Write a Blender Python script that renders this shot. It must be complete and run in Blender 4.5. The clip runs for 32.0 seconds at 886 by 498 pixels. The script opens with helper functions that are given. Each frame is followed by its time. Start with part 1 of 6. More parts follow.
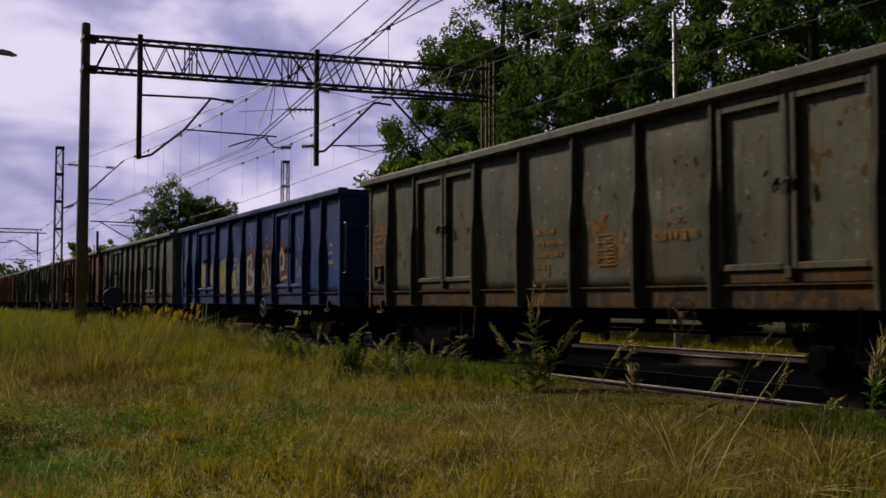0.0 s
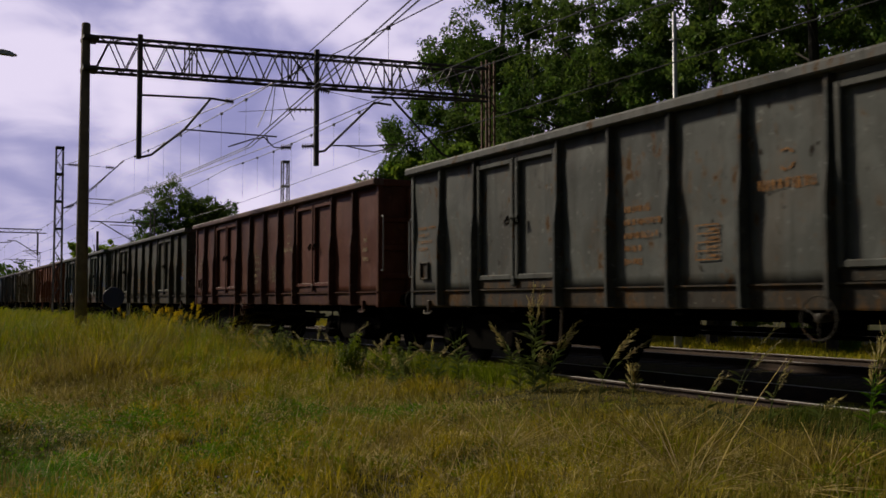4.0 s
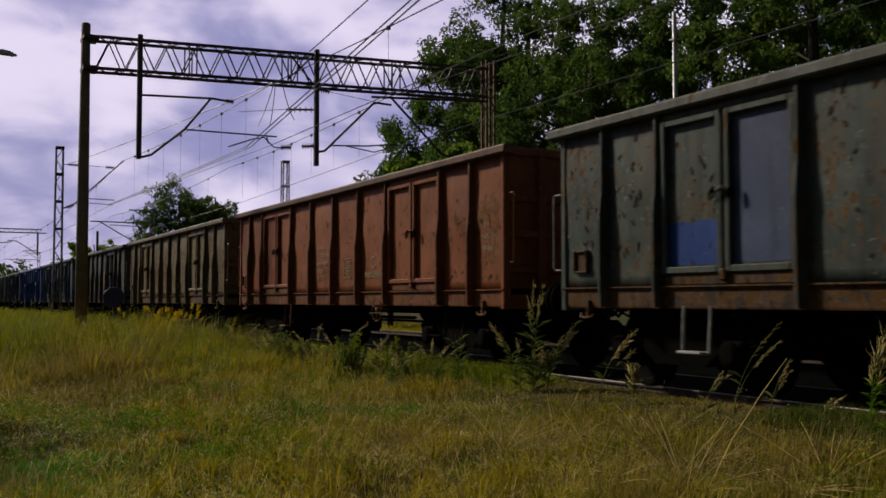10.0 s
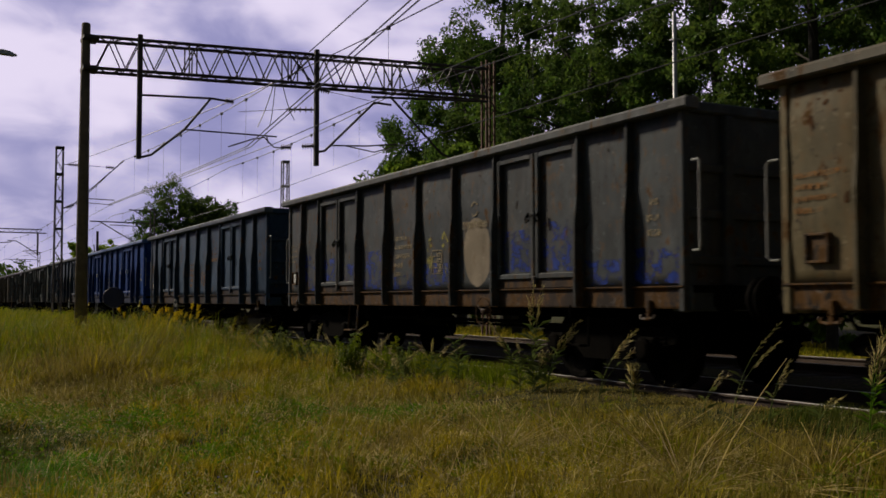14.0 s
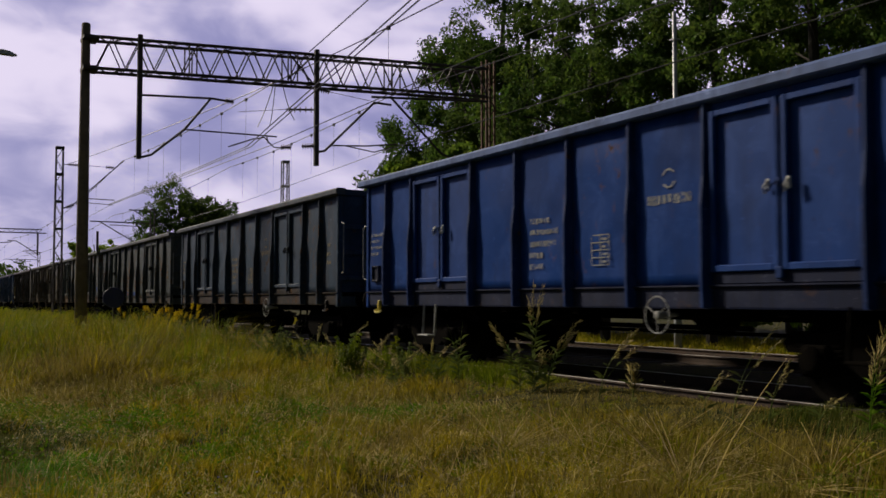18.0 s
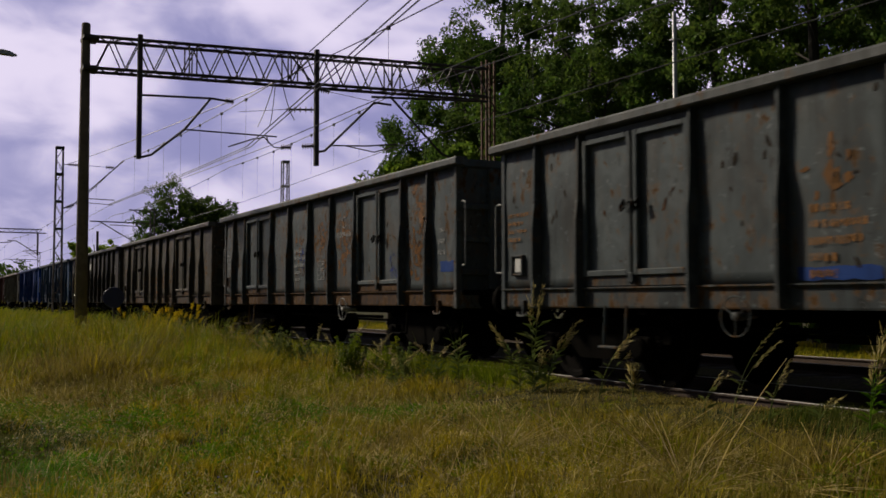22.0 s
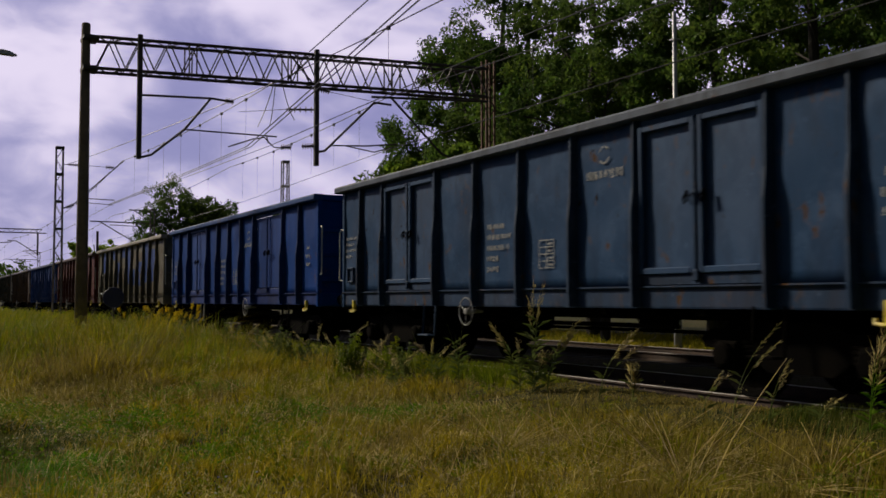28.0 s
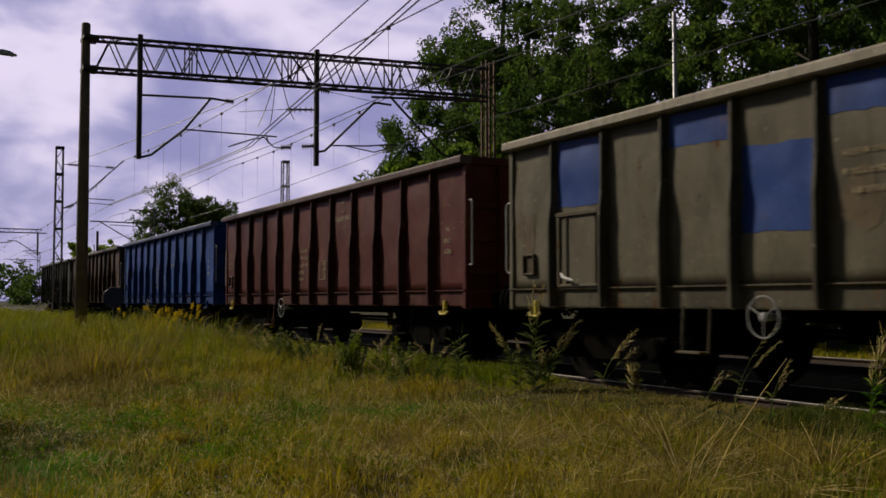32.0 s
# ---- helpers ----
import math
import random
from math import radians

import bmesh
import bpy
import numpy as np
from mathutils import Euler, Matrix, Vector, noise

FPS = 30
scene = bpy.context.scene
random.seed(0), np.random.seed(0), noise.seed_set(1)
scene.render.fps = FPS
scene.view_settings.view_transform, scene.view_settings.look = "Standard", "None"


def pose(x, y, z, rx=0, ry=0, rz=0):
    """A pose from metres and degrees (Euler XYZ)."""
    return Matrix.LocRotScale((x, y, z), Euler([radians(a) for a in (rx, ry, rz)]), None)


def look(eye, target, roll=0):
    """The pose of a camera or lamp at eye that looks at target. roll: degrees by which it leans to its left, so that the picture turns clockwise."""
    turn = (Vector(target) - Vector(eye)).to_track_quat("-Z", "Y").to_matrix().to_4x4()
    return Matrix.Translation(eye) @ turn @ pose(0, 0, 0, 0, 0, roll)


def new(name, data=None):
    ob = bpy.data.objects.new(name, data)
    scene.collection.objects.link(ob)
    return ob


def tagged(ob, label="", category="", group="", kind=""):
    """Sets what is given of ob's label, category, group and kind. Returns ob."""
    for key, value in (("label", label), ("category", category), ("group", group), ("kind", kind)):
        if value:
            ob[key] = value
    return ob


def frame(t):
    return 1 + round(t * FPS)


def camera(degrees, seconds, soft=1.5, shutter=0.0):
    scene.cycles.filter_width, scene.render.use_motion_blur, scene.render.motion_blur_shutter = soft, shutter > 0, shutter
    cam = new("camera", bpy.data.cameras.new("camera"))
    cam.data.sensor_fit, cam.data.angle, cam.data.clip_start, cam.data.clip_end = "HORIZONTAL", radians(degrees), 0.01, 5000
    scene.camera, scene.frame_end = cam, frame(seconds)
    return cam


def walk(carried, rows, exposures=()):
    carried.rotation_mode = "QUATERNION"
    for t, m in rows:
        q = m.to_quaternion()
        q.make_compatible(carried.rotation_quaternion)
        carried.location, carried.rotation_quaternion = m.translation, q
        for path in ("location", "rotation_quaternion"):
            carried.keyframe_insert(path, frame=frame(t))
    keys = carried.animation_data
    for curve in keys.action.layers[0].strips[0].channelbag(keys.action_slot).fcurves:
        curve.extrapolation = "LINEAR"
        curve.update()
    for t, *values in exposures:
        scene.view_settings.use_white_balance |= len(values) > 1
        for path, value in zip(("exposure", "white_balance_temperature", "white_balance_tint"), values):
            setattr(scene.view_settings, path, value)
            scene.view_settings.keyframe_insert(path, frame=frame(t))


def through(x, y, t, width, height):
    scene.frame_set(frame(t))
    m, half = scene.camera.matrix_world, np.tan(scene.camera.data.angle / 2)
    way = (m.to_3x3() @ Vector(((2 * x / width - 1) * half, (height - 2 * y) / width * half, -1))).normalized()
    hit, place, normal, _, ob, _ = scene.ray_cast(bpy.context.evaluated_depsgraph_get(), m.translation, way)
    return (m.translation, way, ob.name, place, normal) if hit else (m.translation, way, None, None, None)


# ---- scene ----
cam = camera(47.6, 32.0, soft=1.6, shutter=0.2)
EYE = (-8.62, 0.0, 1.015)
AIM = (-8.62 + 4.670, 8.827, 1.015 + 0.514)
walk(cam, [(0.0, look(EYE, AIM)), (32.0, look(EYE, AIM))],
     exposures=[(0.0, -0.72, 6500, 13), (32.0, -0.72, 6500, 13)])

# ---------------------------------------------------------------- light
SUN_AZ, SUN_EL = radians(-30.0), radians(33.0)
TO_SUN = Vector((math.sin(SUN_AZ) * math.cos(SUN_EL), math.cos(SUN_AZ) * math.cos(SUN_EL), math.sin(SUN_EL)))
world = bpy.data.worlds.new("sky")
scene.world = world
world.use_nodes = True
_wt = world.node_tree
_sky = _wt.nodes.new("ShaderNodeTexSky")
_sky.sky_type, _sky.sun_disc = "NISHITA", False
_sky.sun_elevation, _sky.sun_rotation = SUN_EL, SUN_AZ
_sky.air_density, _sky.dust_density, _sky.ozone_density = 1.0, 1.0, 2.0
_bg = _wt.nodes["Background"]
_mix = _wt.nodes.new("ShaderNodeMix")
_mix.data_type = "RGBA"
_mix.inputs[0].default_value = 0.25
_mix.inputs[7].default_value = (4.6, 4.4, 4.3, 1.0)  # thin overcast over most of the sky
_wt.links.new(_sky.outputs[0], _mix.inputs[6])
_wt.links.new(_mix.outputs[2], _bg.inputs[0])
_bg.inputs[1].default_value = 0.036
sun = new("sun", bpy.data.lights.new("sun", "SUN"))
sun.data.energy, sun.data.angle, sun.data.color = 6.0, radians(5.0), (1.0, 0.9, 0.7)
sun.matrix_world = look(TO_SUN * 60, (0, 0, 0))


# ---------------------------------------------------------------- materials
class Nodes:
    """A small writer of node materials."""

    def __init__(self, name):
        self.mat = bpy.data.materials.new(name)
        self.mat.use_nodes = True
        self.t = self.mat.node_tree
        self.b = self.t.nodes["Principled BSDF"]
        self.out = self.t.nodes["Material Output"]

    def node(self, kind, **props):
        n = self.t.nodes.new("ShaderNode" + kind)
        for k, v in props.items():
            setattr(n, k, v)
        return n

    def link(self, a, b):
        self.t.links.new(a, b)

    def put(self, socket, v):
        if isinstance(v, (int, float)):
            socket.default_value = v
        elif isinstance(v, tuple):
            socket.default_value = (*v, 1.0) if len(v) == 3 and socket.type == "RGBA" else v
        else:
            self.link(v, socket)

    def math(self, op, a, b=0.5, clamp=False):
        n = self.node("Math", operation=op, use_clamp=clamp)
        self.put(n.inputs[0], a), self.put(n.inputs[1], b)
        return n.outputs[0]

    def mix(self, f, a, b, blend="MIX"):
        n = self.node("Mix", data_type="RGBA", blend_type=blend)
        self.put(n.inputs[0], f), self.put(n.inputs[6], a), self.put(n.inputs[7], b)
        return n.outputs[2]

    def coords(self, kind="Object", scale=(1, 1, 1), shift=True):
        v = self.node("TexCoord").outputs[kind]
        if shift:
            r = self.math("MULTIPLY", self.node("ObjectInfo").outputs["Random"], 91.0)
            n = self.node("VectorMath", operation="ADD")
            self.link(v, n.inputs[0]), self.link(r, n.inputs[1])
            v = n.outputs[0]
        if scale != (1, 1, 1):
            n = self.node("VectorMath", operation="MULTIPLY")
            self.link(v, n.inputs[0])
            n.inputs[1].default_value = scale
            v = n.outputs[0]
        return v

    def noise(self, v, scale, detail=4.0, rough=0.55, warp=0.0):
        n = self.node("TexNoise")
        self.link(v, n.inputs["Vector"])
        n.inputs["Scale"].default_value, n.inputs["Detail"].default_value = scale, detail
        n.inputs["Roughness"].default_value, n.inputs["Distortion"].default_value = rough, warp
        return n.outputs[0]

    def ramp(self, f, lo, hi):
        n = self.node("MapRange", interpolation_type="SMOOTHSTEP")
        self.put(n.inputs[0], f)
        n.inputs[1].default_value, n.inputs[2].default_value = lo, hi
        return n.outputs[0]

    def bump(self, h, strength, dist=0.01):
        n = self.node("Bump")
        n.inputs["Strength"].default_value, n.inputs["Distance"].default_value = strength, dist
        self.link(h, n.inputs["Height"])
        self.link(n.outputs[0], self.b.inputs["Normal"])

    def done(self, colour, rough=0.7, metal=0.0, gloss=0.5):
        self.b.inputs["Specular IOR Level"].default_value = gloss
        self.put(self.b.inputs["Base Color"], colour)
        self.put(self.b.inputs["Roughness"], rough)
        self.put(self.b.inputs["Metallic"], metal)
        return self.mat


def scaled(c, k):
    return tuple(min(1.0, x * k) for x in c)


def paint(name, base, rust=0.25, dust=0.35, fade=0.35, rough=0.55, rust_colour=(0.1, 0.046, 0.009), specks=0.0, gloss=0.12):
    """Weathered paint on sheet steel: faded blotches, vertical dirt streaks, rust that has broken through."""
    n = Nodes(name)
    v = n.coords()
    tall = n.coords(scale=(1.8, 1.8, 0.65))
    runs_v = n.coords(scale=(7.0, 7.0, 0.5))
    grain = n.noise(v, 42, 3, 0.6)
    stain = n.noise(tall, 1.0, 4, 0.6, 0.5)
    cloud = n.noise(v, 2.3, 5, 0.6, 0.6)
    runs = n.noise(runs_v, 1.2, 5, 0.65)
    zone = n.noise(v, 1.4, 2, 0.5)
    spots = n.noise(n.coords(scale=(1.0, 1.0, 0.55)), 8.5, 5, 0.6, 0.35)
    nicks = n.noise(n.coords(scale=(2.2, 2.2, 0.8)), 6.0, 4, 0.6, 1.2)
    pale = (base[0] * 1.25 + 0.055 * fade, base[1] * 1.25 + 0.058 * fade, base[2] * 1.25 + 0.058 * fade)
    soot = (base[0] * 0.38 + 0.004, base[1] * 0.38 + 0.003, base[2] * 0.38 + 0.002)
    per = n.node("ObjectInfo").outputs["Random"]
    c = n.mix(n.math("MULTIPLY", per, 0.35), base, scaled(base, 0.72))
    c = n.mix(n.math("MULTIPLY", n.ramp(cloud, 0.44, 0.68), min(0.85, 0.25 + fade)), c, pale)
    c = n.mix(n.math("MULTIPLY", n.ramp(stain, 0.46, 0.68), min(0.9, 0.25 + dust)), c, soot)
    c = n.mix(n.math("MULTIPLY", n.ramp(runs, 0.52, 0.70), min(0.9, dust * 1.3)), c, soot)
    wash = n.math("MULTIPLY", n.ramp(n.noise(tall, 0.9, 5, 0.65, 0.7), 0.48, 0.66), min(0.8, rust * 1.3))
    c = n.mix(wash, c, (base[0] * 0.45 + rust_colour[0] * 0.75, base[1] * 0.45 + rust_colour[1] * 0.75, base[2] * 0.45 + rust_colour[2] * 0.75))
    cut = n.math("ADD", spots, n.math("MULTIPLY", n.math("SUBTRACT", zone, 0.5), 0.45))
    edge = 0.735 - 0.38 * min(rust, 0.6)
    halo = n.ramp(cut, edge - 0.09, edge)
    hole = n.ramp(cut, edge, edge + 0.025)
    c = n.mix(n.math("MULTIPLY", halo, 0.35 + 0.4 * min(1.0, rust)), c, scaled(rust_colour, 1.25))
    c = n.mix(hole, c, n.mix(grain, scaled(rust_colour, 0.35), scaled(rust_colour, 1.1)))
    nick = n.ramp(nicks, 0.66 - 0.12 * rust, 0.68 - 0.12 * rust)
    c = n.mix(n.math("MULTIPLY", nick, min(1.0, 0.3 + 1.4 * rust)), c, (0.012, 0.009, 0.007))
    bare = n.ramp(n.noise(v, 12.0, 4, 0.6, 0.4), 0.66 - 0.05 * rust, 0.68 - 0.05 * rust)
    c = n.mix(n.math("MULTIPLY", bare, min(0.8, 0.2 + dust)), c, (base[0] * 1.6 + 0.12 * dust, base[1] * 1.6 + 0.12 * dust, base[2] * 1.6 + 0.12 * dust))
    c = n.mix(n.math("MULTIPLY", grain, 0.25), c, scaled(base, 0.4))
    n.bump(n.math("ADD", n.math("MULTIPLY", grain, 0.25), n.math("SUBTRACT", cloud, hole)), 0.3, 0.006)
    if specks:  # thin sprayed coat that lets the sheet show through
        n.put(n.b.inputs["Alpha"], n.ramp(n.noise(v, 5, 7, 0.75, 0.6), specks - 0.04, specks + 0.04))
    return n.done(c, n.math("ADD", n.math("MULTIPLY", hole, 0.3), rough, True), 0.0, gloss)


def rough_mat(name, base, alt, scale=4.0, fine=40.0, rough=0.8, metal=0.0, bump=0.3, dist=0.01, shift=True, gloss=0.5):
    """A matt two-tone surface with coarse blotches and fine grain."""
    n = Nodes(name)
    v = n.coords(shift=shift)
    a, b = n.noise(v, scale, 5, 0.6, 0.3), n.noise(v, fine, 4, 0.6)
    c = n.mix(n.ramp(a, 0.3, 0.7), base, alt)
    c = n.mix(n.math("MULTIPLY", b, 0.35), c, scaled(base, 0.45))
    n.bump(b, bump, dist)
    return n.done(c, rough, metal, gloss)


def mark_mat(name, base):
    """Stencilled lettering, partly worn off."""
    n = Nodes(name)
    v = n.coords()
    a, b = n.noise(v, 9.0, 5, 0.65, 0.5), n.noise(v, 45, 3, 0.6)
    c = n.mix(n.ramp(a, 0.35, 0.65), base, scaled(base, 0.45))
    n.put(n.b.inputs["Alpha"], n.math("MULTIPLY", n.ramp(n.math("ADD", n.math("MULTIPLY", a, 0.7), n.math("MULTIPLY", b, 0.3)), 0.38, 0.56), 0.85))
    return n.done(c, 0.7, 0.0, 0.2)


def blade_mat(name, dry, green, dark, patch=0.35, through=0.35):
    """Grass and leaves: colour by patches of ground and from blade to blade; light passes through."""
    n = Nodes(name)
    pos = n.node("NewGeometry").outputs["Position"]
    isl = n.node("NewGeometry").outputs["Random Per Island"]
    big = n.noise(pos, patch, 4, 0.6, 0.5)
    f = n.math("ADD", n.ramp(big, 0.38, 0.62), n.math("MULTIPLY", n.math("SUBTRACT", isl, 0.5), 0.8), True)
    c = n.mix(f, dry, green)
    mid = n.noise(pos, patch * 3.4, 4, 0.65, 0.6)
    c = n.mix(n.math("MULTIPLY", n.ramp(mid, 0.46, 0.64), 0.6), c, (dry[0] * 0.5, dry[1] * 0.46, dry[2] * 1.4))
    c = n.mix(n.math("MULTIPLY", isl, 0.75), c, dark)
    n.done(c, 0.65)
    n.b.inputs["Specular IOR Level"].default_value = 0.08
    tr = n.node("BsdfTranslucent")
    n.link(c, tr.inputs[0])
    mx = n.node("MixShader")
    mx.inputs[0].default_value = through
    n.link(n.b.outputs[0], mx.inputs[1]), n.link(tr.outputs[0], mx.inputs[2])
    n.link(mx.outputs[0], n.out.inputs[0])
    return n.mat


# Iron and wheel steel darkened past their own colour: painted shade under the wagons.
DARKENED_IRON = rough_mat("darkened_underframe_iron", (0.0022, 0.002, 0.0018), (0.005, 0.004, 0.003), 3.0, 30, 0.9, gloss=0.02)
DARKENED_WHEEL_STEEL = rough_mat("darkened_wheel_steel", (0.005, 0.004, 0.0035), (0.003, 0.0025, 0.002), 6.0, 40, 0.8, 0.0, gloss=0.03)
RAIL_TOP = rough_mat("rail_polish", (0.75, 0.7, 0.68), (0.62, 0.56, 0.53), 2.0, 60, 0.5, 0.2, 0.05)
RAIL_RUST = rough_mat("rail_rust", (0.06, 0.032, 0.018), (0.03, 0.018, 0.012), 5.0, 60, 0.85)
PALE_PAINT = rough_mat("pale_grey_paint", (0.3, 0.3, 0.3), (0.17, 0.17, 0.17), 8.0, 40, 0.6)
WHITE_PAINT = rough_mat("white_paint", (0.62, 0.62, 0.6), (0.4, 0.4, 0.38), 8.0, 40, 0.5)
YELLOW_PAINT = rough_mat("yellow_paint", (0.62, 0.5, 0.02), (0.5, 0.36, 0.02), 8.0, 40, 0.5)
MARK_WHITE = mark_mat("marking_white", (0.42, 0.43, 0.44))
MARK_ORANGE = mark_mat("marking_orange", (0.36, 0.16, 0.035))
MARK_CREAM = mark_mat("marking_cream", (0.38, 0.3, 0.18))
STEEL_MAST = rough_mat("mast_steel", (0.045, 0.03, 0.028), (0.028, 0.022, 0.024), 3.0, 40, 0.65)
RUSTY_MAST = rough_mat("mast_rust", (0.12, 0.05, 0.025), (0.06, 0.03, 0.02), 4.0, 40, 0.8)
CONCRETE_MAST = rough_mat("mast_concrete", (0.2, 0.16, 0.11), (0.12, 0.095, 0.07), 3.0, 50, 0.85, gloss=0.2)
GREY_POST = rough_mat("galvanised_post", (0.42, 0.43, 0.44), (0.33, 0.34, 0.36), 3.0, 40, 0.45, 0.4)
WIRE = rough_mat("wire_copper", (0.03, 0.028, 0.03), (0.02, 0.02, 0.022), 3.0, 20, 0.5, 0.5)
PORCELAIN = rough_mat("insulator_brown", (0.06, 0.025, 0.018), (0.04, 0.02, 0.016), 6.0, 20, 0.3)
COAL = rough_mat("coal", (0.012, 0.012, 0.013), (0.03, 0.03, 0.032), 9.0, 50, 0.55, 0.0, 0.8, 0.04)
SLEEPER = rough_mat("sleeper_timber", (0.06, 0.045, 0.035), (0.035, 0.028, 0.022), 4.0, 50, 0.9)
BARK = rough_mat("bark", (0.05, 0.04, 0.03), (0.028, 0.022, 0.018), 5.0, 40, 0.9, 0.0, 0.8, 0.03)
SIGN_BLUE = rough_mat("sign_blue", (0.008, 0.012, 0.07), (0.008, 0.012, 0.05), 6.0, 40, 0.5)
GRASS = blade_mat("meadow_grass", (0.52, 0.4, 0.02), (0.24, 0.28, 0.006), (0.1, 0.1, 0.003), 0.55, 0.4)
GRASS_DRY = blade_mat("withered_grass", (0.37, 0.29, 0.07), (0.26, 0.22, 0.025), (0.13, 0.11, 0.01), 0.9, 0.35)
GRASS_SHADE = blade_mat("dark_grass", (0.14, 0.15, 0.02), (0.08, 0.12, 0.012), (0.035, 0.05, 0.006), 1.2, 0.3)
GRASS_LUSH = blade_mat("lush_grass", (0.16, 0.32, 0.01), (0.11, 0.3, 0.008), (0.05, 0.14, 0.005), 0.9, 0.45)
GRASS_GREEN = blade_mat("green_grass", (0.17, 0.27, 0.009), (0.1, 0.27, 0.006), (0.055, 0.12, 0.005), 0.6, 0.4)
EARTH = rough_mat("loose_earth", (0.045, 0.032, 0.016), (0.022, 0.016, 0.009), 9.0, 60, 0.95, 0.0, 0.9, 0.03, gloss=0.1)
GRASS_HERB = blade_mat("herb_leaf", (0.29, 0.3, 0.012), (0.16, 0.24, 0.009), (0.1, 0.13, 0.006), 0.8, 0.4)
STRAW = blade_mat("dry_straw", (0.78, 0.62, 0.25), (0.6, 0.48, 0.18), (0.34, 0.27, 0.08), 0.8, 0.3)
WEED = blade_mat("weed_leaf", (0.22, 0.25, 0.06), (0.14, 0.2, 0.045), (0.08, 0.11, 0.03), 1.2)
SEED_HEAD = blade_mat("seed_head", (0.6, 0.5, 0.2), (0.45, 0.4, 0.15), (0.27, 0.22, 0.08), 1.2, 0.4)
YELLOW_BLOOM = blade_mat("yellow_bloom", (0.8, 0.62, 0.02), (0.7, 0.55, 0.02), (0.55, 0.4, 0.02), 1.0, 0.3)
WHITE_BLOOM = blade_mat("white_bloom", (0.6, 0.6, 0.55), (0.5, 0.5, 0.46), (0.35, 0.35, 0.3), 1.0, 0.3)
LEAF = blade_mat("tree_leaf", (0.12, 0.175, 0.024), (0.08, 0.16, 0.022), (0.035, 0.075, 0.015), 0.25, 0.45)
LEAF_LIGHT = blade_mat("tree_leaf_light", (0.28, 0.36, 0.03), (0.18, 0.32, 0.03), (0.09, 0.17, 0.02), 0.25, 0.5)


def ground_mat():
    n = Nodes("soil_and_turf")
    pos = n.node("NewGeometry").outputs["Position"]
    big, mid, fine = n.noise(pos, 0.25, 4, 0.6, 0.4), n.noise(pos, 2.2, 5, 0.65), n.noise(pos, 30, 4, 0.7)
    c = n.mix(n.ramp(big, 0.35, 0.65), (0.06, 0.052, 0.013), (0.035, 0.045, 0.008))
    c = n.mix(n.ramp(mid, 0.5, 0.75), c, (0.09, 0.065, 0.035))
    c = n.mix(n.math("MULTIPLY", fine, 0.5), c, (0.04, 0.035, 0.015))
    n.bump(fine, 0.7, 0.04)
    return n.done(c, 0.95, 0.0, 0.1)


def ballast_mat():
    n = Nodes("track_ballast")
    pos = n.node("NewGeometry").outputs["Position"]
    vor = n.node("TexVoronoi")
    n.link(pos, vor.inputs["Vector"])
    vor.inputs["Scale"].default_value = 22.0
    big, fine = n.noise(pos, 0.8, 4, 0.6), n.noise(pos, 60, 3, 0.6)
    c = n.mix(n.node("SeparateColor").outputs[0], (0.11, 0.08, 0.055), (0.06, 0.05, 0.04))
    sep = [x for x in n.t.nodes if x.bl_idname == "ShaderNodeSeparateColor"][0]
    n.link(vor.outputs["Color"], sep.inputs[0])
    c = n.mix(n.ramp(big, 0.4, 0.7), c, (0.1, 0.09, 0.03))
    c = n.mix(n.math("MULTIPLY", fine, 0.4), c, (0.04, 0.03, 0.02))
    n.bump(n.math("SUBTRACT", 1.0, vor.outputs["Distance"]), 1.0, 0.04)
    return n.done(c, 0.95, 0.0, 0.1)


SOIL, BALLAST = ground_mat(), ballast_mat()


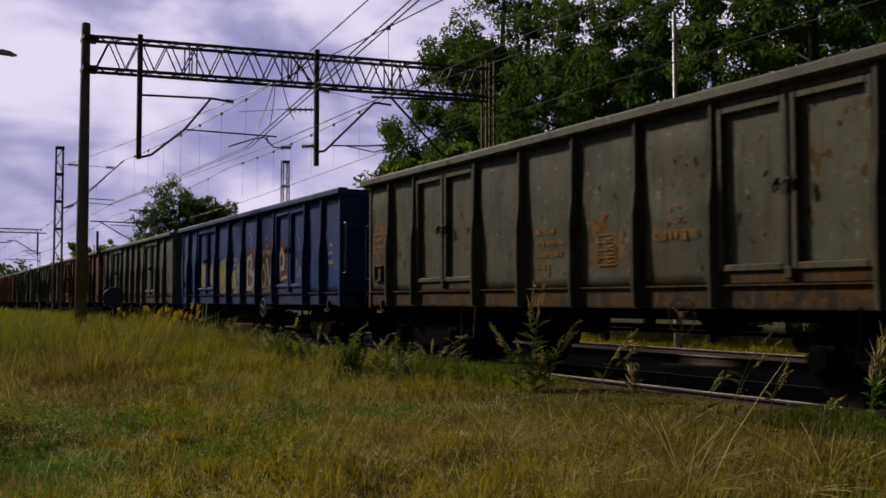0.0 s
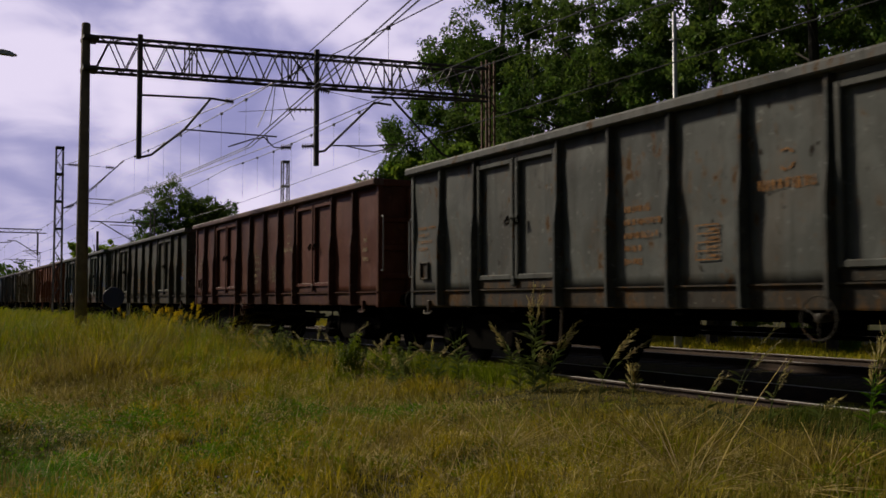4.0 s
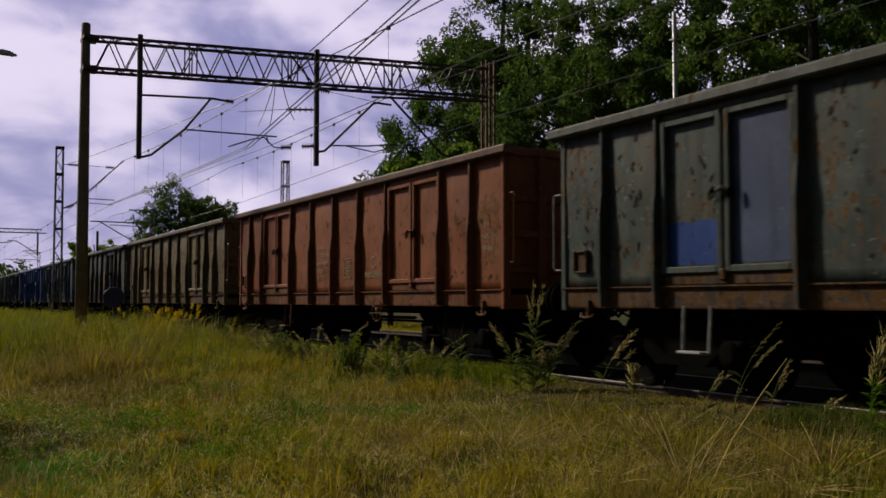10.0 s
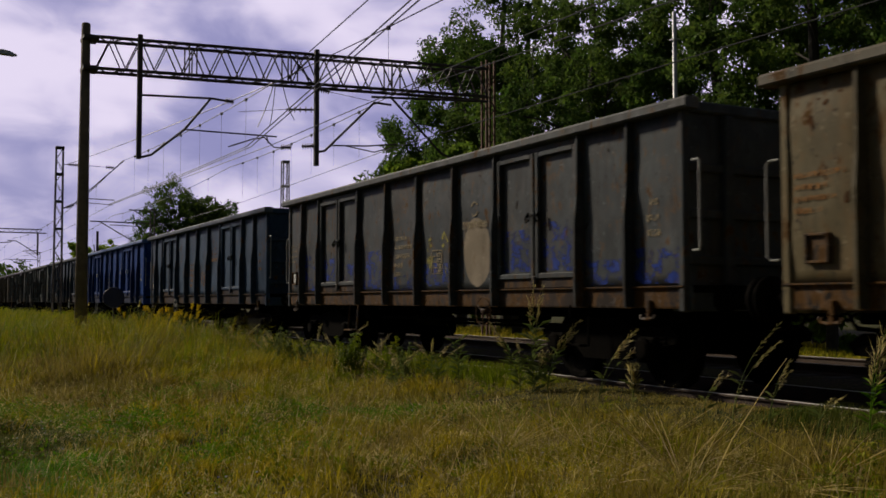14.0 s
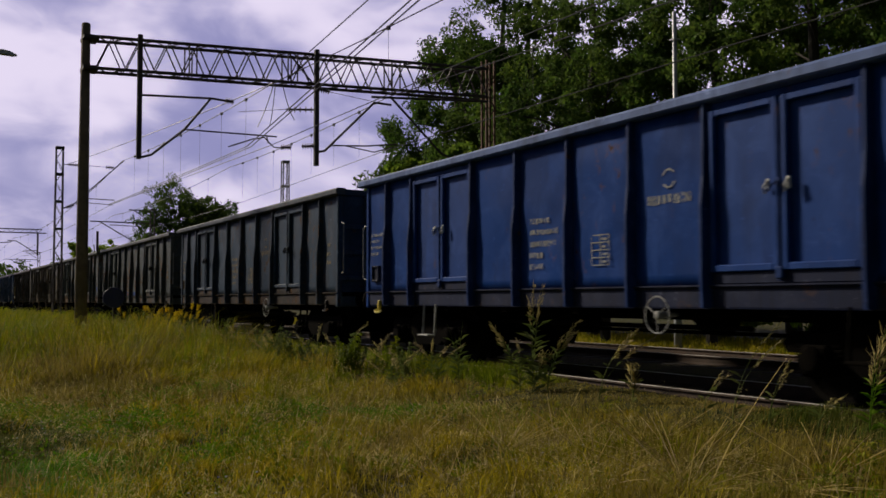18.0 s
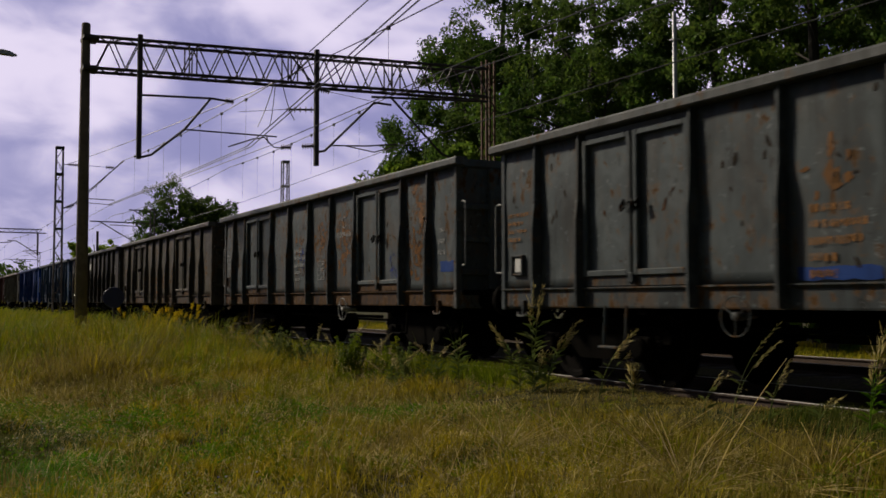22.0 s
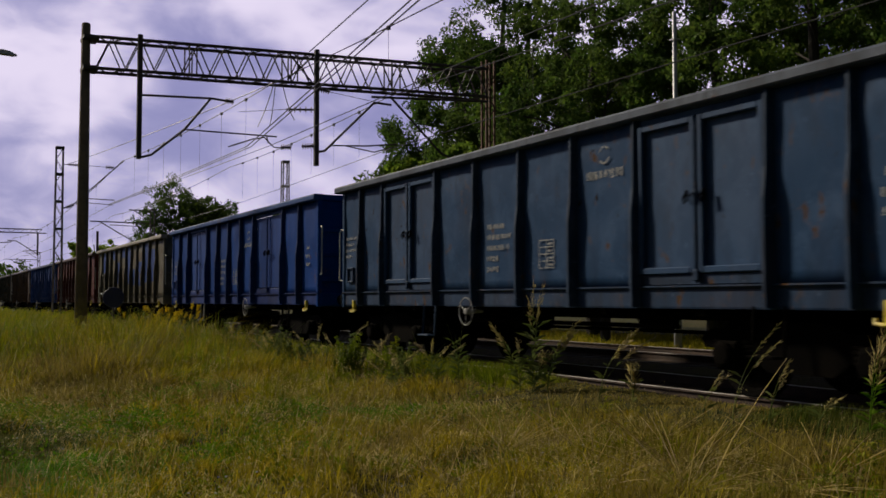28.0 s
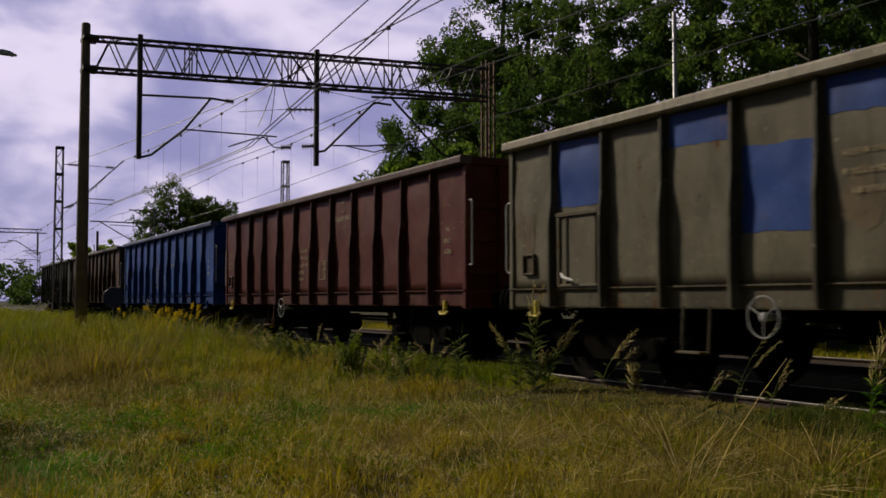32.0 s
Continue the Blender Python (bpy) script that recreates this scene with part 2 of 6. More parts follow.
# ---------------------------------------------------------------- mesh writing
class Geo:
    """Collects points and faces of one mesh."""

    def __init__(self):
        self.v, self.f = [], []

    def face(self, pts):
        i = len(self.v)
        self.v += [tuple(p) for p in pts]
        self.f.append(tuple(range(i, i + len(pts))))
        return self

    def box(self, x0, x1, y0, y1, z0, z1, c=0.0):
        """A block; c cuts its edges."""
        if c <= 0:
            i = len(self.v)
            self.v += [(x, y, z) for z in (z0, z1) for y in (y0, y1) for x in (x0, x1)]
            self.f += [tuple(i + k for k in q) for q in ((0, 2, 3, 1), (4, 5, 7, 6), (0, 1, 5, 4), (2, 6, 7, 3), (0, 4, 6, 2), (1, 3, 7, 5))]
            return self
        i, idx = len(self.v), {}
        lo, hi = (x0, y0, z0), (x1, y1, z1)
        for s in ((a, b, d) for a in (0, 1) for b in (0, 1) for d in (0, 1)):
            for ax in range(3):
                p = []
                for k in range(3):
                    e = lo[k] if s[k] == 0 else hi[k]
                    p.append(e if k == ax else e + (c if s[k] == 0 else -c))
                idx[s, ax] = len(self.v)
                self.v.append(tuple(p))
        for ax in range(3):
            o = [k for k in range(3) if k != ax]
            for side in (0, 1):
                q = []
                for a, b in ((0, 0), (1, 0), (1, 1), (0, 1)):
                    s = [0, 0, 0]
                    s[ax], s[o[0]], s[o[1]] = side, a, b
                    q.append(idx[tuple(s), ax])
                flip = (side == 0) != (ax == 1)
                self.f.append(tuple(reversed(q)) if flip else tuple(q))
        for ax in range(3):
            o = [k for k in range(3) if k != ax]
            for a in (0, 1):
                for b in (0, 1):
                    s, u = [0, 0, 0], [0, 0, 0]
                    s[o[0]] = u[o[0]] = a
                    s[o[1]] = u[o[1]] = b
                    u[ax] = 1
                    s, u = tuple(s), tuple(u)
                    q = (idx[s, o[0]], idx[u, o[0]], idx[u, o[1]], idx[s, o[1]])
                    self.f.append(q if (a == b) != (ax == 1) else tuple(reversed(q)))
        for s in ((a, b, d) for a in (0, 1) for b in (0, 1) for d in (0, 1)):
            q = (idx[s, 0], idx[s, 1], idx[s, 2])
            self.f.append(q if sum(s) % 2 == 1 else tuple(reversed(q)))
        return self

    def tube(self, path, r, n=8, r2=None, caps=True):
        """A round bar along a path of points, tapering from r to r2."""
        pts = [Vector(p) for p in path]
        r2 = r if r2 is None else r2
        i0, m = len(self.v), len(pts)
        side = None
        for k, p in enumerate(pts):
            d = (pts[min(k + 1, m - 1)] - pts[max(k - 1, 0)]).normalized()
            if side is None:
                side = d.orthogonal().normalized()
            side = (side - d * side.dot(d)).normalized()
            up = d.cross(side)
            rr = r + (r2 - r) * k / max(1, m - 1)
            for j in range(n):
                a = 2 * math.pi * j / n
                self.v.append(tuple(p + rr * (math.cos(a) * side + math.sin(a) * up)))
        for k in range(m - 1):
            for j in range(n):
                a, b = i0 + k * n + j, i0 + k * n + (j + 1) % n
                self.f.append((a, b, b + n, a + n))
        if caps:
            self.f.append(tuple(i0 + j for j in reversed(range(n))))
            self.f.append(tuple(i0 + (m - 1) * n + j for j in range(n)))
        return self

    def ring(self, centre, axis, radius, r, n=24, k=6):
        """A ring of round bar."""
        c, ax = Vector(centre), Vector(axis).normalized()
        u = ax.orthogonal().normalized()
        w = ax.cross(u)
        i0 = len(self.v)
        for a in range(n):
            t = 2 * math.pi * a / n
            d = math.cos(t) * u + math.sin(t) * w
            for b in range(k):
                s = 2 * math.pi * b / k
                self.v.append(tuple(c + d * (radius + r * math.cos(s)) + ax * r * math.sin(s)))
        for a in range(n):
            for b in range(k):
                self.f.append((i0 + a * k + b, i0 + ((a + 1) % n) * k + b, i0 + ((a + 1) % n) * k + (b + 1) % k, i0 + a * k + (b + 1) % k))
        return self

    def lathe(self, centre, axis, profile, n=20):
        """A turned body: profile of (along, radius)."""
        c, ax = Vector(centre), Vector(axis).normalized()
        u = ax.orthogonal().normalized()
        w = ax.cross(u)
        i0, m = len(self.v), len(profile)
        for h, r in profile:
            for a in range(n):
                t = 2 * math.pi * a / n
                self.v.append(tuple(c + ax * h + r * (math.cos(t) * u + math.sin(t) * w)))
        for k in range(m - 1):
            for a in range(n):
                p, q = i0 + k * n + a, i0 + k * n + (a + 1) % n
                self.f.append((p, q, q + n, p + n))
        self.f.append(tuple(i0 + a for a in reversed(range(n))))
        self.f.append(tuple(i0 + (m - 1) * n + a for a in range(n)))
        return self

    def slab(self, outline, lo, hi, axis=0):
        """A flat plate: outline in the two other axes, from lo to hi along axis."""
        def place(a, b, h):
            p = [a, b]
            p.insert(axis, h)
            return tuple(p)
        n, i = len(outline), len(self.v)
        self.v += [place(a, b, lo) for a, b in outline] + [place(a, b, hi) for a, b in outline]
        self.f.append(tuple(i + k for k in reversed(range(n))))
        self.f.append(tuple(i + n + k for k in range(n)))
        self.f += [(i + k, i + (k + 1) % n, i + n + (k + 1) % n, i + n + k) for k in range(n)]
        return self

    def mesh(self, name, smooth=False):
        me = bpy.data.meshes.new(name)
        me.from_pydata(self.v, [], self.f)
        bm = bmesh.new()
        bm.from_mesh(me)
        bmesh.ops.recalc_face_normals(bm, faces=bm.faces)
        bm.to_mesh(me)
        bm.free()
        if smooth:
            me.polygons.foreach_set("use_smooth", [True] * len(me.polygons))
        return me


def triangles(name, verts, tris):
    """A large mesh of triangles from arrays."""
    me = bpy.data.meshes.new(name)
    v, t = np.asarray(verts, np.float32), np.asarray(tris, np.int32)
    me.vertices.add(len(v)), me.loops.add(t.size), me.polygons.add(len(t))
    me.vertices.foreach_set("co", v.ravel())
    me.loops.foreach_set("vertex_index", t.ravel())
    me.polygons.foreach_set("loop_start", np.arange(0, t.size, 3, dtype=np.int32))
    me.update(calc_edges=True)
    return me


def part(name, shape, material, parent, label="", at=None, smooth=False):
    """One mesh object under a thing or under a part. The mesh may be shared; the material belongs to the object."""
    me = shape.mesh(name, smooth) if isinstance(shape, Geo) else shape
    ob = new(name, me)
    if not me.materials:
        me.materials.append(material)
    elif me.materials[0] != material:
        ob.material_slots[0].link = "OBJECT"
        ob.material_slots[0].material = material
    ob.parent = parent
    if at is not None:
        ob.location = at
    if name in ("lettering", "load_table"):
        tagged(ob, kind="stuff")
    return tagged(ob, label) if label else ob


def thing(name, shape, material, label, category, group="", kind="", smooth=False):
    ob = part(name, shape, material, None, "", None, smooth)
    return tagged(ob, label, category, group, kind)


def holder(name, label, category, group="", kind="", at=(0, 0, 0)):
    ob = new(name)
    ob.location = at
    ob.empty_display_size = 0.2
    return tagged(ob, label, category, group, kind)


# ---------------------------------------------------------------- ground and tracks
def ground_z(x, y):
    """Height of the ground: a meadow, a low bank along the line, level beyond."""
    if abs(x) > 40 or y > 150 or y < -50:
        return -0.36
    bank = 0.17 / (1 + math.exp(-(x + 2.5) * 5.0)) * (1 / (1 + math.exp((x - 7.2) * 4.0)))
    near = math.exp(-((x + 5) ** 2 + (y - 14) ** 2) / 900.0)
    bumps = 0.1 * noise.noise(Vector((x * 0.35, y * 0.35, 0.0))) + 0.15 * noise.noise(Vector((x * 0.95, y * 0.95, 4.0)))
    rise = min(1.0, max(0.0, (x + 2.9) / 1.6))
    bank = 0.29 * rise * rise * (3 - 2 * rise) if x < -0.81 else bank
    mound = 0.22 * math.exp(-((x + 4.6) ** 2 / 7.0 + (y - 23.0) ** 2 / 50.0)) * min(1.0, max(0.0, (-1.9 - x) / 0.8))
    return -0.36 + bank + (bumps * min(1.0, max(0.0, abs(x + 2.0) - 0.2)) if -30 < x < -2 else 0.3 * bumps) * near + mound


def make_ground():
    xs = sorted({*[round(-16 + 0.3 * i, 2) for i in range(88)], *[-2.6, -2.2, -1.9, -1.6, -1.3, -1.0, -0.83, -0.8, -0.5], *[-4000, -1500, -600, -250, -120, -60, -35, -24, 14, 18, 24, 35, 60, 120, 250, 600, 1500, 4000]})
    ys = sorted({*[round(-4 + 0.35 * i, 2) for i in range(171)], *[-4000, -1500, -500, -200, -80, -40, -20, -10, 62, 70, 85, 100, 130, 180, 250, 400, 700, 1500, 4000]})
    g = Geo()
    g.v = [(x, y, ground_z(x, y)) for y in ys for x in xs]
    nx = len(xs)
    g.f = [(j * nx + i, j * nx + i + 1, (j + 1) * nx + i + 1, (j + 1) * nx + i) for j in range(len(ys) - 1) for i in range(nx - 1)]
    return thing("ground", g, SOIL, "dry meadow soil with olive and brown turf", "ground", kind="structure", smooth=True)


make_ground()
TRACKS = (("railway_track_1", 0.0, 0.0), ("railway_track_2", 4.3, 0.06))


def rail_profile():
    return [(-0.07, 0.0), (0.07, 0.0), (0.07, 0.012), (0.012, 0.035), (0.012, 0.12), (0.036, 0.132), (0.036, 0.152), (-0.036, 0.152), (-0.036, 0.132), (-0.012, 0.12), (-0.012, 0.035), (-0.07, 0.012)]


def make_tracks():
    for name, cx, z in TRACKS:
        track = holder(name, "straight railway track with worn steel rails on sleepers", "track", kind="structure", at=(cx, 0, z))
        bed = Geo()
        n = 90
        for k in range(n):
            y0, y1 = -60 + 460 * k / n, -60 + 460 * (k + 1) / n
            prof = [(-1.85, -0.34), (-1.25, -0.16), (1.25, -0.16), (1.85, -0.34)]
            for (a, za), (b, zb) in zip(prof, prof[1:]):
                bed.face([(a, y0, za), (b, y0, zb), (b, y1, zb), (a, y1, za)])
        part("ballast_bed", bed, BALLAST, track, "brown crushed-stone ballast")
        for s in (-1, 1):
            r = Geo().slab([(a + s * 0.7535, b - 0.152) for a, b in rail_profile()], -60, 400, axis=1)
            rail = part("rail", r, RAIL_RUST, track, "rust-brown steel rail")
            part("running_surface", Geo().box(s * 0.7535 - 0.031, s * 0.7535 + 0.031, -60, 400, -0.002, 0.003), RAIL_TOP, rail, "polished rail head")
        sl = Geo().box(-1.25, 1.25, -0.13, 0.13, -0.3, -0.145, 0.02).mesh("sleeper")
        for k in range(110):
            part("sleeper", sl, SLEEPER, track, at=(0, -6 + 0.6 * k, 0))


make_tracks()


# ---------------------------------------------------------------- freight wagons
HALF, BAY, LOW, SHEET = 6.39, 6.39 * 2 / 12, 0.93, 1.345
PITCH = 14.04


EVEN = [-HALF + BAY * i for i in range(13)]
WIDE = [-6.31, -5.42, -4.45, -3.45, -2.45, -1.225, 0.0, 1.225, 2.45, 3.45, 4.45, 5.42, 6.31]
BAYS = {"A": EVEN, "B": EVEN, "C": WIDE}


def bay_y(i, kind="A"):
    """Where the i-th post of a side stands; between two whole numbers, a point within the bay."""
    b, k = BAYS[kind], min(11, int(i))
    return b[k] + (b[k + 1] - b[k]) * (i - k)


def bay_w(i, kind):
    return BAYS[kind][i + 1] - BAYS[kind][i]


_cache = {}


def shared(key, make, smooth=False):
    """One mesh for all alike parts."""
    if key not in _cache:
        _cache[key] = make().mesh(key, smooth)
    return _cache[key]


def dent(seed, a, b):
    """How far a sheet stands out at the share a of its width and b of its height."""
    off = random.Random(seed).random() * 50
    edge = min(1.0, 2.5 * math.sin(math.pi * a)) * min(1.0, 2.5 * math.sin(math.pi * b))
    return edge * (0.005 + 0.03 * noise.noise(Vector((a * 1.5 + off, b * 2.2, off))) + 0.012 * noise.noise(Vector((a * 4.0 + off, b * 6.0, off + 9))))


def panel_geo(seed, w=BAY, z0=1.17, z1=3.05):
    """A dented side sheet between two posts, facing -x."""
    g = Geo()
    ny, nz = 9, 14
    for j in range(nz + 1):
        for i in range(ny + 1):
            a, b = i / ny, j / nz
            g.v.append((-dent(seed, a, b), (a - 0.5) * w, z0 + (z1 - z0) * b))
    m = ny + 1
    g.f = [(j * m + i, j * m + i + 1, (j + 1) * m + i + 1, (j + 1) * m + i) for j in range(nz) for i in range(ny)]
    k = len(g.v)
    g.v += [(0.03, s * w / 2, z) for z in (z0, z1) for s in (-1, 1)]
    g.f += [(k, k + 1, k + 3, k + 2)]
    g.f += [tuple([k, k + 1] + [i for i in reversed(range(m))]), tuple([k + 3, k + 2] + [nz * m + i for i in range(m)])]
    g.f += [tuple([k + 2, k] + [j * m for j in range(nz + 1)]), tuple([k + 1, k + 3] + [j * m + ny for j in reversed(range(nz + 1))])]
    return g


def post_geo():
    """A pressed steel side post: narrow above, deeper below a slanting step, running down to the sole bar."""
    g = Geo()
    levels = [(LOW + 0.01, 0.12, 0.028), (1.2, 0.13, 0.028), (2.0, 0.13, 0.028), (2.3, 0.095, 0.026), (3.0, 0.085, 0.025), (3.06, 0.08, 0.025)]
    for z, d, w in levels:
        g.v += [(0.02, -w - 0.02, z), (-d + 0.008, -w, z), (-d, -w + 0.008, z), (-d, w - 0.008, z), (-d + 0.008, w, z), (0.02, w + 0.02, z)]
    for k in range(len(levels) - 1):
        for j in range(5):
            a = k * 6 + j
            g.f.append((a, a + 1, a + 7, a + 6))
        g.f.append((k * 6 + 5, k * 6, k * 6 + 6, k * 6 + 11))
    g.f += [tuple(range(5, -1, -1)), tuple(range(30, 36))]
    return g


def door_geo(w=0.98):
    return Geo().box(-0.004, 0.02, -w / 2, w / 2, 1.32, 2.96, 0.004)


def door_frame_geo(w=0.98):
    g = Geo()
    t = 0.075
    g.box(-0.075, -0.015, -w / 2, -w / 2 + t, 1.30, 2.97, 0.012).box(-0.075, -0.015, w / 2 - t, w / 2, 1.30, 2.97, 0.012)
    g.box(-0.073, -0.015, -w / 2 + t, w / 2 - t, 1.30, 1.30 + t, 0.012).box(-0.073, -0.015, -w / 2 + t, w / 2 - t, 2.97 - t, 2.97, 0.012)
    return g


def latch_geo():
    g = Geo().tube([(-0.075, 0, 1.2), (-0.075, 0, 2.9)], 0.018, 8)
    g.box(-0.095, -0.05, -0.035, 0.035, 2.1, 2.18, 0.01).box(-0.1, -0.05, -0.045, 0.045, 1.22, 1.34, 0.012)
    g.tube([(-0.1, 0.0, 2.15), (-0.13, 0.05, 2.1), (-0.12, 0.11, 2.06)], 0.011, 6)
    return g


def handle_geo():
    g = Geo().box(-0.095, -0.07, -0.022, 0.022, 2.06, 2.18, 0.008)
    return g.tube([(-0.09, 0, 2.16), (-0.12, 0.02, 2.1), (-0.09, 0.03, 2.04)], 0.012, 6)


def cap_geo():
    """The rolled top rail of a side wall."""
    prof = [(0.06, 3.055), (-0.12, 3.055), (-0.14, 3.075), (-0.14, 3.15), (-0.12, 3.178), (0.05, 3.178), (0.06, 3.16)]
    return Geo().slab([(a, b) for a, b in prof], -HALF - 0.1, HALF + 0.1, axis=1)


def sill_geo():
    """The sole bar under the side sheets."""
    prof = [(0.03, LOW), (-0.004, LOW), (-0.01, LOW + 0.02), (-0.01, 1.13), (-0.05, 1.16), (-0.05, 1.178), (0.03, 1.178)]
    return Geo().slab(prof, -HALF, HALF, axis=1)


def end_wall_geo():
    return Geo().box(-SHEET + 0.04, SHEET - 0.04, -0.02, 0.02, 1.0, 3.1)


END_PIECES = [("end_rib", (-SHEET + 0.05, SHEET - 0.05, 0.018, 0.075, z - 0.05, z + 0.05, 0.015)) for z in (1.45, 1.95, 2.45)]
END_PIECES += [("end_post", (x - 0.06, x + 0.06, 0.016, 0.12, 1.19, 3.04, 0.015)) for x in (-0.75, 0.75)]
END_PIECES += [("end_cap", (-SHEET - 0.06, SHEET + 0.06, -0.05, 0.08, 3.045, 3.172, 0.02)), ("headstock", (-SHEET + 0.02, SHEET - 0.02, -0.2, 0.12, 0.9, 1.18, 0.02))]


def corner_geo():
    return Geo().box(-0.035, 0.06, -0.05, 0.05, LOW - 0.04, 3.06, 0.015)


def frame_geo():
    """Centre sill, cross bearers and floor."""
    g = Geo().box(-SHEET + 0.04, SHEET - 0.04, -HALF, HALF, 1.1, 1.18)
    g.box(-0.28, 0.28, -HALF, HALF, 0.78, 1.1, 0.02)
    for y in (-3.4, -1.7, 0, 1.7, 3.4):
        g.box(-1.3, 1.3, y - 0.06, y + 0.06, 0.86, 1.1)
    return g


def brake_geo():
    g = Geo().lathe((0.45, -0.9, 0.78), (0, 1, 0), [(0, 0.05), (0.02, 0.17), (0.5, 0.17), (0.56, 0.1), (0.7, 0.04)], 14)
    g.lathe((-0.55, 0.6, 0.74), (0, 1, 0), [(0, 0.08), (0.03, 0.15), (0.85, 0.15), (0.9, 0.08)], 14)
    g.tube([(0.1, -3.4, 0.62), (0.1, 3.4, 0.62)], 0.025, 6).tube([(-0.9, -2.6, 0.72), (-0.9, 2.4, 0.72)], 0.03, 6)
    return g


def bogie_geo():
    """A cast two-axle truck: two side frames, a bolster and headstocks."""
    g = Geo()
    for s in (0,):
        x0, x1 = -0.07, 0.07
        out = [(-1.35, 0.62), (-1.2, 0.72), (-0.62, 0.70), (-0.36, 0.80), (0.36, 0.80), (0.62, 0.70), (1.2, 0.72), (1.35, 0.62), (1.3, 0.52), (0.68, 0.50), (0.4, 0.30), (-0.4, 0.30), (-0.68, 0.50), (-1.3, 0.52)]
        g.slab(out, x0, x1, axis=0)
    return g


def bolster_geo():
    return Geo().box(-0.95, 0.95, -0.17, 0.17, 0.5, 0.84, 0.03)


def axlebox_geo():
    g = Geo().box(-0.11, 0.11, -0.16, 0.16, 0.3, 0.6, 0.03)
    return g.lathe((-0.1, 0, 0.46), (-1, 0, 0), [(0, 0.13), (0.05, 0.13), (0.075, 0.1), (0.08, 0.03)], 14)


def spring_geo():
    return Geo().tube([(0.09 * math.cos(a * 0.9), 0.09 * math.sin(a * 0.9), 0.42 + 0.2 * a / 28) for a in range(29)], 0.018, 5)


def wheelset_geo():
    g = Geo().tube([(-1.02, 0, 0), (1.02, 0, 0)], 0.08, 12)
    for s in (-1, 1):
        g.lathe((s * 0.68, 0, 0), (s, 0, 0), [(0, 0.49), (0.028, 0.485), (0.034, 0.462), (0.125, 0.455), (0.13, 0.44), (0.125, 0.39), (0.085, 0.36), (0.075, 0.17), (0.13, 0.15), (0.15, 0.11)], 28)
        for a in range(2):
            t = math.pi * a
            g.box(s * 0.77, s * 0.79, 0.24 * math.cos(t) - 0.03, 0.24 * math.cos(t) + 0.03, 0.24 * math.sin(t) - 0.03, 0.24 * math.sin(t) + 0.03)
    return g


def buffer_geo():
    return Geo().lathe((0, 0, 0), (0, 1, 0), [(0, 0.16), (0.03, 0.16), (0.04, 0.11), (0.33, 0.11), (0.34, 0.085), (0.53, 0.085)], 16)


def buffer_head_geo():
    return Geo().lathe((0, 0.53, 0), (0, 1, 0), [(0, 0.09), (0.02, 0.24), (0.05, 0.24), (0.08, 0.2), (0.09, 0.02)], 20)


def coupling_geo():
    g = Geo().box(-0.06, 0.06, 0, 0.3, -0.06, 0.06, 0.015)
    g.tube([(0, 0.3, 0), (0, 0.38, 0.06), (0, 0.44, 0.03), (0, 0.44, -0.06), (0, 0.38, -0.1)], 0.045, 8)
    for s in (-1, 1):
        g.tube([(s * 0.09, 0.2, -0.02), (s * 0.09, 0.45, -0.2), (s * 0.05, 0.62, -0.12)], 0.022, 6)
    g.tube([(0.35, 0.05, -0.05), (0.36, 0.25, -0.3), (0.3, 0.5, -0.28), (0.26, 0.6, -0.1)], 0.028, 6)
    return g


def step_geo():
    """A bent-bar step hung under the side."""
    g = Geo().tube([(-0.02, -0.2, 0.0), (-0.05, -0.2, -0.48), (-0.05, 0.2, -0.48), (-0.02, 0.2, 0.0)], 0.02, 6)
    return g.box(-0.16, -0.02, -0.18, 0.18, -0.5, -0.47, 0.008)


def handrail_geo():
    return Geo().tube([(0, 0, 0), (-0.01, -0.1, 0.0), (-0.02, -0.13, 0.04), (-0.02, -0.13, 0.92), (-0.01, -0.1, 0.96), (0, 0, 0.96)], 0.0125, 6)


def brake_wheel_geo():
    g = Geo().ring((0, 0, 0), (1, 0, 0), 0.2, 0.009, 28, 6)
    for a in (0.5, 2.6, 4.7):
        g.tube([(0, 0.02 * math.cos(a), 0.02 * math.sin(a)), (0, 0.197 * math.cos(a), 0.197 * math.sin(a))], 0.007, 5)
    return g.lathe((-0.02, 0, 0), (1, 0, 0), [(0, 0.02), (0.01, 0.045), (0.06, 0.045), (0.3, 0.02)], 10)


def hook_geo():
    """A rope hook under the sole bar."""
    g = Geo().box(-0.04, 0.02, -0.03, 0.03, 0.0, 0.14, 0.01)
    return g.tube([(-0.03, -0.12, -0.02), (-0.05, -0.1, -0.06), (-0.06, 0, -0.07), (-0.05, 0.1, -0.06), (-0.03, 0.12, -0.02)], 0.018, 6).box(-0.045, -0.01, -0.022, 0.022, -0.07, 0.0)


def label_box_geo():
    """A shallow holder for paper labels: a raised frame round a recessed plate."""
    g = Geo().box(-0.02, 0.02, -0.11, 0.11, 1.38, 1.6)
    g.box(-0.055, 0.02, -0.14, -0.11, 1.35, 1.63, 0.008).box(-0.055, 0.02, 0.11, 0.14, 1.35, 1.63, 0.008)
    return g.box(-0.052, 0.02, -0.11, 0.11, 1.35, 1.38, 0.008).box(-0.052, 0.02, -0.11, 0.11, 1.6, 1.63, 0.008)


def plate_geo(w, h, t=0.006):
    return Geo().box(-t, 0.0, -w / 2, w / 2, -h / 2, h / 2, 0.002)


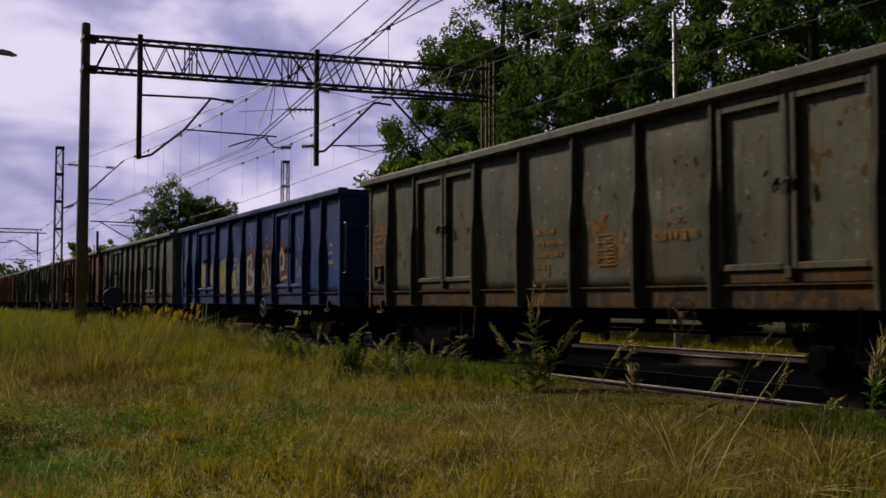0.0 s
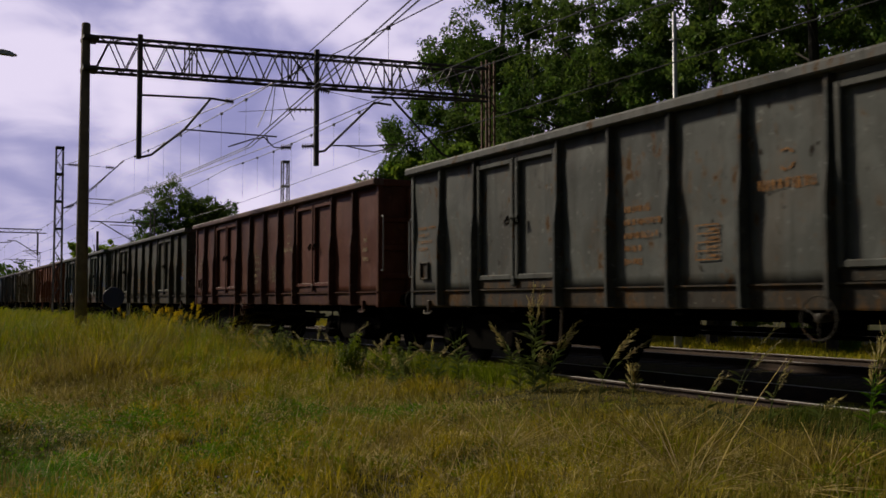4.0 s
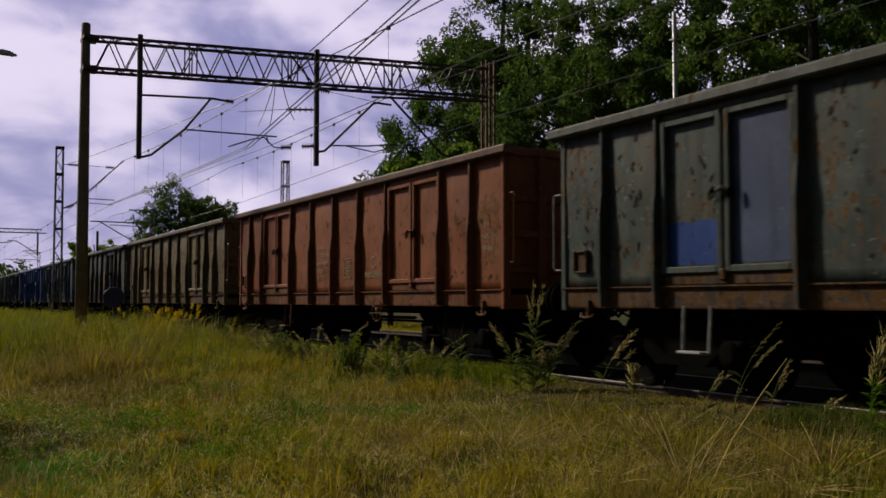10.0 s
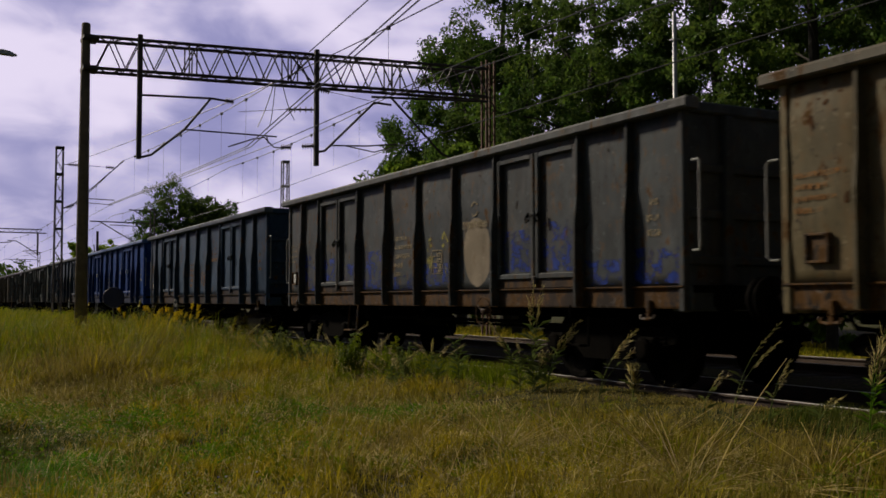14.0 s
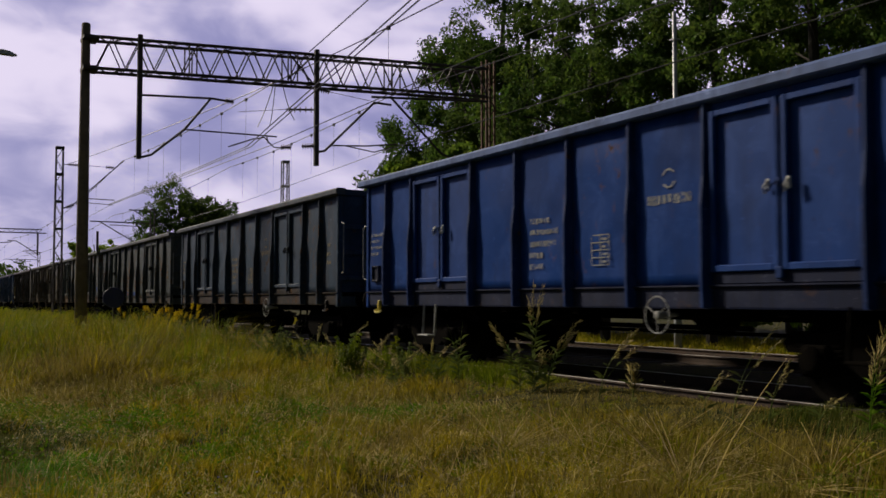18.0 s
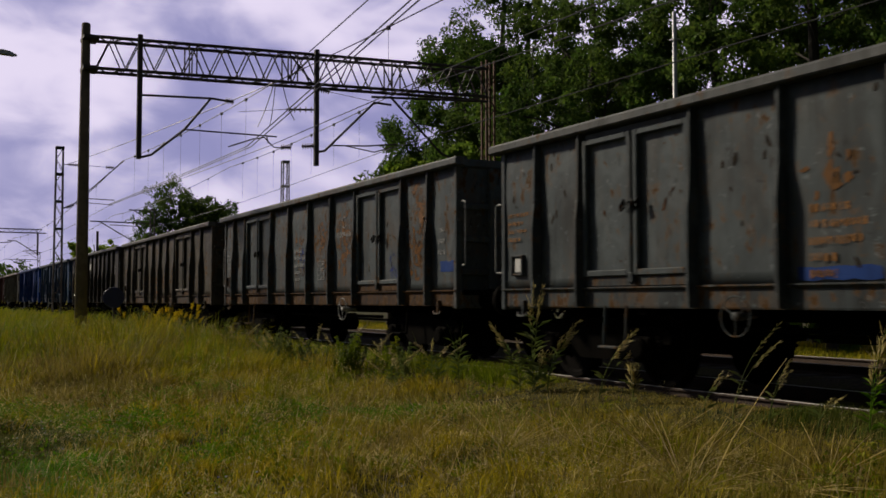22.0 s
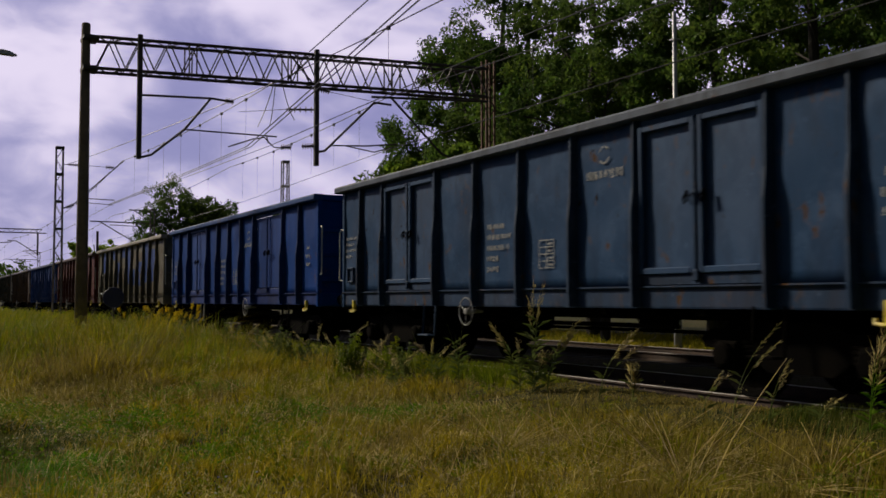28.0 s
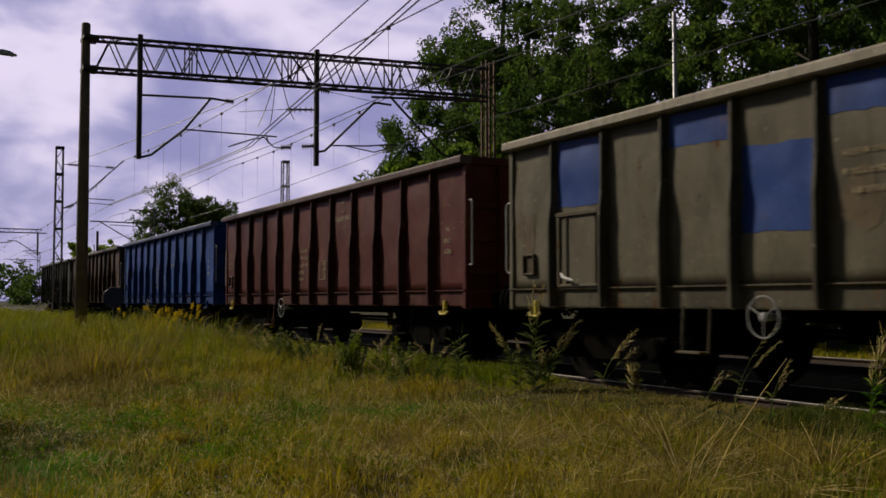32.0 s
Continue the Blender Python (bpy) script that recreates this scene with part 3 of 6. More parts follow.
def bars_geo(rows, h=0.085, gap=0.14, seed=0):
    """Lines of unreadable lettering as plain bars; rows hold widths."""
    g = Geo()
    rnd = random.Random(seed)
    for k, w in enumerate(rows):
        z, y = -k * gap, w / 2
        while y > -w / 2 + 0.02:
            step = rnd.choice((0.05, 0.055, 0.06, 0.09))
            g.box(-0.0015, 0.0, y - step * 0.55, y, z - h * rnd.uniform(0.75, 0.98), z - h * rnd.uniform(0.0, 0.12))
            y -= step
    return g


def emblem_geo(r=0.11):
    """Two facing crescents."""
    g = Geo()
    for s in (0, math.pi):
        o = [(r * math.cos(a + s), r * math.sin(a + s)) for a in [0.3 + 2.3 * i / 10 for i in range(11)]]
        i = [(0.32 * r * math.cos(s + 1.5) + 0.62 * r * math.cos(a + s), 0.3 * r * math.sin(s + 1.5) + 0.5 * r * math.sin(a + s)) for a in [2.7 - 2.5 * i / 8 for i in range(9)]]
        g.slab(o + i, -0.004, 0.0, axis=0)
    return g


def grid_mark_geo(w=0.34, h=0.36):
    """A ruled load table."""
    g = Geo()
    t = 0.014
    for k in range(5):
        z = -h / 2 + h * k / 4
        g.box(-0.004, 0, -w / 2, w / 2, z - t / 2, z + t / 2)
    for y in (-w / 2, w / 2, 0.0):
        g.box(-0.005, 0, y - t / 2, y + t / 2, -h / 2, h / 2)
    for k in range(4):
        g.box(-0.0055, 0, -w * 0.4, -w * 0.1, -h * 0.43 + h * k / 4, -h * 0.35 + h * k / 4)
    return g


def make_wagon(k, kind, colour, label, rust=0.25, dust=0.35, marks=MARK_WHITE, rail_white=True, white_wheel=True, sill=None, flush=False, cap=None, group="open freight wagons of the train", flip_wheel=-2.05, steps=2.73, door_colour=None, text_z=2.1, logo_z=2.35, hook=None, fade=0.35):
    """An open high-sided freight wagon; its near side faces -x. Bays run from the rear (-y) end."""
    w = holder("freight_wagon", label, "freight wagon", group)
    colour = scaled(colour, 0.33)
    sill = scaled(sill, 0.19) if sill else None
    body = paint("wagon_paint_%d" % k, colour, rust, dust, fade, gloss=0.06 if k in (10, 16, 17) else 0.12)
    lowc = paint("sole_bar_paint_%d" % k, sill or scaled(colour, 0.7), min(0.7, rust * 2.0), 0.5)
    # posts take the body colour darkened, with the shade on their faces painted in
    post_mat = paint("darkened_post_paint_%d" % k, scaled(colour, 0.62), rust, 0.5, 0.5)
    trim = paint("cap_paint_%d" % k, cap or tuple(0.5 * c + 0.06 for c in colour), rust * 0.7, 0.5)
    near = -SHEET
    end = BAYS[kind][12]
    doors = () if kind == "B" else (2, 3, 8, 9)
    for s in (-1, 1):
        for i in range(12):
            if s == -1 and i in doors:
                continue
            me = shared("side_sheet_%d" % ((i * 5 + k * 3) % 7), lambda q=(i * 5 + k * 3) % 7: panel_geo(q), True)
            ob = part("side_sheet", me, body, w, at=(s * SHEET, bay_y(i + 0.5, kind), 0))
            ob.scale = (1, bay_w(i, kind) / BAY, 1)
            if s == 1:
                ob.rotation_euler = (0, 0, math.pi)
    for s in (-1, 1):
        for i in range(1, 12):
            if s == -1 and kind != "B" and i in (3, 9):
                continue
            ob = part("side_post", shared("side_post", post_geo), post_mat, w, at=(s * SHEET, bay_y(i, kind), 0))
            if s == 1:
                ob.rotation_euler = (0, 0, math.pi)
        cp = part("top_rail", shared("top_rail", cap_geo), trim, w, at=(s * SHEET, 0, 0))
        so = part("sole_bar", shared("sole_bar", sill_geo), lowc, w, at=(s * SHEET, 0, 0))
        cp.scale, so.scale = (1, 1 if kind == "C" else 0.99, 1), (1, end / HALF, 1)
        if s == 1:
            cp.rotation_euler = so.rotation_euler = (0, 0, math.pi)
        for e in (-1, 1):
            c = part("corner_post", shared("corner_post", corner_geo), body, w, at=(s * SHEET, e * (end - 0.03), 0))
            if s == 1:
                c.rotation_euler = (0, 0, math.pi)
    if kind != "B":
        dm = paint("door_paint_%d" % k, door_colour or scaled(colour, 1.05), rust * 0.8, dust, fade)
        for first in (2, 8):
            for j in (0, 1):
                d = part("door", shared("door_leaf", door_geo), dm, w, "steel side door leaf", at=(near + 0.02, bay_y(first + 0.5 + j, kind) + (0.015 if j == 0 else -0.015), 0))
                d.scale = (1, (bay_w(2, kind) - 0.06) / 1.0, 1)
                if not flush:
                    part("door_frame", shared("door_frame", door_frame_geo), dm, d)
                part("door_handle", shared("door_handle", handle_geo), WHITE_PAINT if k == 10 else DARKENED_IRON, d, at=(0, 0.38 if j == 0 else -0.38, 0))
            part("lock_bar", shared("lock_bar", latch_geo), post_mat, w, at=(near + 0.02, bay_y(first + 1, kind), 0))
            part("door_sill", shared("door_sill" + kind, lambda: Geo().box(-0.03, 0.03, -bay_w(2, kind) + 0.07, bay_w(2, kind) - 0.07, 1.18, 1.3, 0.01)), lowc, w, at=(near + 0.01, bay_y(first + 1, kind), 0))
            part("lintel", shared("lintel" + kind, lambda: Geo().box(-0.03, 0.03, -bay_w(2, kind) + 0.07, bay_w(2, kind) - 0.07, 2.97, 3.04, 0.01)), body, w, at=(near + 0.01, bay_y(first + 1, kind), 0))
    for e in (-1, 1):
        ob = part("end_wall", shared("end_wall", end_wall_geo), body, w, at=(0, e * (end - 0.05), 0))
        for q, (nm, dims) in enumerate(END_PIECES):
            part(nm, shared("%s_%d" % (nm, q), lambda dims=dims: Geo().box(*dims)), body, ob)
        if e == -1:
            ob.rotation_euler = (0, 0, math.pi)
        for x in (-0.875, 0.875):
            b = part("buffer", shared("buffer_case", buffer_geo, True), DARKENED_IRON, w, at=(x, e * HALF, 1.03))
            part("buffer_head", shared("buffer_head", buffer_head_geo, True), DARKENED_WHEEL_STEEL, b)
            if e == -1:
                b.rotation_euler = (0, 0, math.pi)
        c = part("coupling", shared("coupling", coupling_geo), DARKENED_IRON, w, at=(0, e * HALF, 1.0))
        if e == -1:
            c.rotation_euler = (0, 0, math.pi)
        bog = part("bogie", shared("bolster", bolster_geo), DARKENED_IRON, w, "cast bogie, blackened for the shade under the wagon", at=(0, e * 4.5, 0))
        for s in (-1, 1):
            part("side_frame", shared("side_frame", bogie_geo), DARKENED_IRON, bog, at=(s, 0, 0))
            part("cross_tie", shared("cross_tie", lambda: Geo().box(-0.93, 0.93, -0.05, 0.05, 0.55, 0.68, 0.02)), DARKENED_IRON, bog, at=(0, s * 1.32, 0))
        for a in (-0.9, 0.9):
            part("wheelset", shared("wheelset", wheelset_geo), DARKENED_WHEEL_STEEL, bog, at=(0, a, 0.46))
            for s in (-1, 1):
                x = part("axle_box", shared("axle_box", axlebox_geo), DARKENED_IRON, bog, at=(s * 1.06, a, 0))
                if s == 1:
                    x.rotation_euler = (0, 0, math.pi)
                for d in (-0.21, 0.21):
                    part("spring", shared("spring", spring_geo), DARKENED_IRON, bog, at=(s * 1.0, a + d, 0))
    part("underframe", shared("underframe", frame_geo), DARKENED_IRON, w)
    part("brake_gear", shared("brake_gear", brake_geo), DARKENED_IRON, w)
    pale = PALE_PAINT if white_wheel else lowc
    if flip_wheel is not None:
        part("brake_wheel", shared("brake_wheel", brake_wheel_geo), pale, w, "hand-brake wheel", at=(near - 0.13, flip_wheel, 0.86))
    part("step", shared("step", step_geo), PALE_PAINT if k in (1, 4, 5, 10, 17) else lowc, w, at=(near + 0.02, steps, 0.96))
    part("step", shared("step", step_geo), DARKENED_IRON, w, at=(near + 0.02, -4.4, 0.96))
    part("handrail", shared("handrail", handrail_geo), (WHITE_PAINT if k > 15 else PALE_PAINT) if rail_white else lowc, w, at=(near + 0.02, -HALF - 0.02, 1.55))
    h = part("handrail", shared("handrail", handrail_geo), (WHITE_PAINT if k > 15 else PALE_PAINT) if rail_white else lowc, w, at=(near + 0.02, HALF + 0.02, 1.4))
    h.rotation_euler = (0, 0, 0)
    h.scale = (1, -1, 1)
    if k == 18:
        part("end_rail", shared("end_rail", lambda: Geo().tube([(-0.2, 0.1, 2.32), (-0.2, -0.08, 2.32), (-0.62, -0.1, 2.32), (-0.66, -0.1, 2.27), (-0.66, -0.1, 1.66), (-0.62, -0.1, 1.61), (-0.2, -0.08, 1.61), (-0.2, 0.1, 1.61)], 0.015, 6)), WHITE_PAINT, w, at=(0, -end, 0))
    for y in (-5.75, 5.75):
        part("rope_hook", shared("rope_hook", hook_geo), hook or lowc, w, at=(near - 0.02, y, 0.88))
    if marks is not None:

        def z_at(bay, z):
            return near - 0.006 - max(dent((bay * 5 + k * 3) % 7, 0.3, (z - 1.17) / 1.88), dent((bay * 5 + k * 3) % 7, 0.5, (z - 1.17) / 1.88), dent((bay * 5 + k * 3) % 7, 0.7, (z - 1.17) / 1.88))
        for q, wd in enumerate((0.46, 0.62, 0.6, 0.3, 0.32)):
            part("lettering", shared("lettering_a%d" % q, lambda q=q, wd=wd: bars_geo((wd,), 0.085, 0.15, 3 + q)), marks, w, "faded lettering", at=(z_at(6, text_z - 0.15 * q), bay_y(6.5, kind) + 0.31 - wd / 2, text_z - 0.15 * q))
        part("load_table", shared("load_table", grid_mark_geo), marks, w, at=(z_at(5, 1.62), bay_y(5.5, kind), 1.62))
        part("emblem", shared("emblem", emblem_geo, False), marks, w, at=(z_at(4, logo_z), bay_y(4.5, kind), logo_z))
        part("lettering", shared("lettering_b", lambda: bars_geo((0.72,), 0.12, 0.16, 8)), marks, w, at=(z_at(4, logo_z - 0.2), bay_y(4.5, kind), logo_z - 0.17))
        for q, wd in enumerate((0.62, 0.4, 0.5, 0.28)):
            part("lettering", shared("lettering_c%d" % q, lambda q=q, wd=wd: bars_geo((wd,), 0.06, 0.11, 5 + q)), marks, w, at=(z_at(11, 2.0), bay_y(11.5, kind) + 0.3 - wd / 2, 2.2 - 0.11 * q))
        for q, wd in enumerate((0.14, 0.24, 0.22)):
            part("lettering", shared("lettering_d%d" % q, lambda q=q, wd=wd: bars_geo((wd,), 0.09, 0.2, 6 + q)), marks, w, at=(z_at(0, 2.0), bay_y(0.55, kind), 2.15 - 0.17 * q))
    lb = part("label_box", shared("label_box", label_box_geo), lowc, w, at=(near, bay_y(11.55, kind), 0))
    if k in (8, 9, 12):
        part("label", shared("label_card", lambda: Geo().box(-0.03, -0.02, -0.07, 0.07, 1.4, 1.58)), WHITE_PAINT, lb)
    return w


WAGONS = []
SPECS = [
    ("C", (0.205, 0.205, 0.155), "grey-brown steel open wagon with faded orange lettering", dict(rust=0.22, dust=0.6, marks=MARK_ORANGE, rail_white=False, white_wheel=False, sill=(0.12, 0.085, 0.06), text_z=1.95, logo_z=1.95)),
    ("C", (0.01, 0.095, 0.46), "blue steel open wagon with large white and yellow spray paint", dict(rust=0.12, dust=0.25, marks=MARK_WHITE, cap=(0.03, 0.055, 0.15), steps=3.74, flip_wheel=-1.91)),
    ("A", (0.25, 0.265, 0.25), "pale grey steel open wagon with rusty sole bar", dict(rust=0.17, dust=0.42, marks=MARK_ORANGE, white_wheel=False, sill=(0.2, 0.17, 0.13), steps=2.32)),
    ("A", (0.25, 0.068, 0.032), "red-brown steel open wagon with cream lettering", dict(rust=0.1, dust=0.25, marks=MARK_CREAM, cap=(0.11, 0.06, 0.045), white_wheel=False, flip_wheel=1.40)),
    ("C", (0.145, 0.15, 0.11), "olive-grey steel open wagon with orange lettering", dict(rust=0.2, dust=0.55, marks=MARK_ORANGE, rail_white=False, white_wheel=False, text_z=1.8, logo_z=1.85, flip_wheel=-2.30)),
    ("C", (0.155, 0.205, 0.195), "grey-green steel open wagon with flaking paint and blue patches", dict(rust=0.28, dust=0.5, marks=None, white_wheel=False, sill=(0.17, 0.11, 0.08), steps=3.89, flip_wheel=-1.93)),
    ("C", (0.6, 0.18, 0.06), "orange-red steel open wagon with rust blotches", dict(rust=0.2, dust=0.3, marks=MARK_CREAM, cap=(0.1, 0.055, 0.04), rail_white=False, white_wheel=False, logo_z=1.7, flip_wheel=-2.24)),
    ("C", (0.39, 0.31, 0.165), "tan steel open wagon streaked with rust", dict(rust=0.32, dust=0.35, marks=MARK_ORANGE, white_wheel=False, sill=(0.26, 0.18, 0.12), flip_wheel=-2.22)),
    ("C", (0.145, 0.165, 0.18), "slate-grey steel open wagon with blue spray paint", dict(rust=0.25, dust=0.4, marks=MARK_CREAM, white_wheel=False, sill=(0.13, 0.08, 0.05), flip_wheel=-2.25)),
    ("C", (0.08, 0.165, 0.31), "dull blue-grey steel open wagon with orange lettering", dict(rust=0.15, dust=0.3, marks=MARK_ORANGE, sill=(0.13, 0.1, 0.085), flip_wheel=2.24)),
    ("C", (0.015, 0.12, 0.6), "clean mid-blue steel open wagon with white lettering", dict(rust=0.02, dust=0.2, marks=MARK_WHITE, hook=YELLOW_PAINT, cap=(0.1, 0.15, 0.33), sill=(0.05, 0.08, 0.24), steps=3.87, flip_wheel=-1.77)),
    ("C", (0.085, 0.155, 0.27), "dusky blue-grey steel open wagon with cream lettering", dict(rust=0.15, dust=0.35, marks=MARK_CREAM, sill=(0.14, 0.12, 0.1), flip_wheel=-2.23)),
    ("C", (0.185, 0.225, 0.245), "grey steel open wagon with brown streaks and orange lettering", dict(rust=0.2, dust=0.45, marks=MARK_ORANGE, white_wheel=False, text_z=1.9, logo_z=1.9, flip_wheel=1.76, steps=3.81)),
    ("C", (0.2, 0.245, 0.27), "pale grey steel open wagon with broad rust patches", dict(rust=0.3, dust=0.4, marks=MARK_WHITE, sill=(0.15, 0.09, 0.06), steps=4.0, logo_z=2.5)),
    ("A", (0.185, 0.165, 0.125), "brown-grey steel open wagon with orange lettering", dict(rust=0.24, dust=0.6, marks=MARK_ORANGE, rail_white=False, white_wheel=False, text_z=1.8, logo_z=1.85, flip_wheel=-1.98)),
    ("B", (0.1, 0.09, 0.08), "dark brown-grey steel open wagon with a small side hatch", dict(rust=0.15, dust=0.4, marks=None, white_wheel=False)),
    ("C", (0.055, 0.155, 0.36), "dark slate-blue steel open wagon with white lettering", dict(rust=0.06, dust=0.25, marks=MARK_WHITE, hook=YELLOW_PAINT, logo_z=2.75, flip_wheel=1.34)),
    ("A", (0.0, 0.11, 0.6), "bright blue steel open wagon with white lettering", dict(rust=0.0, dust=0.1, marks=MARK_WHITE, flush=True, hook=YELLOW_PAINT, cap=(0.012, 0.05, 0.18), sill=(0.01, 0.12, 0.75), logo_z=2.6, fade=0.05, flip_wheel=-1.76)),
    ("B", (0.33, 0.295, 0.2), "khaki-grey steel open wagon with blue repaint patches", dict(rust=0.12, dust=0.35, marks=None, hook=YELLOW_PAINT, cap=(0.3, 0.27, 0.22), flip_wheel=1.68)),
    ("B", (0.24, 0.04, 0.03), "dark red steel open wagon with dented side sheets", dict(rust=0.15, dust=0.25, marks=MARK_CREAM, hook=YELLOW_PAINT, logo_z=2.8, flip_wheel=1.68)),
    ("B", (0.01, 0.14, 0.7), "bright blue steel open wagon at the train's tail", dict(rust=0.02, dust=0.15, marks=MARK_WHITE, flip_wheel=1.68)),
    ("B", (0.17, 0.09, 0.055), "brown steel open wagon near the train's tail", dict(rust=0.25, dust=0.4, marks=None, flip_wheel=1.68)),
    ("B", (0.07, 0.075, 0.06), "dark olive steel open wagon, the last of the train", dict(rust=0.2, dust=0.5, marks=None, flip_wheel=1.68)),
]
for _k, (_kind, _col, _label, _more) in enumerate(SPECS):
    WAGONS.append(make_wagon(_k, _kind, _col, _label, **_more))


# ---------------------------------------------------------------- spray paint, repaints, rust and hatches on single wagons
PATCH_BLUE = paint("repaint_blue", (0.012, 0.045, 0.2), 0.0, 0.25, 0.3)
PATCH_SLATE = paint("repaint_slate", (0.05, 0.065, 0.13), 0.0, 0.25, 0.3)
PATCH_TAN = paint("spray_tan", (0.22, 0.18, 0.13), 0.0, 0.3, 0.3)
PATCH_YELLOW = paint("spray_yellow", (0.21, 0.19, 0.08), 0.0, 0.3, 0.3)
PATCH_WHITE = paint("spray_white", (0.26, 0.245, 0.23), 0.0, 0.3, 0.3)
PATCH_RUST = paint("bare_rust", (0.15, 0.062, 0.011), 0.4, 0.0, 0.0)
PATCH_STAIN = paint("tan_stain", (0.1, 0.075, 0.045), 0.1, 0.4, 0.4)


SPRAY_TAN = paint("spray_thin_tan", (0.2, 0.16, 0.11), 0.0, 0.25, 0.3, specks=0.46)
SPRAY_RED = paint("spray_thin_red", (0.11, 0.022, 0.014), 0.0, 0.25, 0.0, specks=0.45)
SPRAY_OUTLINE = paint("spray_outline", (0.05, 0.012, 0.012), 0.0, 0.2, 0.0)
SPRAY_BLUE = paint("spray_blue", (0.012, 0.035, 0.22), 0.0, 0.25, 0.3, specks=0.53)
SPRAY_YELLOW = paint("spray_thin_yellow", (0.3, 0.27, 0.06), 0.0, 0.25, 0.3, specks=0.53)
SPRAY_RUST = paint("flaked_rust", (0.16, 0.068, 0.012), 0.3, 0.1, 0.0, specks=0.53)


def on_sheet(k, bay, outline, mat, name="paint_patch", label="", lift=0.004, jag=0.012):
    """A patch of paint that follows the dents of one bay; outline in metres, y from the bay's middle, z from the rail."""
    w = WAGONS[k]
    kind = SPECS[k][0]
    door = kind != "B" and bay in (2, 3, 8, 9)
    seed = (bay * 5 + k * 3) % 7
    rnd = random.Random(k * 31 + bay)
    pts = []
    n = len(outline)
    for q in range(n):
        (y0, z0), (y1, z1) = outline[q], outline[(q + 1) % n]
        m = max(1, int(math.hypot(y1 - y0, z1 - z0) / 0.1))
        pts += [(y0 + (y1 - y0) * j / m + rnd.uniform(-jag, jag), z0 + (z1 - z0) * j / m + rnd.uniform(-jag, jag)) for j in range(m)]
    cy, cz = sum(p[0] for p in pts) / len(pts), sum(p[1] for p in pts) / len(pts)
    g = Geo()

    def put(y, z, up):
        d = -0.016 if door else dent(seed, y / bay_w(bay, SPECS[k][0]) + 0.5, (z - 1.17) / 1.88)
        g.v.append((-d - up, y, z))

    rings = (1.0, 0.8, 0.6, 0.4, 0.2)
    for r, f in enumerate(rings):
        for y, z in pts:
            put(cy + (y - cy) * f, cz + (z - cz) * f, lift)
    m = len(pts)
    for r in range(len(rings) - 1):
        g.f += [(r * m + j, r * m + (j + 1) % m, (r + 1) * m + (j + 1) % m, (r + 1) * m + j) for j in range(m)]
    put(cy, cz, lift)
    c, last = len(g.v) - 1, (len(rings) - 1) * m
    g.f += [(last + j, last + (j + 1) % m, c) for j in range(m)]
    return part(name, g, mat, w, label, at=(-SHEET, bay_y(bay + 0.5, SPECS[k][0]), 0), smooth=True)


def rect(z0, z1, y0=-0.46, y1=0.46, tilt=0.0):
    return [(y0, z0), (y1, z0 + tilt), (y1, z1 + tilt), (y0, z1)]


def oval(cy, cz, ry, rz, n=16):
    return [(cy + ry * math.cos(2 * math.pi * i / n), cz + rz * math.sin(2 * math.pi * i / n)) for i in range(n)]


def blotch(rnd, cy, cz, ry, rz, n=11):
    return [(cy + ry * rnd.uniform(0.45, 1.1) * math.cos(2 * math.pi * i / n), cz + rz * rnd.uniform(0.45, 1.1) * math.sin(2 * math.pi * i / n)) for i in range(n)]


def stroke(k, bay, path, mat, wd=0.07, lift=0.007):
    """One brush stroke as a chain of flat strips."""
    g = Geo()
    door = SPECS[k][0] != "B" and bay in (2, 3, 8, 9)
    seed = (bay * 5 + k * 3) % 7
    for (y0, z0), (y1, z1) in zip(path, path[1:]):
        l = math.hypot(y1 - y0, z1 - z0) or 1
        ny, nz = -(z1 - z0) / l * wd / 2, (y1 - y0) / l * wd / 2
        ey, ez = (y1 - y0) / l * wd * 0.3, (z1 - z0) / l * wd * 0.3
        q = [(y0 + ny - ey, z0 + nz - ez), (y1 + ny + ey, z1 + nz + ez), (y1 - ny + ey, z1 - nz + ez), (y0 - ny - ey, z0 - nz - ez)]
        g.face([(-(-0.016 if door else dent(seed, y / bay_w(bay, SPECS[k][0]) + 0.5, (z - 1.17) / 1.88)) - lift, y, z) for y, z in q])
        lift += 0.0004
    return part("spray_stroke", g, mat, WAGONS[k], at=(-SHEET, bay_y(bay + 0.5, SPECS[k][0]), 0))


# blue repaints on the khaki wagon
for _b, _z0, _z1 in ((1, 1.65, 2.76), (2, 1.64, 3.0), (3, 1.54, 2.40), (4, 1.56, 2.15), (5, 1.62, 3.0), (6, 2.66, 3.0), (7, 1.66, 2.51), (8, 2.65, 3.0), (10, 2.17, 3.0)):
    on_sheet(18, _b, rect(_z0, _z1, tilt=0.03), PATCH_BLUE, label="blue repaint patch")
on_sheet(18, 0, blotch(random.Random(1), -0.05, 1.95, 0.35, 0.22), PATCH_STAIN, label="tan stain")
on_sheet(18, 3, rect(2.44, 2.75), PATCH_STAIN)
for _b in (3, 6, 11):
    on_sheet(18, _b, blotch(random.Random(_b), 0.1, 1.9, 0.3, 0.35), PATCH_STAIN)
# grey-green wagon: blue on doors and end bay, flaked rust
on_sheet(5, 2, rect(1.4, 2.42, -0.39, 0.39), PATCH_SLATE, label="slate-blue repaint")
on_sheet(5, 9, rect(1.4, 1.85, -0.39, 0.39), PATCH_BLUE, label="blue repaint")
on_sheet(5, 8, rect(1.4, 2.85, -0.39, 0.39), PATCH_SLATE)
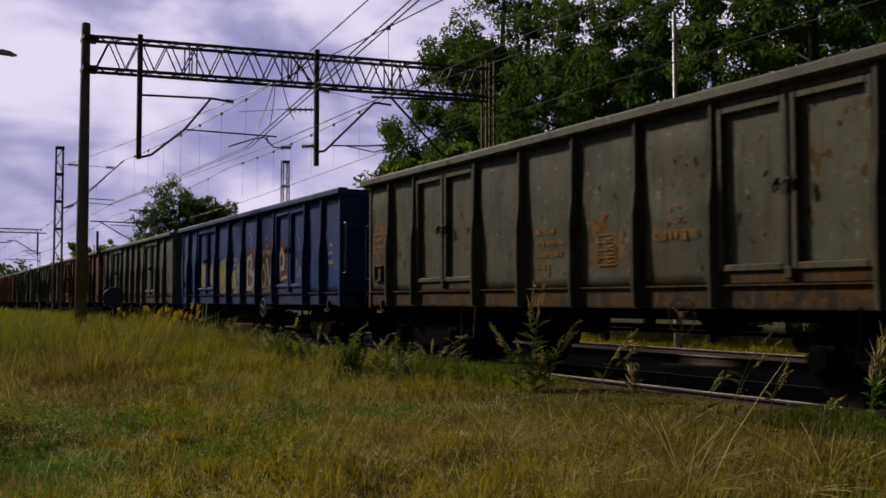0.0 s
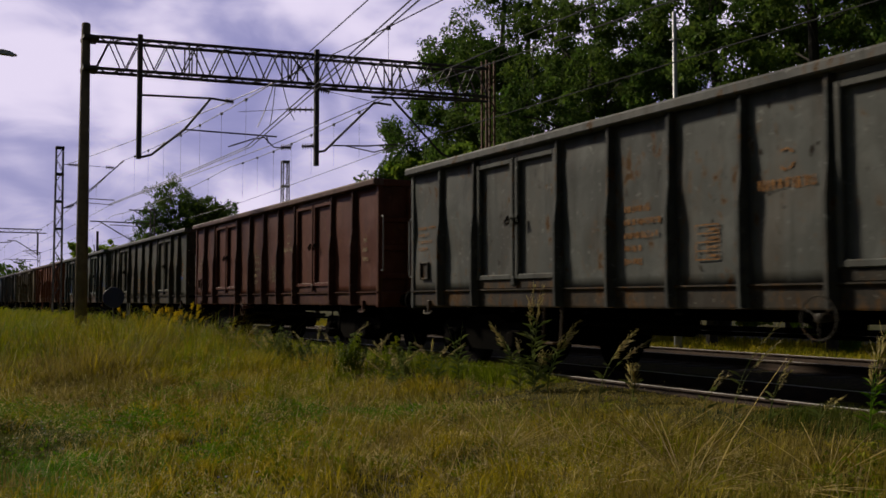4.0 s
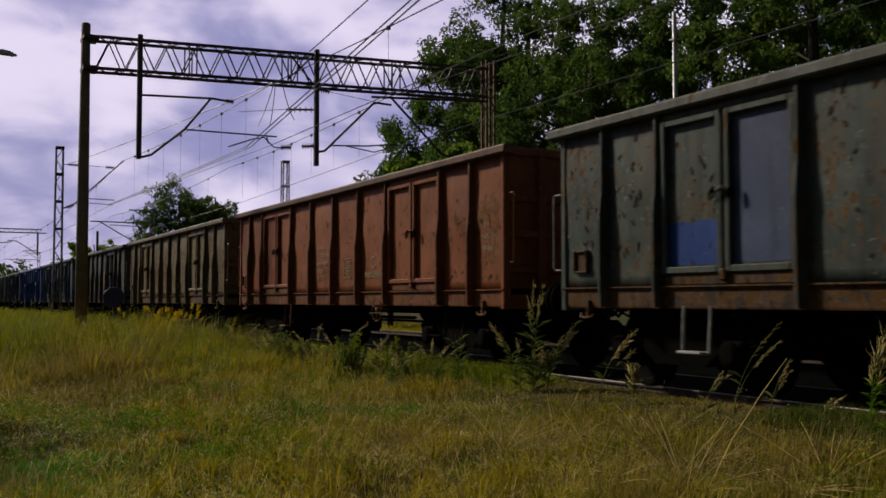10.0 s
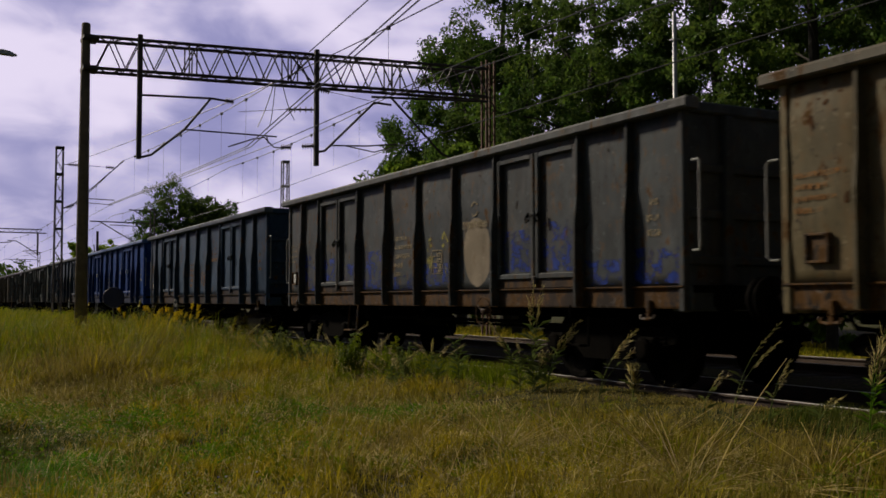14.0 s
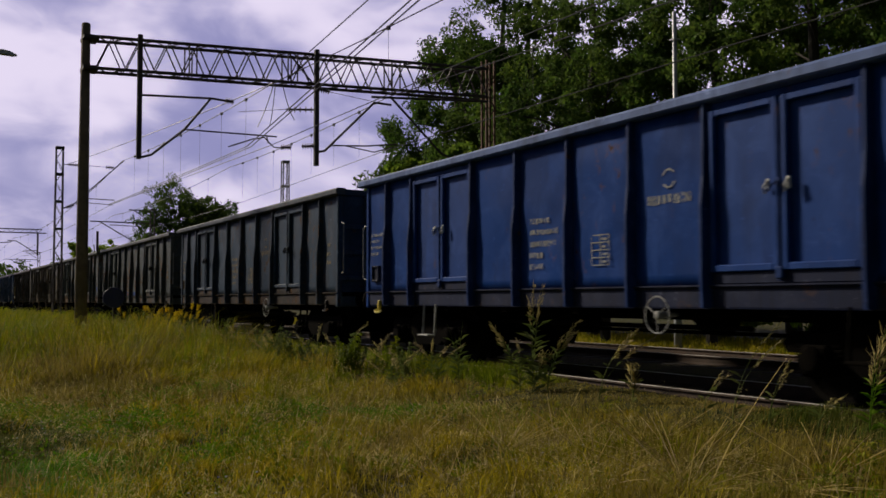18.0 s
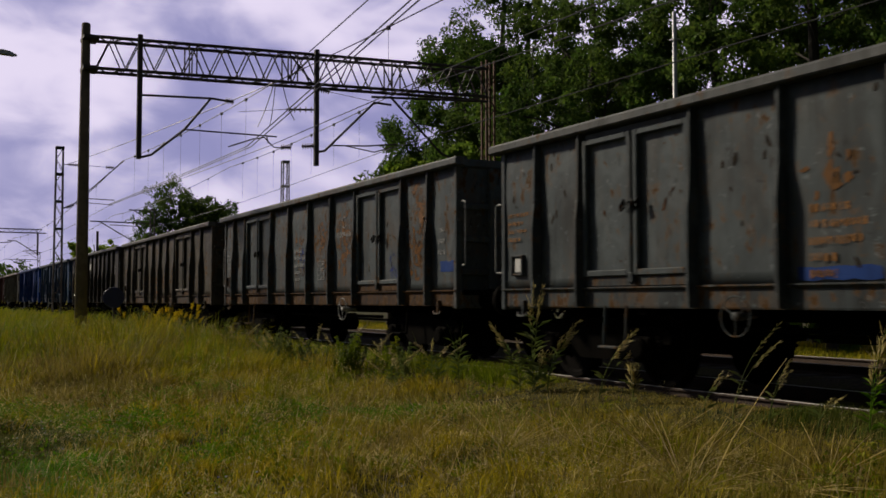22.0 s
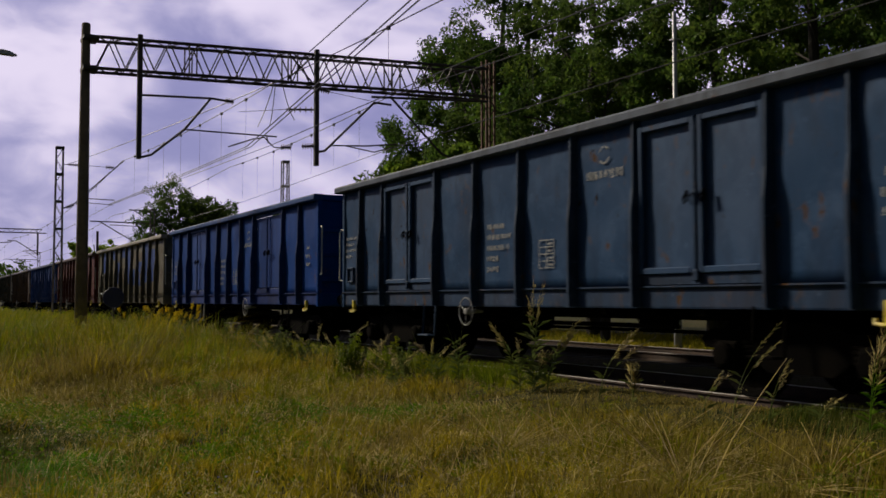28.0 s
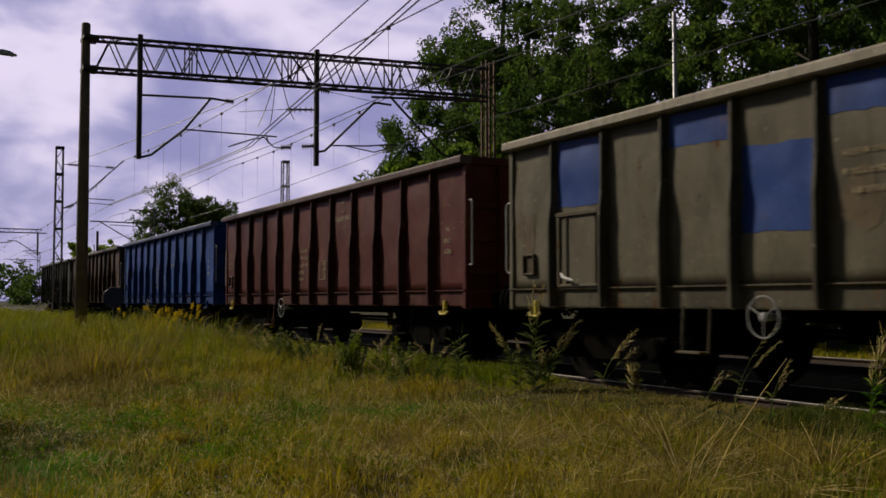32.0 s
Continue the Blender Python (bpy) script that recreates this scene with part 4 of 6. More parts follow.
on_sheet(5, 0, rect(1.62, 1.82, 0.18, 0.42), PATCH_BLUE), on_sheet(5, 0, rect(1.6, 1.72, -0.42, -0.1), PATCH_BLUE)
on_sheet(5, 0, rect(1.25, 1.58, -0.44, 0.44), PATCH_STAIN)
# slate wagon with spray paint
for _b, _z0, _z1 in ((10, 1.22, 1.95), (7, 1.22, 1.9), (6, 1.2, 1.45), (0, 1.2, 1.6), (1, 1.2, 1.5), (5, 1.25, 1.6)):
    on_sheet(8, _b, rect(_z0, _z1, -0.46, 0.46), SPRAY_BLUE, label="blue spray paint")
for _b, _h in ((9, 0.3), (8, 0.2), (3, 0.4), (2, 0.45)):
    on_sheet(8, _b, rect(1.4, 1.45 + _h * 1.3, -0.38, 0.38), SPRAY_BLUE)
on_sheet(8, 4, oval(-0.02, 1.72, 0.39, 0.5, 20), PATCH_TAN, label="tan sprayed oval")
on_sheet(8, 5, blotch(random.Random(3), -0.25, 1.95, 0.14, 0.16), SPRAY_YELLOW), on_sheet(8, 5, blotch(random.Random(5), -0.2, 1.5, 0.14, 0.16), SPRAY_YELLOW), on_sheet(8, 5, blotch(random.Random(6), 0.25, 1.75, 0.12, 0.3), SPRAY_YELLOW)
# blue wagon with large spray letters
for _b, _y0, _y1 in ((7, -0.5, 0.5), (6, -0.5, 0.5), (5, -0.5, 0.5), (4, -0.5, 0.5)):
    on_sheet(1, _b, rect(1.2, 1.42, _y0, _y1), SPRAY_TAN, label="tan spray paint base", lift=0.003, jag=0.02)
on_sheet(1, 9, [(-0.38, 1.4), (0.36, 1.4), (0.34, 1.8), (0.2, 2.08), (-0.1, 2.02), (-0.36, 2.1)], PATCH_TAN, label="pale tan spray paint", jag=0.03)
on_sheet(1, 8, oval(0.02, 1.74, 0.35, 0.34, 20), PATCH_YELLOW, label="yellow spray paint", jag=0.03)
on_sheet(1, 7, [(-0.5, 1.38), (0.5, 1.38), (0.52, 1.8), (0.3, 2.05), (0.05, 2.1), (-0.2, 2.14), (-0.45, 1.95)], PATCH_YELLOW, jag=0.03)
on_sheet(1, 6, oval(-0.3, 1.7, 0.26, 0.36, 18), PATCH_YELLOW, jag=0.03), on_sheet(1, 6, oval(0.3, 1.55, 0.24, 0.24, 18), PATCH_YELLOW, jag=0.03)
for _b, _o in ((5, [(-0.55, 1.25), (0.5, 1.25), (0.52, 1.9), (0.2, 2.3), (-0.3, 2.25), (-0.55, 2.1)]), (4, [(-0.55, 1.25), (0.55, 1.25), (0.55, 2.2), (0.2, 2.15), (-0.1, 2.4), (-0.55, 2.3)]), (3, [(-0.38, 1.4), (0.42, 1.4), (0.42, 2.35), (0.1, 2.42), (-0.15, 2.1), (-0.38, 1.65)])):
    on_sheet(1, _b, _o, SPRAY_RED, label="red spray paint mist", lift=0.003, jag=0.06)
for _b, _path, _wd in ((5, [(0.32, 1.3), (0.36, 1.7), (0.28, 2.02), (0.0, 2.08), (-0.05, 1.9), (0.2, 1.72), (-0.15, 1.65), (-0.24, 1.45), (0.0, 1.32), (0.3, 1.32)], 0.12),
                       (4, [(0.38, 1.35), (0.42, 1.65), (0.28, 1.85), (0.12, 1.6), (0.2, 1.37), (0.38, 1.35)], 0.1), (4, [(0.02, 1.95), (-0.14, 1.4), (-0.24, 1.65), (-0.42, 2.12)], 0.15),
                       (3, [(0.25, 1.5), (0.3, 2.0), (0.15, 2.15), (0.0, 1.95), (0.05, 1.72), (0.2, 1.74)], 0.1), (3, [(0.25, 1.5), (-0.2, 1.54)], 0.08)):
    stroke(1, _b, _path, SPRAY_OUTLINE, _wd + 0.07, 0.006)
    stroke(1, _b, _path, PATCH_WHITE, _wd, 0.011)
stroke(1, 2, [(0.2, 1.9), (0.15, 1.55), (0.05, 1.5), (-0.02, 1.75), (-0.1, 1.5), (-0.25, 1.55)], PATCH_WHITE, 0.035), stroke(1, 2, [(0.1, 2.75), (0.15, 2.4), (0.0, 2.3), (0.05, 2.1)], PATCH_WHITE, 0.03)
stroke(1, 5, [(0.1, 2.75), (-0.02, 2.5), (0.05, 2.3), (-0.08, 2.62)], PATCH_WHITE, 0.025), stroke(1, 5, [(0.3, 2.6), (0.12, 2.66), (-0.12, 2.7)], PATCH_WHITE, 0.02)
for _q in range(9):
    _y = -0.35 + 0.09 * _q
    stroke(1, 10, [(_y, 2.72 - 0.05 * (_q % 4)), (_y - 0.02, 2.6 - 0.07 * (_q % 3))], PATCH_WHITE, 0.018)
# rust that has broken through
_rr = random.Random(77)
for _k, _b, _cy, _cz, _ry, _rz in ((13, 4, 0.0, 2.45, 0.34, 0.4), (13, 4, -0.1, 1.9, 0.3, 0.35), (13, 1, -0.15, 2.55, 0.28, 0.4), (13, 1, -0.05, 1.75, 0.3, 0.3), (13, 5, 0.0, 2.2, 0.3, 0.3), (13, 6, 0.1, 2.1, 0.25, 0.25), (12, 1, 0.0, 2.1, 0.3, 0.35), (12, 6, 0.1, 2.2, 0.3, 0.3), (0, 11, 0.0, 1.9, 0.35, 0.5), (0, 5, 0.1, 1.8, 0.2, 0.25), (7, 7, 0.0, 2.3, 0.3, 0.4), (7, 6, 0.1, 2.1, 0.25, 0.35), (6, 1, 0.1, 2.2, 0.3, 0.3), (6, 0, -0.1, 1.9, 0.3, 0.4)):
    for _ in range(9):
        on_sheet(_k, _b, blotch(_rr, max(-0.36, min(0.36, _cy + _rr.gauss(0, _ry * 0.6))), max(1.35, min(2.85, _cz + _rr.gauss(0, _rz * 0.6))), _rr.uniform(0.02, 0.09), _rr.uniform(0.03, 0.14), 9), PATCH_RUST, "rust_spot", lift=0.004 + 0.001 * _rr.random(), jag=0.008)
for _b, _z0, _z1 in ((4, 1.5, 2.9), (1, 1.35, 2.95), (5, 1.6, 2.6)):
    on_sheet(13, _b, oval(0.0, (_z0 + _z1) / 2, 0.4, (_z1 - _z0) / 2), SPRAY_RUST, "rust_bloom", "flaking rust", lift=0.003, jag=0.05)
for _k, _b, _z0, _z1 in ((7, 7, 1.3, 2.8), (7, 6, 1.5, 2.7), (6, 0, 1.4, 2.6), (0, 11, 1.3, 2.4), (0, 5, 1.4, 2.0)):
    on_sheet(_k, _b, oval(0.0, (_z0 + _z1) / 2, 0.38, (_z1 - _z0) / 2), SPRAY_RUST, "rust_bloom", "flaking rust", lift=0.003, jag=0.05)
on_sheet(13, 2, oval(-0.12, 1.62, 0.26, 0.26), SPRAY_BLUE, jag=0.05), on_sheet(13, 0, rect(1.45, 1.62, -0.4, 0.1), PATCH_BLUE), on_sheet(13, 6, oval(-0.25, 1.9, 0.2, 0.25), SPRAY_BLUE, jag=0.04)
on_sheet(12, 6, rect(1.2, 1.32), PATCH_BLUE), on_sheet(12, 5, rect(1.2, 1.32), PATCH_BLUE)
on_sheet(4, 0, blotch(random.Random(9), 0.2, 1.72, 0.3, 0.08), PATCH_BLUE)


FLAKE_DARK = rough_mat("flaked_dark", (0.014, 0.011, 0.009), (0.03, 0.02, 0.012), 12.0, 60, 0.85, gloss=0.1)
FLAKE_RUST = rough_mat("flaked_brown", (0.075, 0.03, 0.008), (0.03, 0.014, 0.007), 12.0, 60, 0.9, gloss=0.1)
FLAKE_PALE = rough_mat("flaked_pale", (0.22, 0.22, 0.22), (0.12, 0.12, 0.12), 12.0, 60, 0.8, gloss=0.1)


def flakes(k, bay, count, mat, z0=1.35, z1=2.9, size=0.035, tall=1.7):
    """Chips, scratches and drips on one bay, as small uneven patches in one mesh."""
    rnd = random.Random(k * 101 + bay * 7 + count)
    door = SPECS[k][0] != "B" and bay in (2, 3, 8, 9)
    wide = bay_w(bay, SPECS[k][0])
    seed, half = (bay * 5 + k * 3) % 7, (0.36 if door else wide / 2 - 0.1)
    cy, cz = rnd.uniform(-0.5, 0.5) * half, rnd.uniform(z0 + 0.3, z1 - 0.3)
    g = Geo()
    for q in range(count):
        if rnd.random() < 0.65:
            y, z = cy + rnd.gauss(0, half * 0.5), cz + rnd.gauss(0, (z1 - z0) * 0.25)
        else:
            y, z = rnd.uniform(-half, half), rnd.uniform(z0, z1)
        y, z = max(-half, min(half, y)), max(z0, min(z1, z))
        r, t, lean, n = size * rnd.uniform(0.25, 1.0) ** 1.5, tall * rnd.uniform(0.4, 1.8), rnd.uniform(-0.6, 0.6), rnd.randint(5, 8)
        ring = []
        for i in range(n):
            a, m = 2 * math.pi * i / n, rnd.uniform(0.5, 1.2)
            dz = r * t * m * math.sin(a)
            ring.append((y + r * m * math.cos(a) + lean * dz, z + dz))
        g.face([(-(-0.016 if door else dent(seed, yy / wide + 0.5, (zz - 1.17) / 1.88)) - 0.0045 - 0.00002 * q, yy, zz) for yy, zz in ring])
    return tagged(part("worn_paint", g, mat, WAGONS[k], at=(-SHEET, bay_y(bay + 0.5, SPECS[k][0]), 0)), kind="stuff")


for _k, _mat, _bays, _n, _size in (
        (5, FLAKE_DARK, (11, 10, 9, 1, 0), 46, 0.05), (5, FLAKE_DARK, (7, 6, 5, 4, 3), 20, 0.045), (5, FLAKE_RUST, (7, 5, 1, 0), 16, 0.05), (5, FLAKE_PALE, (11, 10), 18, 0.03),
        (0, FLAKE_DARK, (11, 10, 9, 8, 7, 5, 4, 3, 2), 15, 0.04), (0, FLAKE_RUST, (11, 8, 6, 4, 2), 9, 0.05),
        (7, FLAKE_RUST, (11, 10, 9, 8, 7, 6, 5, 4, 3, 2, 1, 0), 26, 0.05), (7, FLAKE_DARK, (9, 7, 6, 5, 4, 3, 2), 14, 0.045),
        (6, FLAKE_RUST, (9, 8, 7, 5, 4, 3, 2, 1, 0), 18, 0.045), (6, FLAKE_DARK, (3, 2, 1, 0), 12, 0.04),
        (13, FLAKE_DARK, (11, 10, 9, 8, 6, 3, 2), 16, 0.04), (13, FLAKE_RUST, (11, 10, 6, 5, 1), 24, 0.05), (13, FLAKE_PALE, (11, 10, 9, 8), 8, 0.03),
        (4, FLAKE_DARK, (11, 10, 9, 8, 3, 2, 1), 10, 0.04), (12, FLAKE_DARK, (11, 10, 7, 6, 2, 0), 11, 0.05), (12, FLAKE_RUST, (9, 8, 1), 14, 0.05),
        (14, FLAKE_RUST, (11, 9, 6, 4, 2, 1, 0), 10, 0.045), (14, FLAKE_DARK, (8, 3, 2, 0), 9, 0.04), (8, FLAKE_DARK, (9, 4, 3, 1), 9, 0.04),
        (1, FLAKE_PALE, (10, 5, 2), 14, 0.022), (2, FLAKE_PALE, (3, 2, 6), 12, 0.025), (2, FLAKE_DARK, (9, 5, 4, 1), 8, 0.035),
        (16, FLAKE_DARK, (10, 9, 4), 9, 0.035), (19, FLAKE_PALE, (1, 0, 3), 12, 0.025), (18, FLAKE_DARK, (11, 8, 4, 1), 6, 0.03), (9, FLAKE_DARK, (10, 9, 7), 5, 0.03)):
    for _b in _bays:
        flakes(_k, _b, int(_n * 0.75), _mat, size=_size * 0.68)


def make_hatch(k, inner, frame_mat, open_lid=False):
    """A small square side hatch in the last bay but one."""
    w = WAGONS[k]
    h = part("hatch", Geo().box(-0.045, -0.03, -0.36, 0.36, 1.2, 2.06), inner, w, "square side hatch", at=(-SHEET, bay_y(10.5), 0))
    part("hatch_rail", Geo().box(-0.075, -0.02, -0.44, 0.44, 2.06, 2.12, 0.01), frame_mat, h), part("hatch_rail", Geo().box(-0.07, -0.02, -0.42, 0.42, 1.18, 1.22, 0.01), frame_mat, h)
    part("hatch_jamb", Geo().box(-0.07, -0.02, 0.36, 0.43, 1.2, 2.06, 0.01), frame_mat, h)
    part("hatch_jamb", Geo().box(-0.065, -0.02, 0.2, 0.24, 1.2, 2.06, 0.01), frame_mat, h)
    part("hatch_catch", Geo().tube([(-0.08, 0.3, 1.35), (-0.12, 0.2, 1.3), (-0.1, 0.02, 1.26)], 0.02, 6), WHITE_PAINT, h)


make_hatch(18, bpy.data.materials["wagon_paint_18"], bpy.data.materials["sole_bar_paint_18"])
make_hatch(15, paint("hatch_orange", (0.42, 0.2, 0.045), 0.1, 0.3), paint("hatch_yellow", (0.4, 0.3, 0.08), 0.1, 0.3))
part("notice_plate", plate_geo(0.5, 0.62), MARK_CREAM, WAGONS[15], at=(-SHEET - 0.03, bay_y(8.5), 2.0)), part("notice_plate", plate_geo(0.5, 0.26), WHITE_PAINT, WAGONS[15], at=(-SHEET - 0.03, bay_y(6.5), 2.55))
for _q, _wd in enumerate((0.6, 0.62, 0.4)):
    part("lettering", bars_geo((_wd,), 0.07, 0.12, 40 + _q), MARK_WHITE, WAGONS[15], at=(-SHEET - 0.03, bay_y(11.5), 2.75 - 0.12 * _q))
    part("lettering", bars_geo((_wd * 0.5,), 0.07, 0.12, 50 + _q), MARK_WHITE, WAGONS[15], at=(-SHEET - 0.03, bay_y(0.6), 2.4 - 0.13 * _q))
    part("lettering", bars_geo((_wd * 0.9,), 0.07, 0.12, 60 + _q), MARK_CREAM, WAGONS[18], at=(-SHEET - 0.03, bay_y(6.5), 2.35 - 0.17 * _q))


def make_coal(k, y):
    g = Geo()
    nx, ny = 10, 26
    rnd = random.Random(k)
    for j in range(ny + 1):
        for i in range(nx + 1):
            a, b = i / nx * 2 - 1, j / ny * 2 - 1
            z = 1.9 + 1.42 * max(0.0, (1 - a * a) * (1 - b * b)) ** 0.6 + rnd.uniform(-0.04, 0.04)
            g.v.append((a * 1.28, b * 2.2 + y, z if abs(a) < 1 and abs(b) < 1 else 1.19))
    m = nx + 1
    g.f = [(j * m + i, j * m + i + 1, (j + 1) * m + i + 1, (j + 1) * m + i) for j in range(ny) for i in range(nx)]
    return thing("coal_heap", g, COAL, "black coal heaped in an open wagon", "coal")


COALS = [(4, make_coal(4, 1.6)), (8, make_coal(8, 1.3))]


# ---------------------------------------------------------------- overhead line
def on_gantry(x, z, dy=0.0):
    """A point on the portal's skewed upright plane."""
    return (x, 28.0 - 0.144 * (x + 4.35) + dy, z)


def bar(a, b, r=0.03, n=6):
    return Geo().tube([a, b], r, n)


def insulator_geo(a, b, sheds=5, r=0.09):
    a, b = Vector(a), Vector(b)
    d = b - a
    prof = [(0, 0.025)]
    for k in range(sheds):
        t = d.length * (k + 0.5) / sheds
        prof += [(t - 0.02, 0.03), (t, r), (t + 0.02, 0.03)]
    prof += [(d.length, 0.025)]
    return Geo().lathe(a, d, prof, 10)


def make_gantry():
    g = holder("catenary_portal", "dark steel lattice portal with a concrete mast over the tracks", "catenary portal", at=(0, 0, 0))
    x0, x1, zb, zt, dep = -4.35, 6.88, 7.27, 8.13, 0.55
    part("mast", Geo().lathe(on_gantry(-4.6, -0.5, 0.25), (0, 0, 1), [(0, 0.165), (4.0, 0.15), (9.0, 0.115), (9.03, 0.09)], 12), CONCRETE_MAST, g, "grey-brown spun concrete mast", smooth=True)
    part("mast_clamp", Geo().box(-0.1, 0.3, 27.95, 28.6, -0.05, 0.06, 0.01), STEEL_MAST, g, at=(-4.6, 0.0, 7.27))
    part("mast_clamp", Geo().box(-0.1, 0.3, 27.95, 28.6, -0.05, 0.06, 0.01), STEEL_MAST, g, at=(-4.6, 0.0, 8.1))
    leg = part("lattice_leg", Geo().box(-0.17, -0.11, -0.17, -0.11, -0.4, 8.44), RUSTY_MAST, g, "rusty lattice leg", at=on_gantry(7.05, 0, 0.27))
    for a, b in ((0.11, -0.17), (0.11, 0.11), (-0.17, 0.11)):
        part("leg_angle", Geo().box(a, a + 0.06, b, b + 0.06, -0.4, 8.44), RUSTY_MAST, leg)
    for k in range(18):
        z, s = 0.2 + 0.45 * k, (-1 if k % 2 else 1)
        for y in (-0.15, 0.15):
            part("leg_brace", bar((-0.14 * s, y, z), (0.14 * s, y, z + 0.45), 0.018, 4), RUSTY_MAST, leg)
    for z in (zb, zt):
        for d in (0.0, dep):
            part("chord", bar(on_gantry(x0, z, d), on_gantry(x1, z, d), 0.045, 6), STEEL_MAST, g)
    n = 30
    for i in range(n):
        a, b = x0 + (x1 - x0) * i / n, x0 + (x1 - x0) * (i + 1) / n
        za, zc = (zb, zt) if i % 2 == 0 else (zt, zb)
        for d in (0.0, dep):
            part("web_brace", bar(on_gantry(a, za, d), on_gantry(b, zc, d), 0.023, 4), STEEL_MAST, g)
        for z in (zb, zt):
            da, db = (0, dep) if i % 2 == 0 else (dep, 0)
            part("flat_brace", bar(on_gantry(a, z, da), on_gantry(b, z, db), 0.017, 4), STEEL_MAST, g)
    for x in (-1.95, -1.75, 0.78, 1.05, 3.85, 4.1):
        for d in (0, dep):
            part("beam_joint", bar(on_gantry(x, zb, d), on_gantry(x, zt, d), 0.024, 4), STEEL_MAST, g)
    for a, b in (((0.78, zt), (1.5, zb)), ((0.78, zb + 0.1), (1.5, zt - 0.05))):
        part("beam_joint", bar(on_gantry(*a), on_gantry(*b), 0.03, 4), STEEL_MAST, g)

    def drop(x, z_low):
        p = on_gantry(x, 0, -0.07)
        return part("drop_post", Geo().box(-0.065, 0.065, -0.065, 0.065, z_low, 8.26, 0.012), STEEL_MAST, g, "hanging square steel post", at=(p[0], p[1], 0))

    drop(-3.26, 4.85), drop(1.58, 4.88)

    def arms(name, pts, r):
        for a, b in zip(pts, pts[1:]):
            part(name, bar(on_gantry(*a, -0.1), on_gantry(*b, -0.1), r, 8), STEEL_MAST, g)

    arms("bracket_tube", [(-3.2, 6.6), (-1.38, 6.63), (-0.76, 6.57)], 0.032)
    arms("bracket_tube", [(-3.2, 4.9), (-2.95, 4.97), (-2.08, 5.72), (-1.38, 6.63)], 0.034)
    arms("registration_tube", [(-2.08, 5.72), (0.44, 5.66)], 0.022)
    arms("steady_arm", [(-0.9, 5.3), (-0.25, 5.55), (0.1, 5.62), (0.35, 5.36), (0.62, 5.34)], 0.018)
    arms("steady_arm", [(0.16, 5.66), (0.2, 5.46)], 0.02)
    arms("bracket_tube", [(1.6, 5.28), (1.82, 5.33), (3.28, 6.83), (3.79, 6.79)], 0.034)
    arms("registration_tube", [(1.94, 5.49), (3.03, 5.53), (3.97, 5.63)], 0.022)
    arms("steady_arm", [(2.44, 5.5), (3.28, 5.36), (3.8, 5.53)], 0.018)
    arms("bracket_tube", [(3.19, 6.99), (6.85, 7.1)], 0.036)
    arms("bracket_tube", [(3.76, 7.04), (5.29, 5.47), (6.85, 4.6)], 0.036)
    for a, b in (((1.62, 7.1), (1.95, 7.05)), ((0.7, 6.46), (1.5, 6.5)), ((0.55, 5.36), (0.85, 5.38)), ((1.15, 5.42), (1.5, 5.45)), ((-1.0, 6.6), (-0.76, 6.58))):
        part("insulator", insulator_geo(on_gantry(*a, -0.1), on_gantry(*b, -0.1)), PORCELAIN, g, "ribbed brown insulator")
    arms("tie_wire", [(-0.63, 6.3), (0.7, 6.46)], 0.008)
    arms("tie_wire", [(1.95, 7.05), (3.3, 6.85)], 0.008)
    return g


def make_mast(x, y, h, arm, mat=STEEL_MAST, w=0.14):
    """A lattice mast with its cantilever; arm: +1 reaches towards +x, -1 towards -x."""
    m = holder("catenary_mast", "dark steel lattice mast with a cantilever arm for the contact wire", "catenary mast", "catenary masts along the line", at=(x, y, 0))
    for a in range(4):
        part("mast_angle", Geo().tube([((-1, -1, 1, 1)[a] * w * 1.25, (-1, 1, -1, 1)[a] * w * 1.25, -0.5), ((-1, -1, 1, 1)[a] * w, (-1, 1, -1, 1)[a] * w, h)], 0.034, 4), mat, m)
    for k in range(int(h / 0.5)):
        z, s = 0.2 + 0.5 * k, (-1 if k % 2 else 1)
        for d in (-1, 1):
            part("mast_brace", bar((-w * s, d * w, z), (w * s, d * w, z + 0.5), 0.014, 4), mat, m)
    for z in (h - 0.03, h - 1.2, h - 2.4, h - 3.6):
        part("mast_band", Geo().box(-w - 0.035, w + 0.035, -w - 0.035, w + 0.035, z - 0.05, z + 0.05), mat, m)
    s = arm
    if arm == 0:
        return m
    if arm == -1:
        for a, b, r in (((0.1, 6.7), (4.4, 6.72), 0.045), ((1.0, 6.45), (3.0, 6.5), 0.03), ((3.7, 6.7), (0.1, 4.6), 0.04), ((0.1, 7.6), (1.7, 7.65), 0.04), ((1.3, 7.6), (0.1, 6.8), 0.035)):
            part("cantilever_tube", bar((s * a[0], 0, a[1]), (s * b[0], 0, b[1]), r, 6), mat, m)
        return m
    for a, b, r in (((0.1, 5.05), (0.5, 5.15), 0.03), ((0.5, 5.15), (2.75, 7.35), 0.03), ((0.95, 5.54), (2.35, 5.52), 0.02), ((1.2, 5.5), (1.2, 5.35), 0.016), ((1.2, 5.35), (2.3, 5.3), 0.016), ((0.1, 7.0), (1.0, 7.0), 0.015), ((1.0, 7.0), (2.4, 6.98), 0.012)):
        part("cantilever_tube", bar((s * a[0], 0, a[1]), (s * b[0], 0, b[1]), r, 6), mat, m)
    part("insulator", insulator_geo((s * 0.35, 0, 7.0), (s * 0.8, 0, 7.0)), PORCELAIN, m)
    part("insulator", insulator_geo((s * 1.95, 0, 6.99), (s * 2.3, 0, 6.98)), PORCELAIN, m)
    part("insulator", insulator_geo((s * 0.3, 0, 5.1), (s * 0.6, 0, 5.25)), PORCELAIN, m)
    return m


make_gantry()
make_mast(-3.0, 46.6, 7.75, 1)
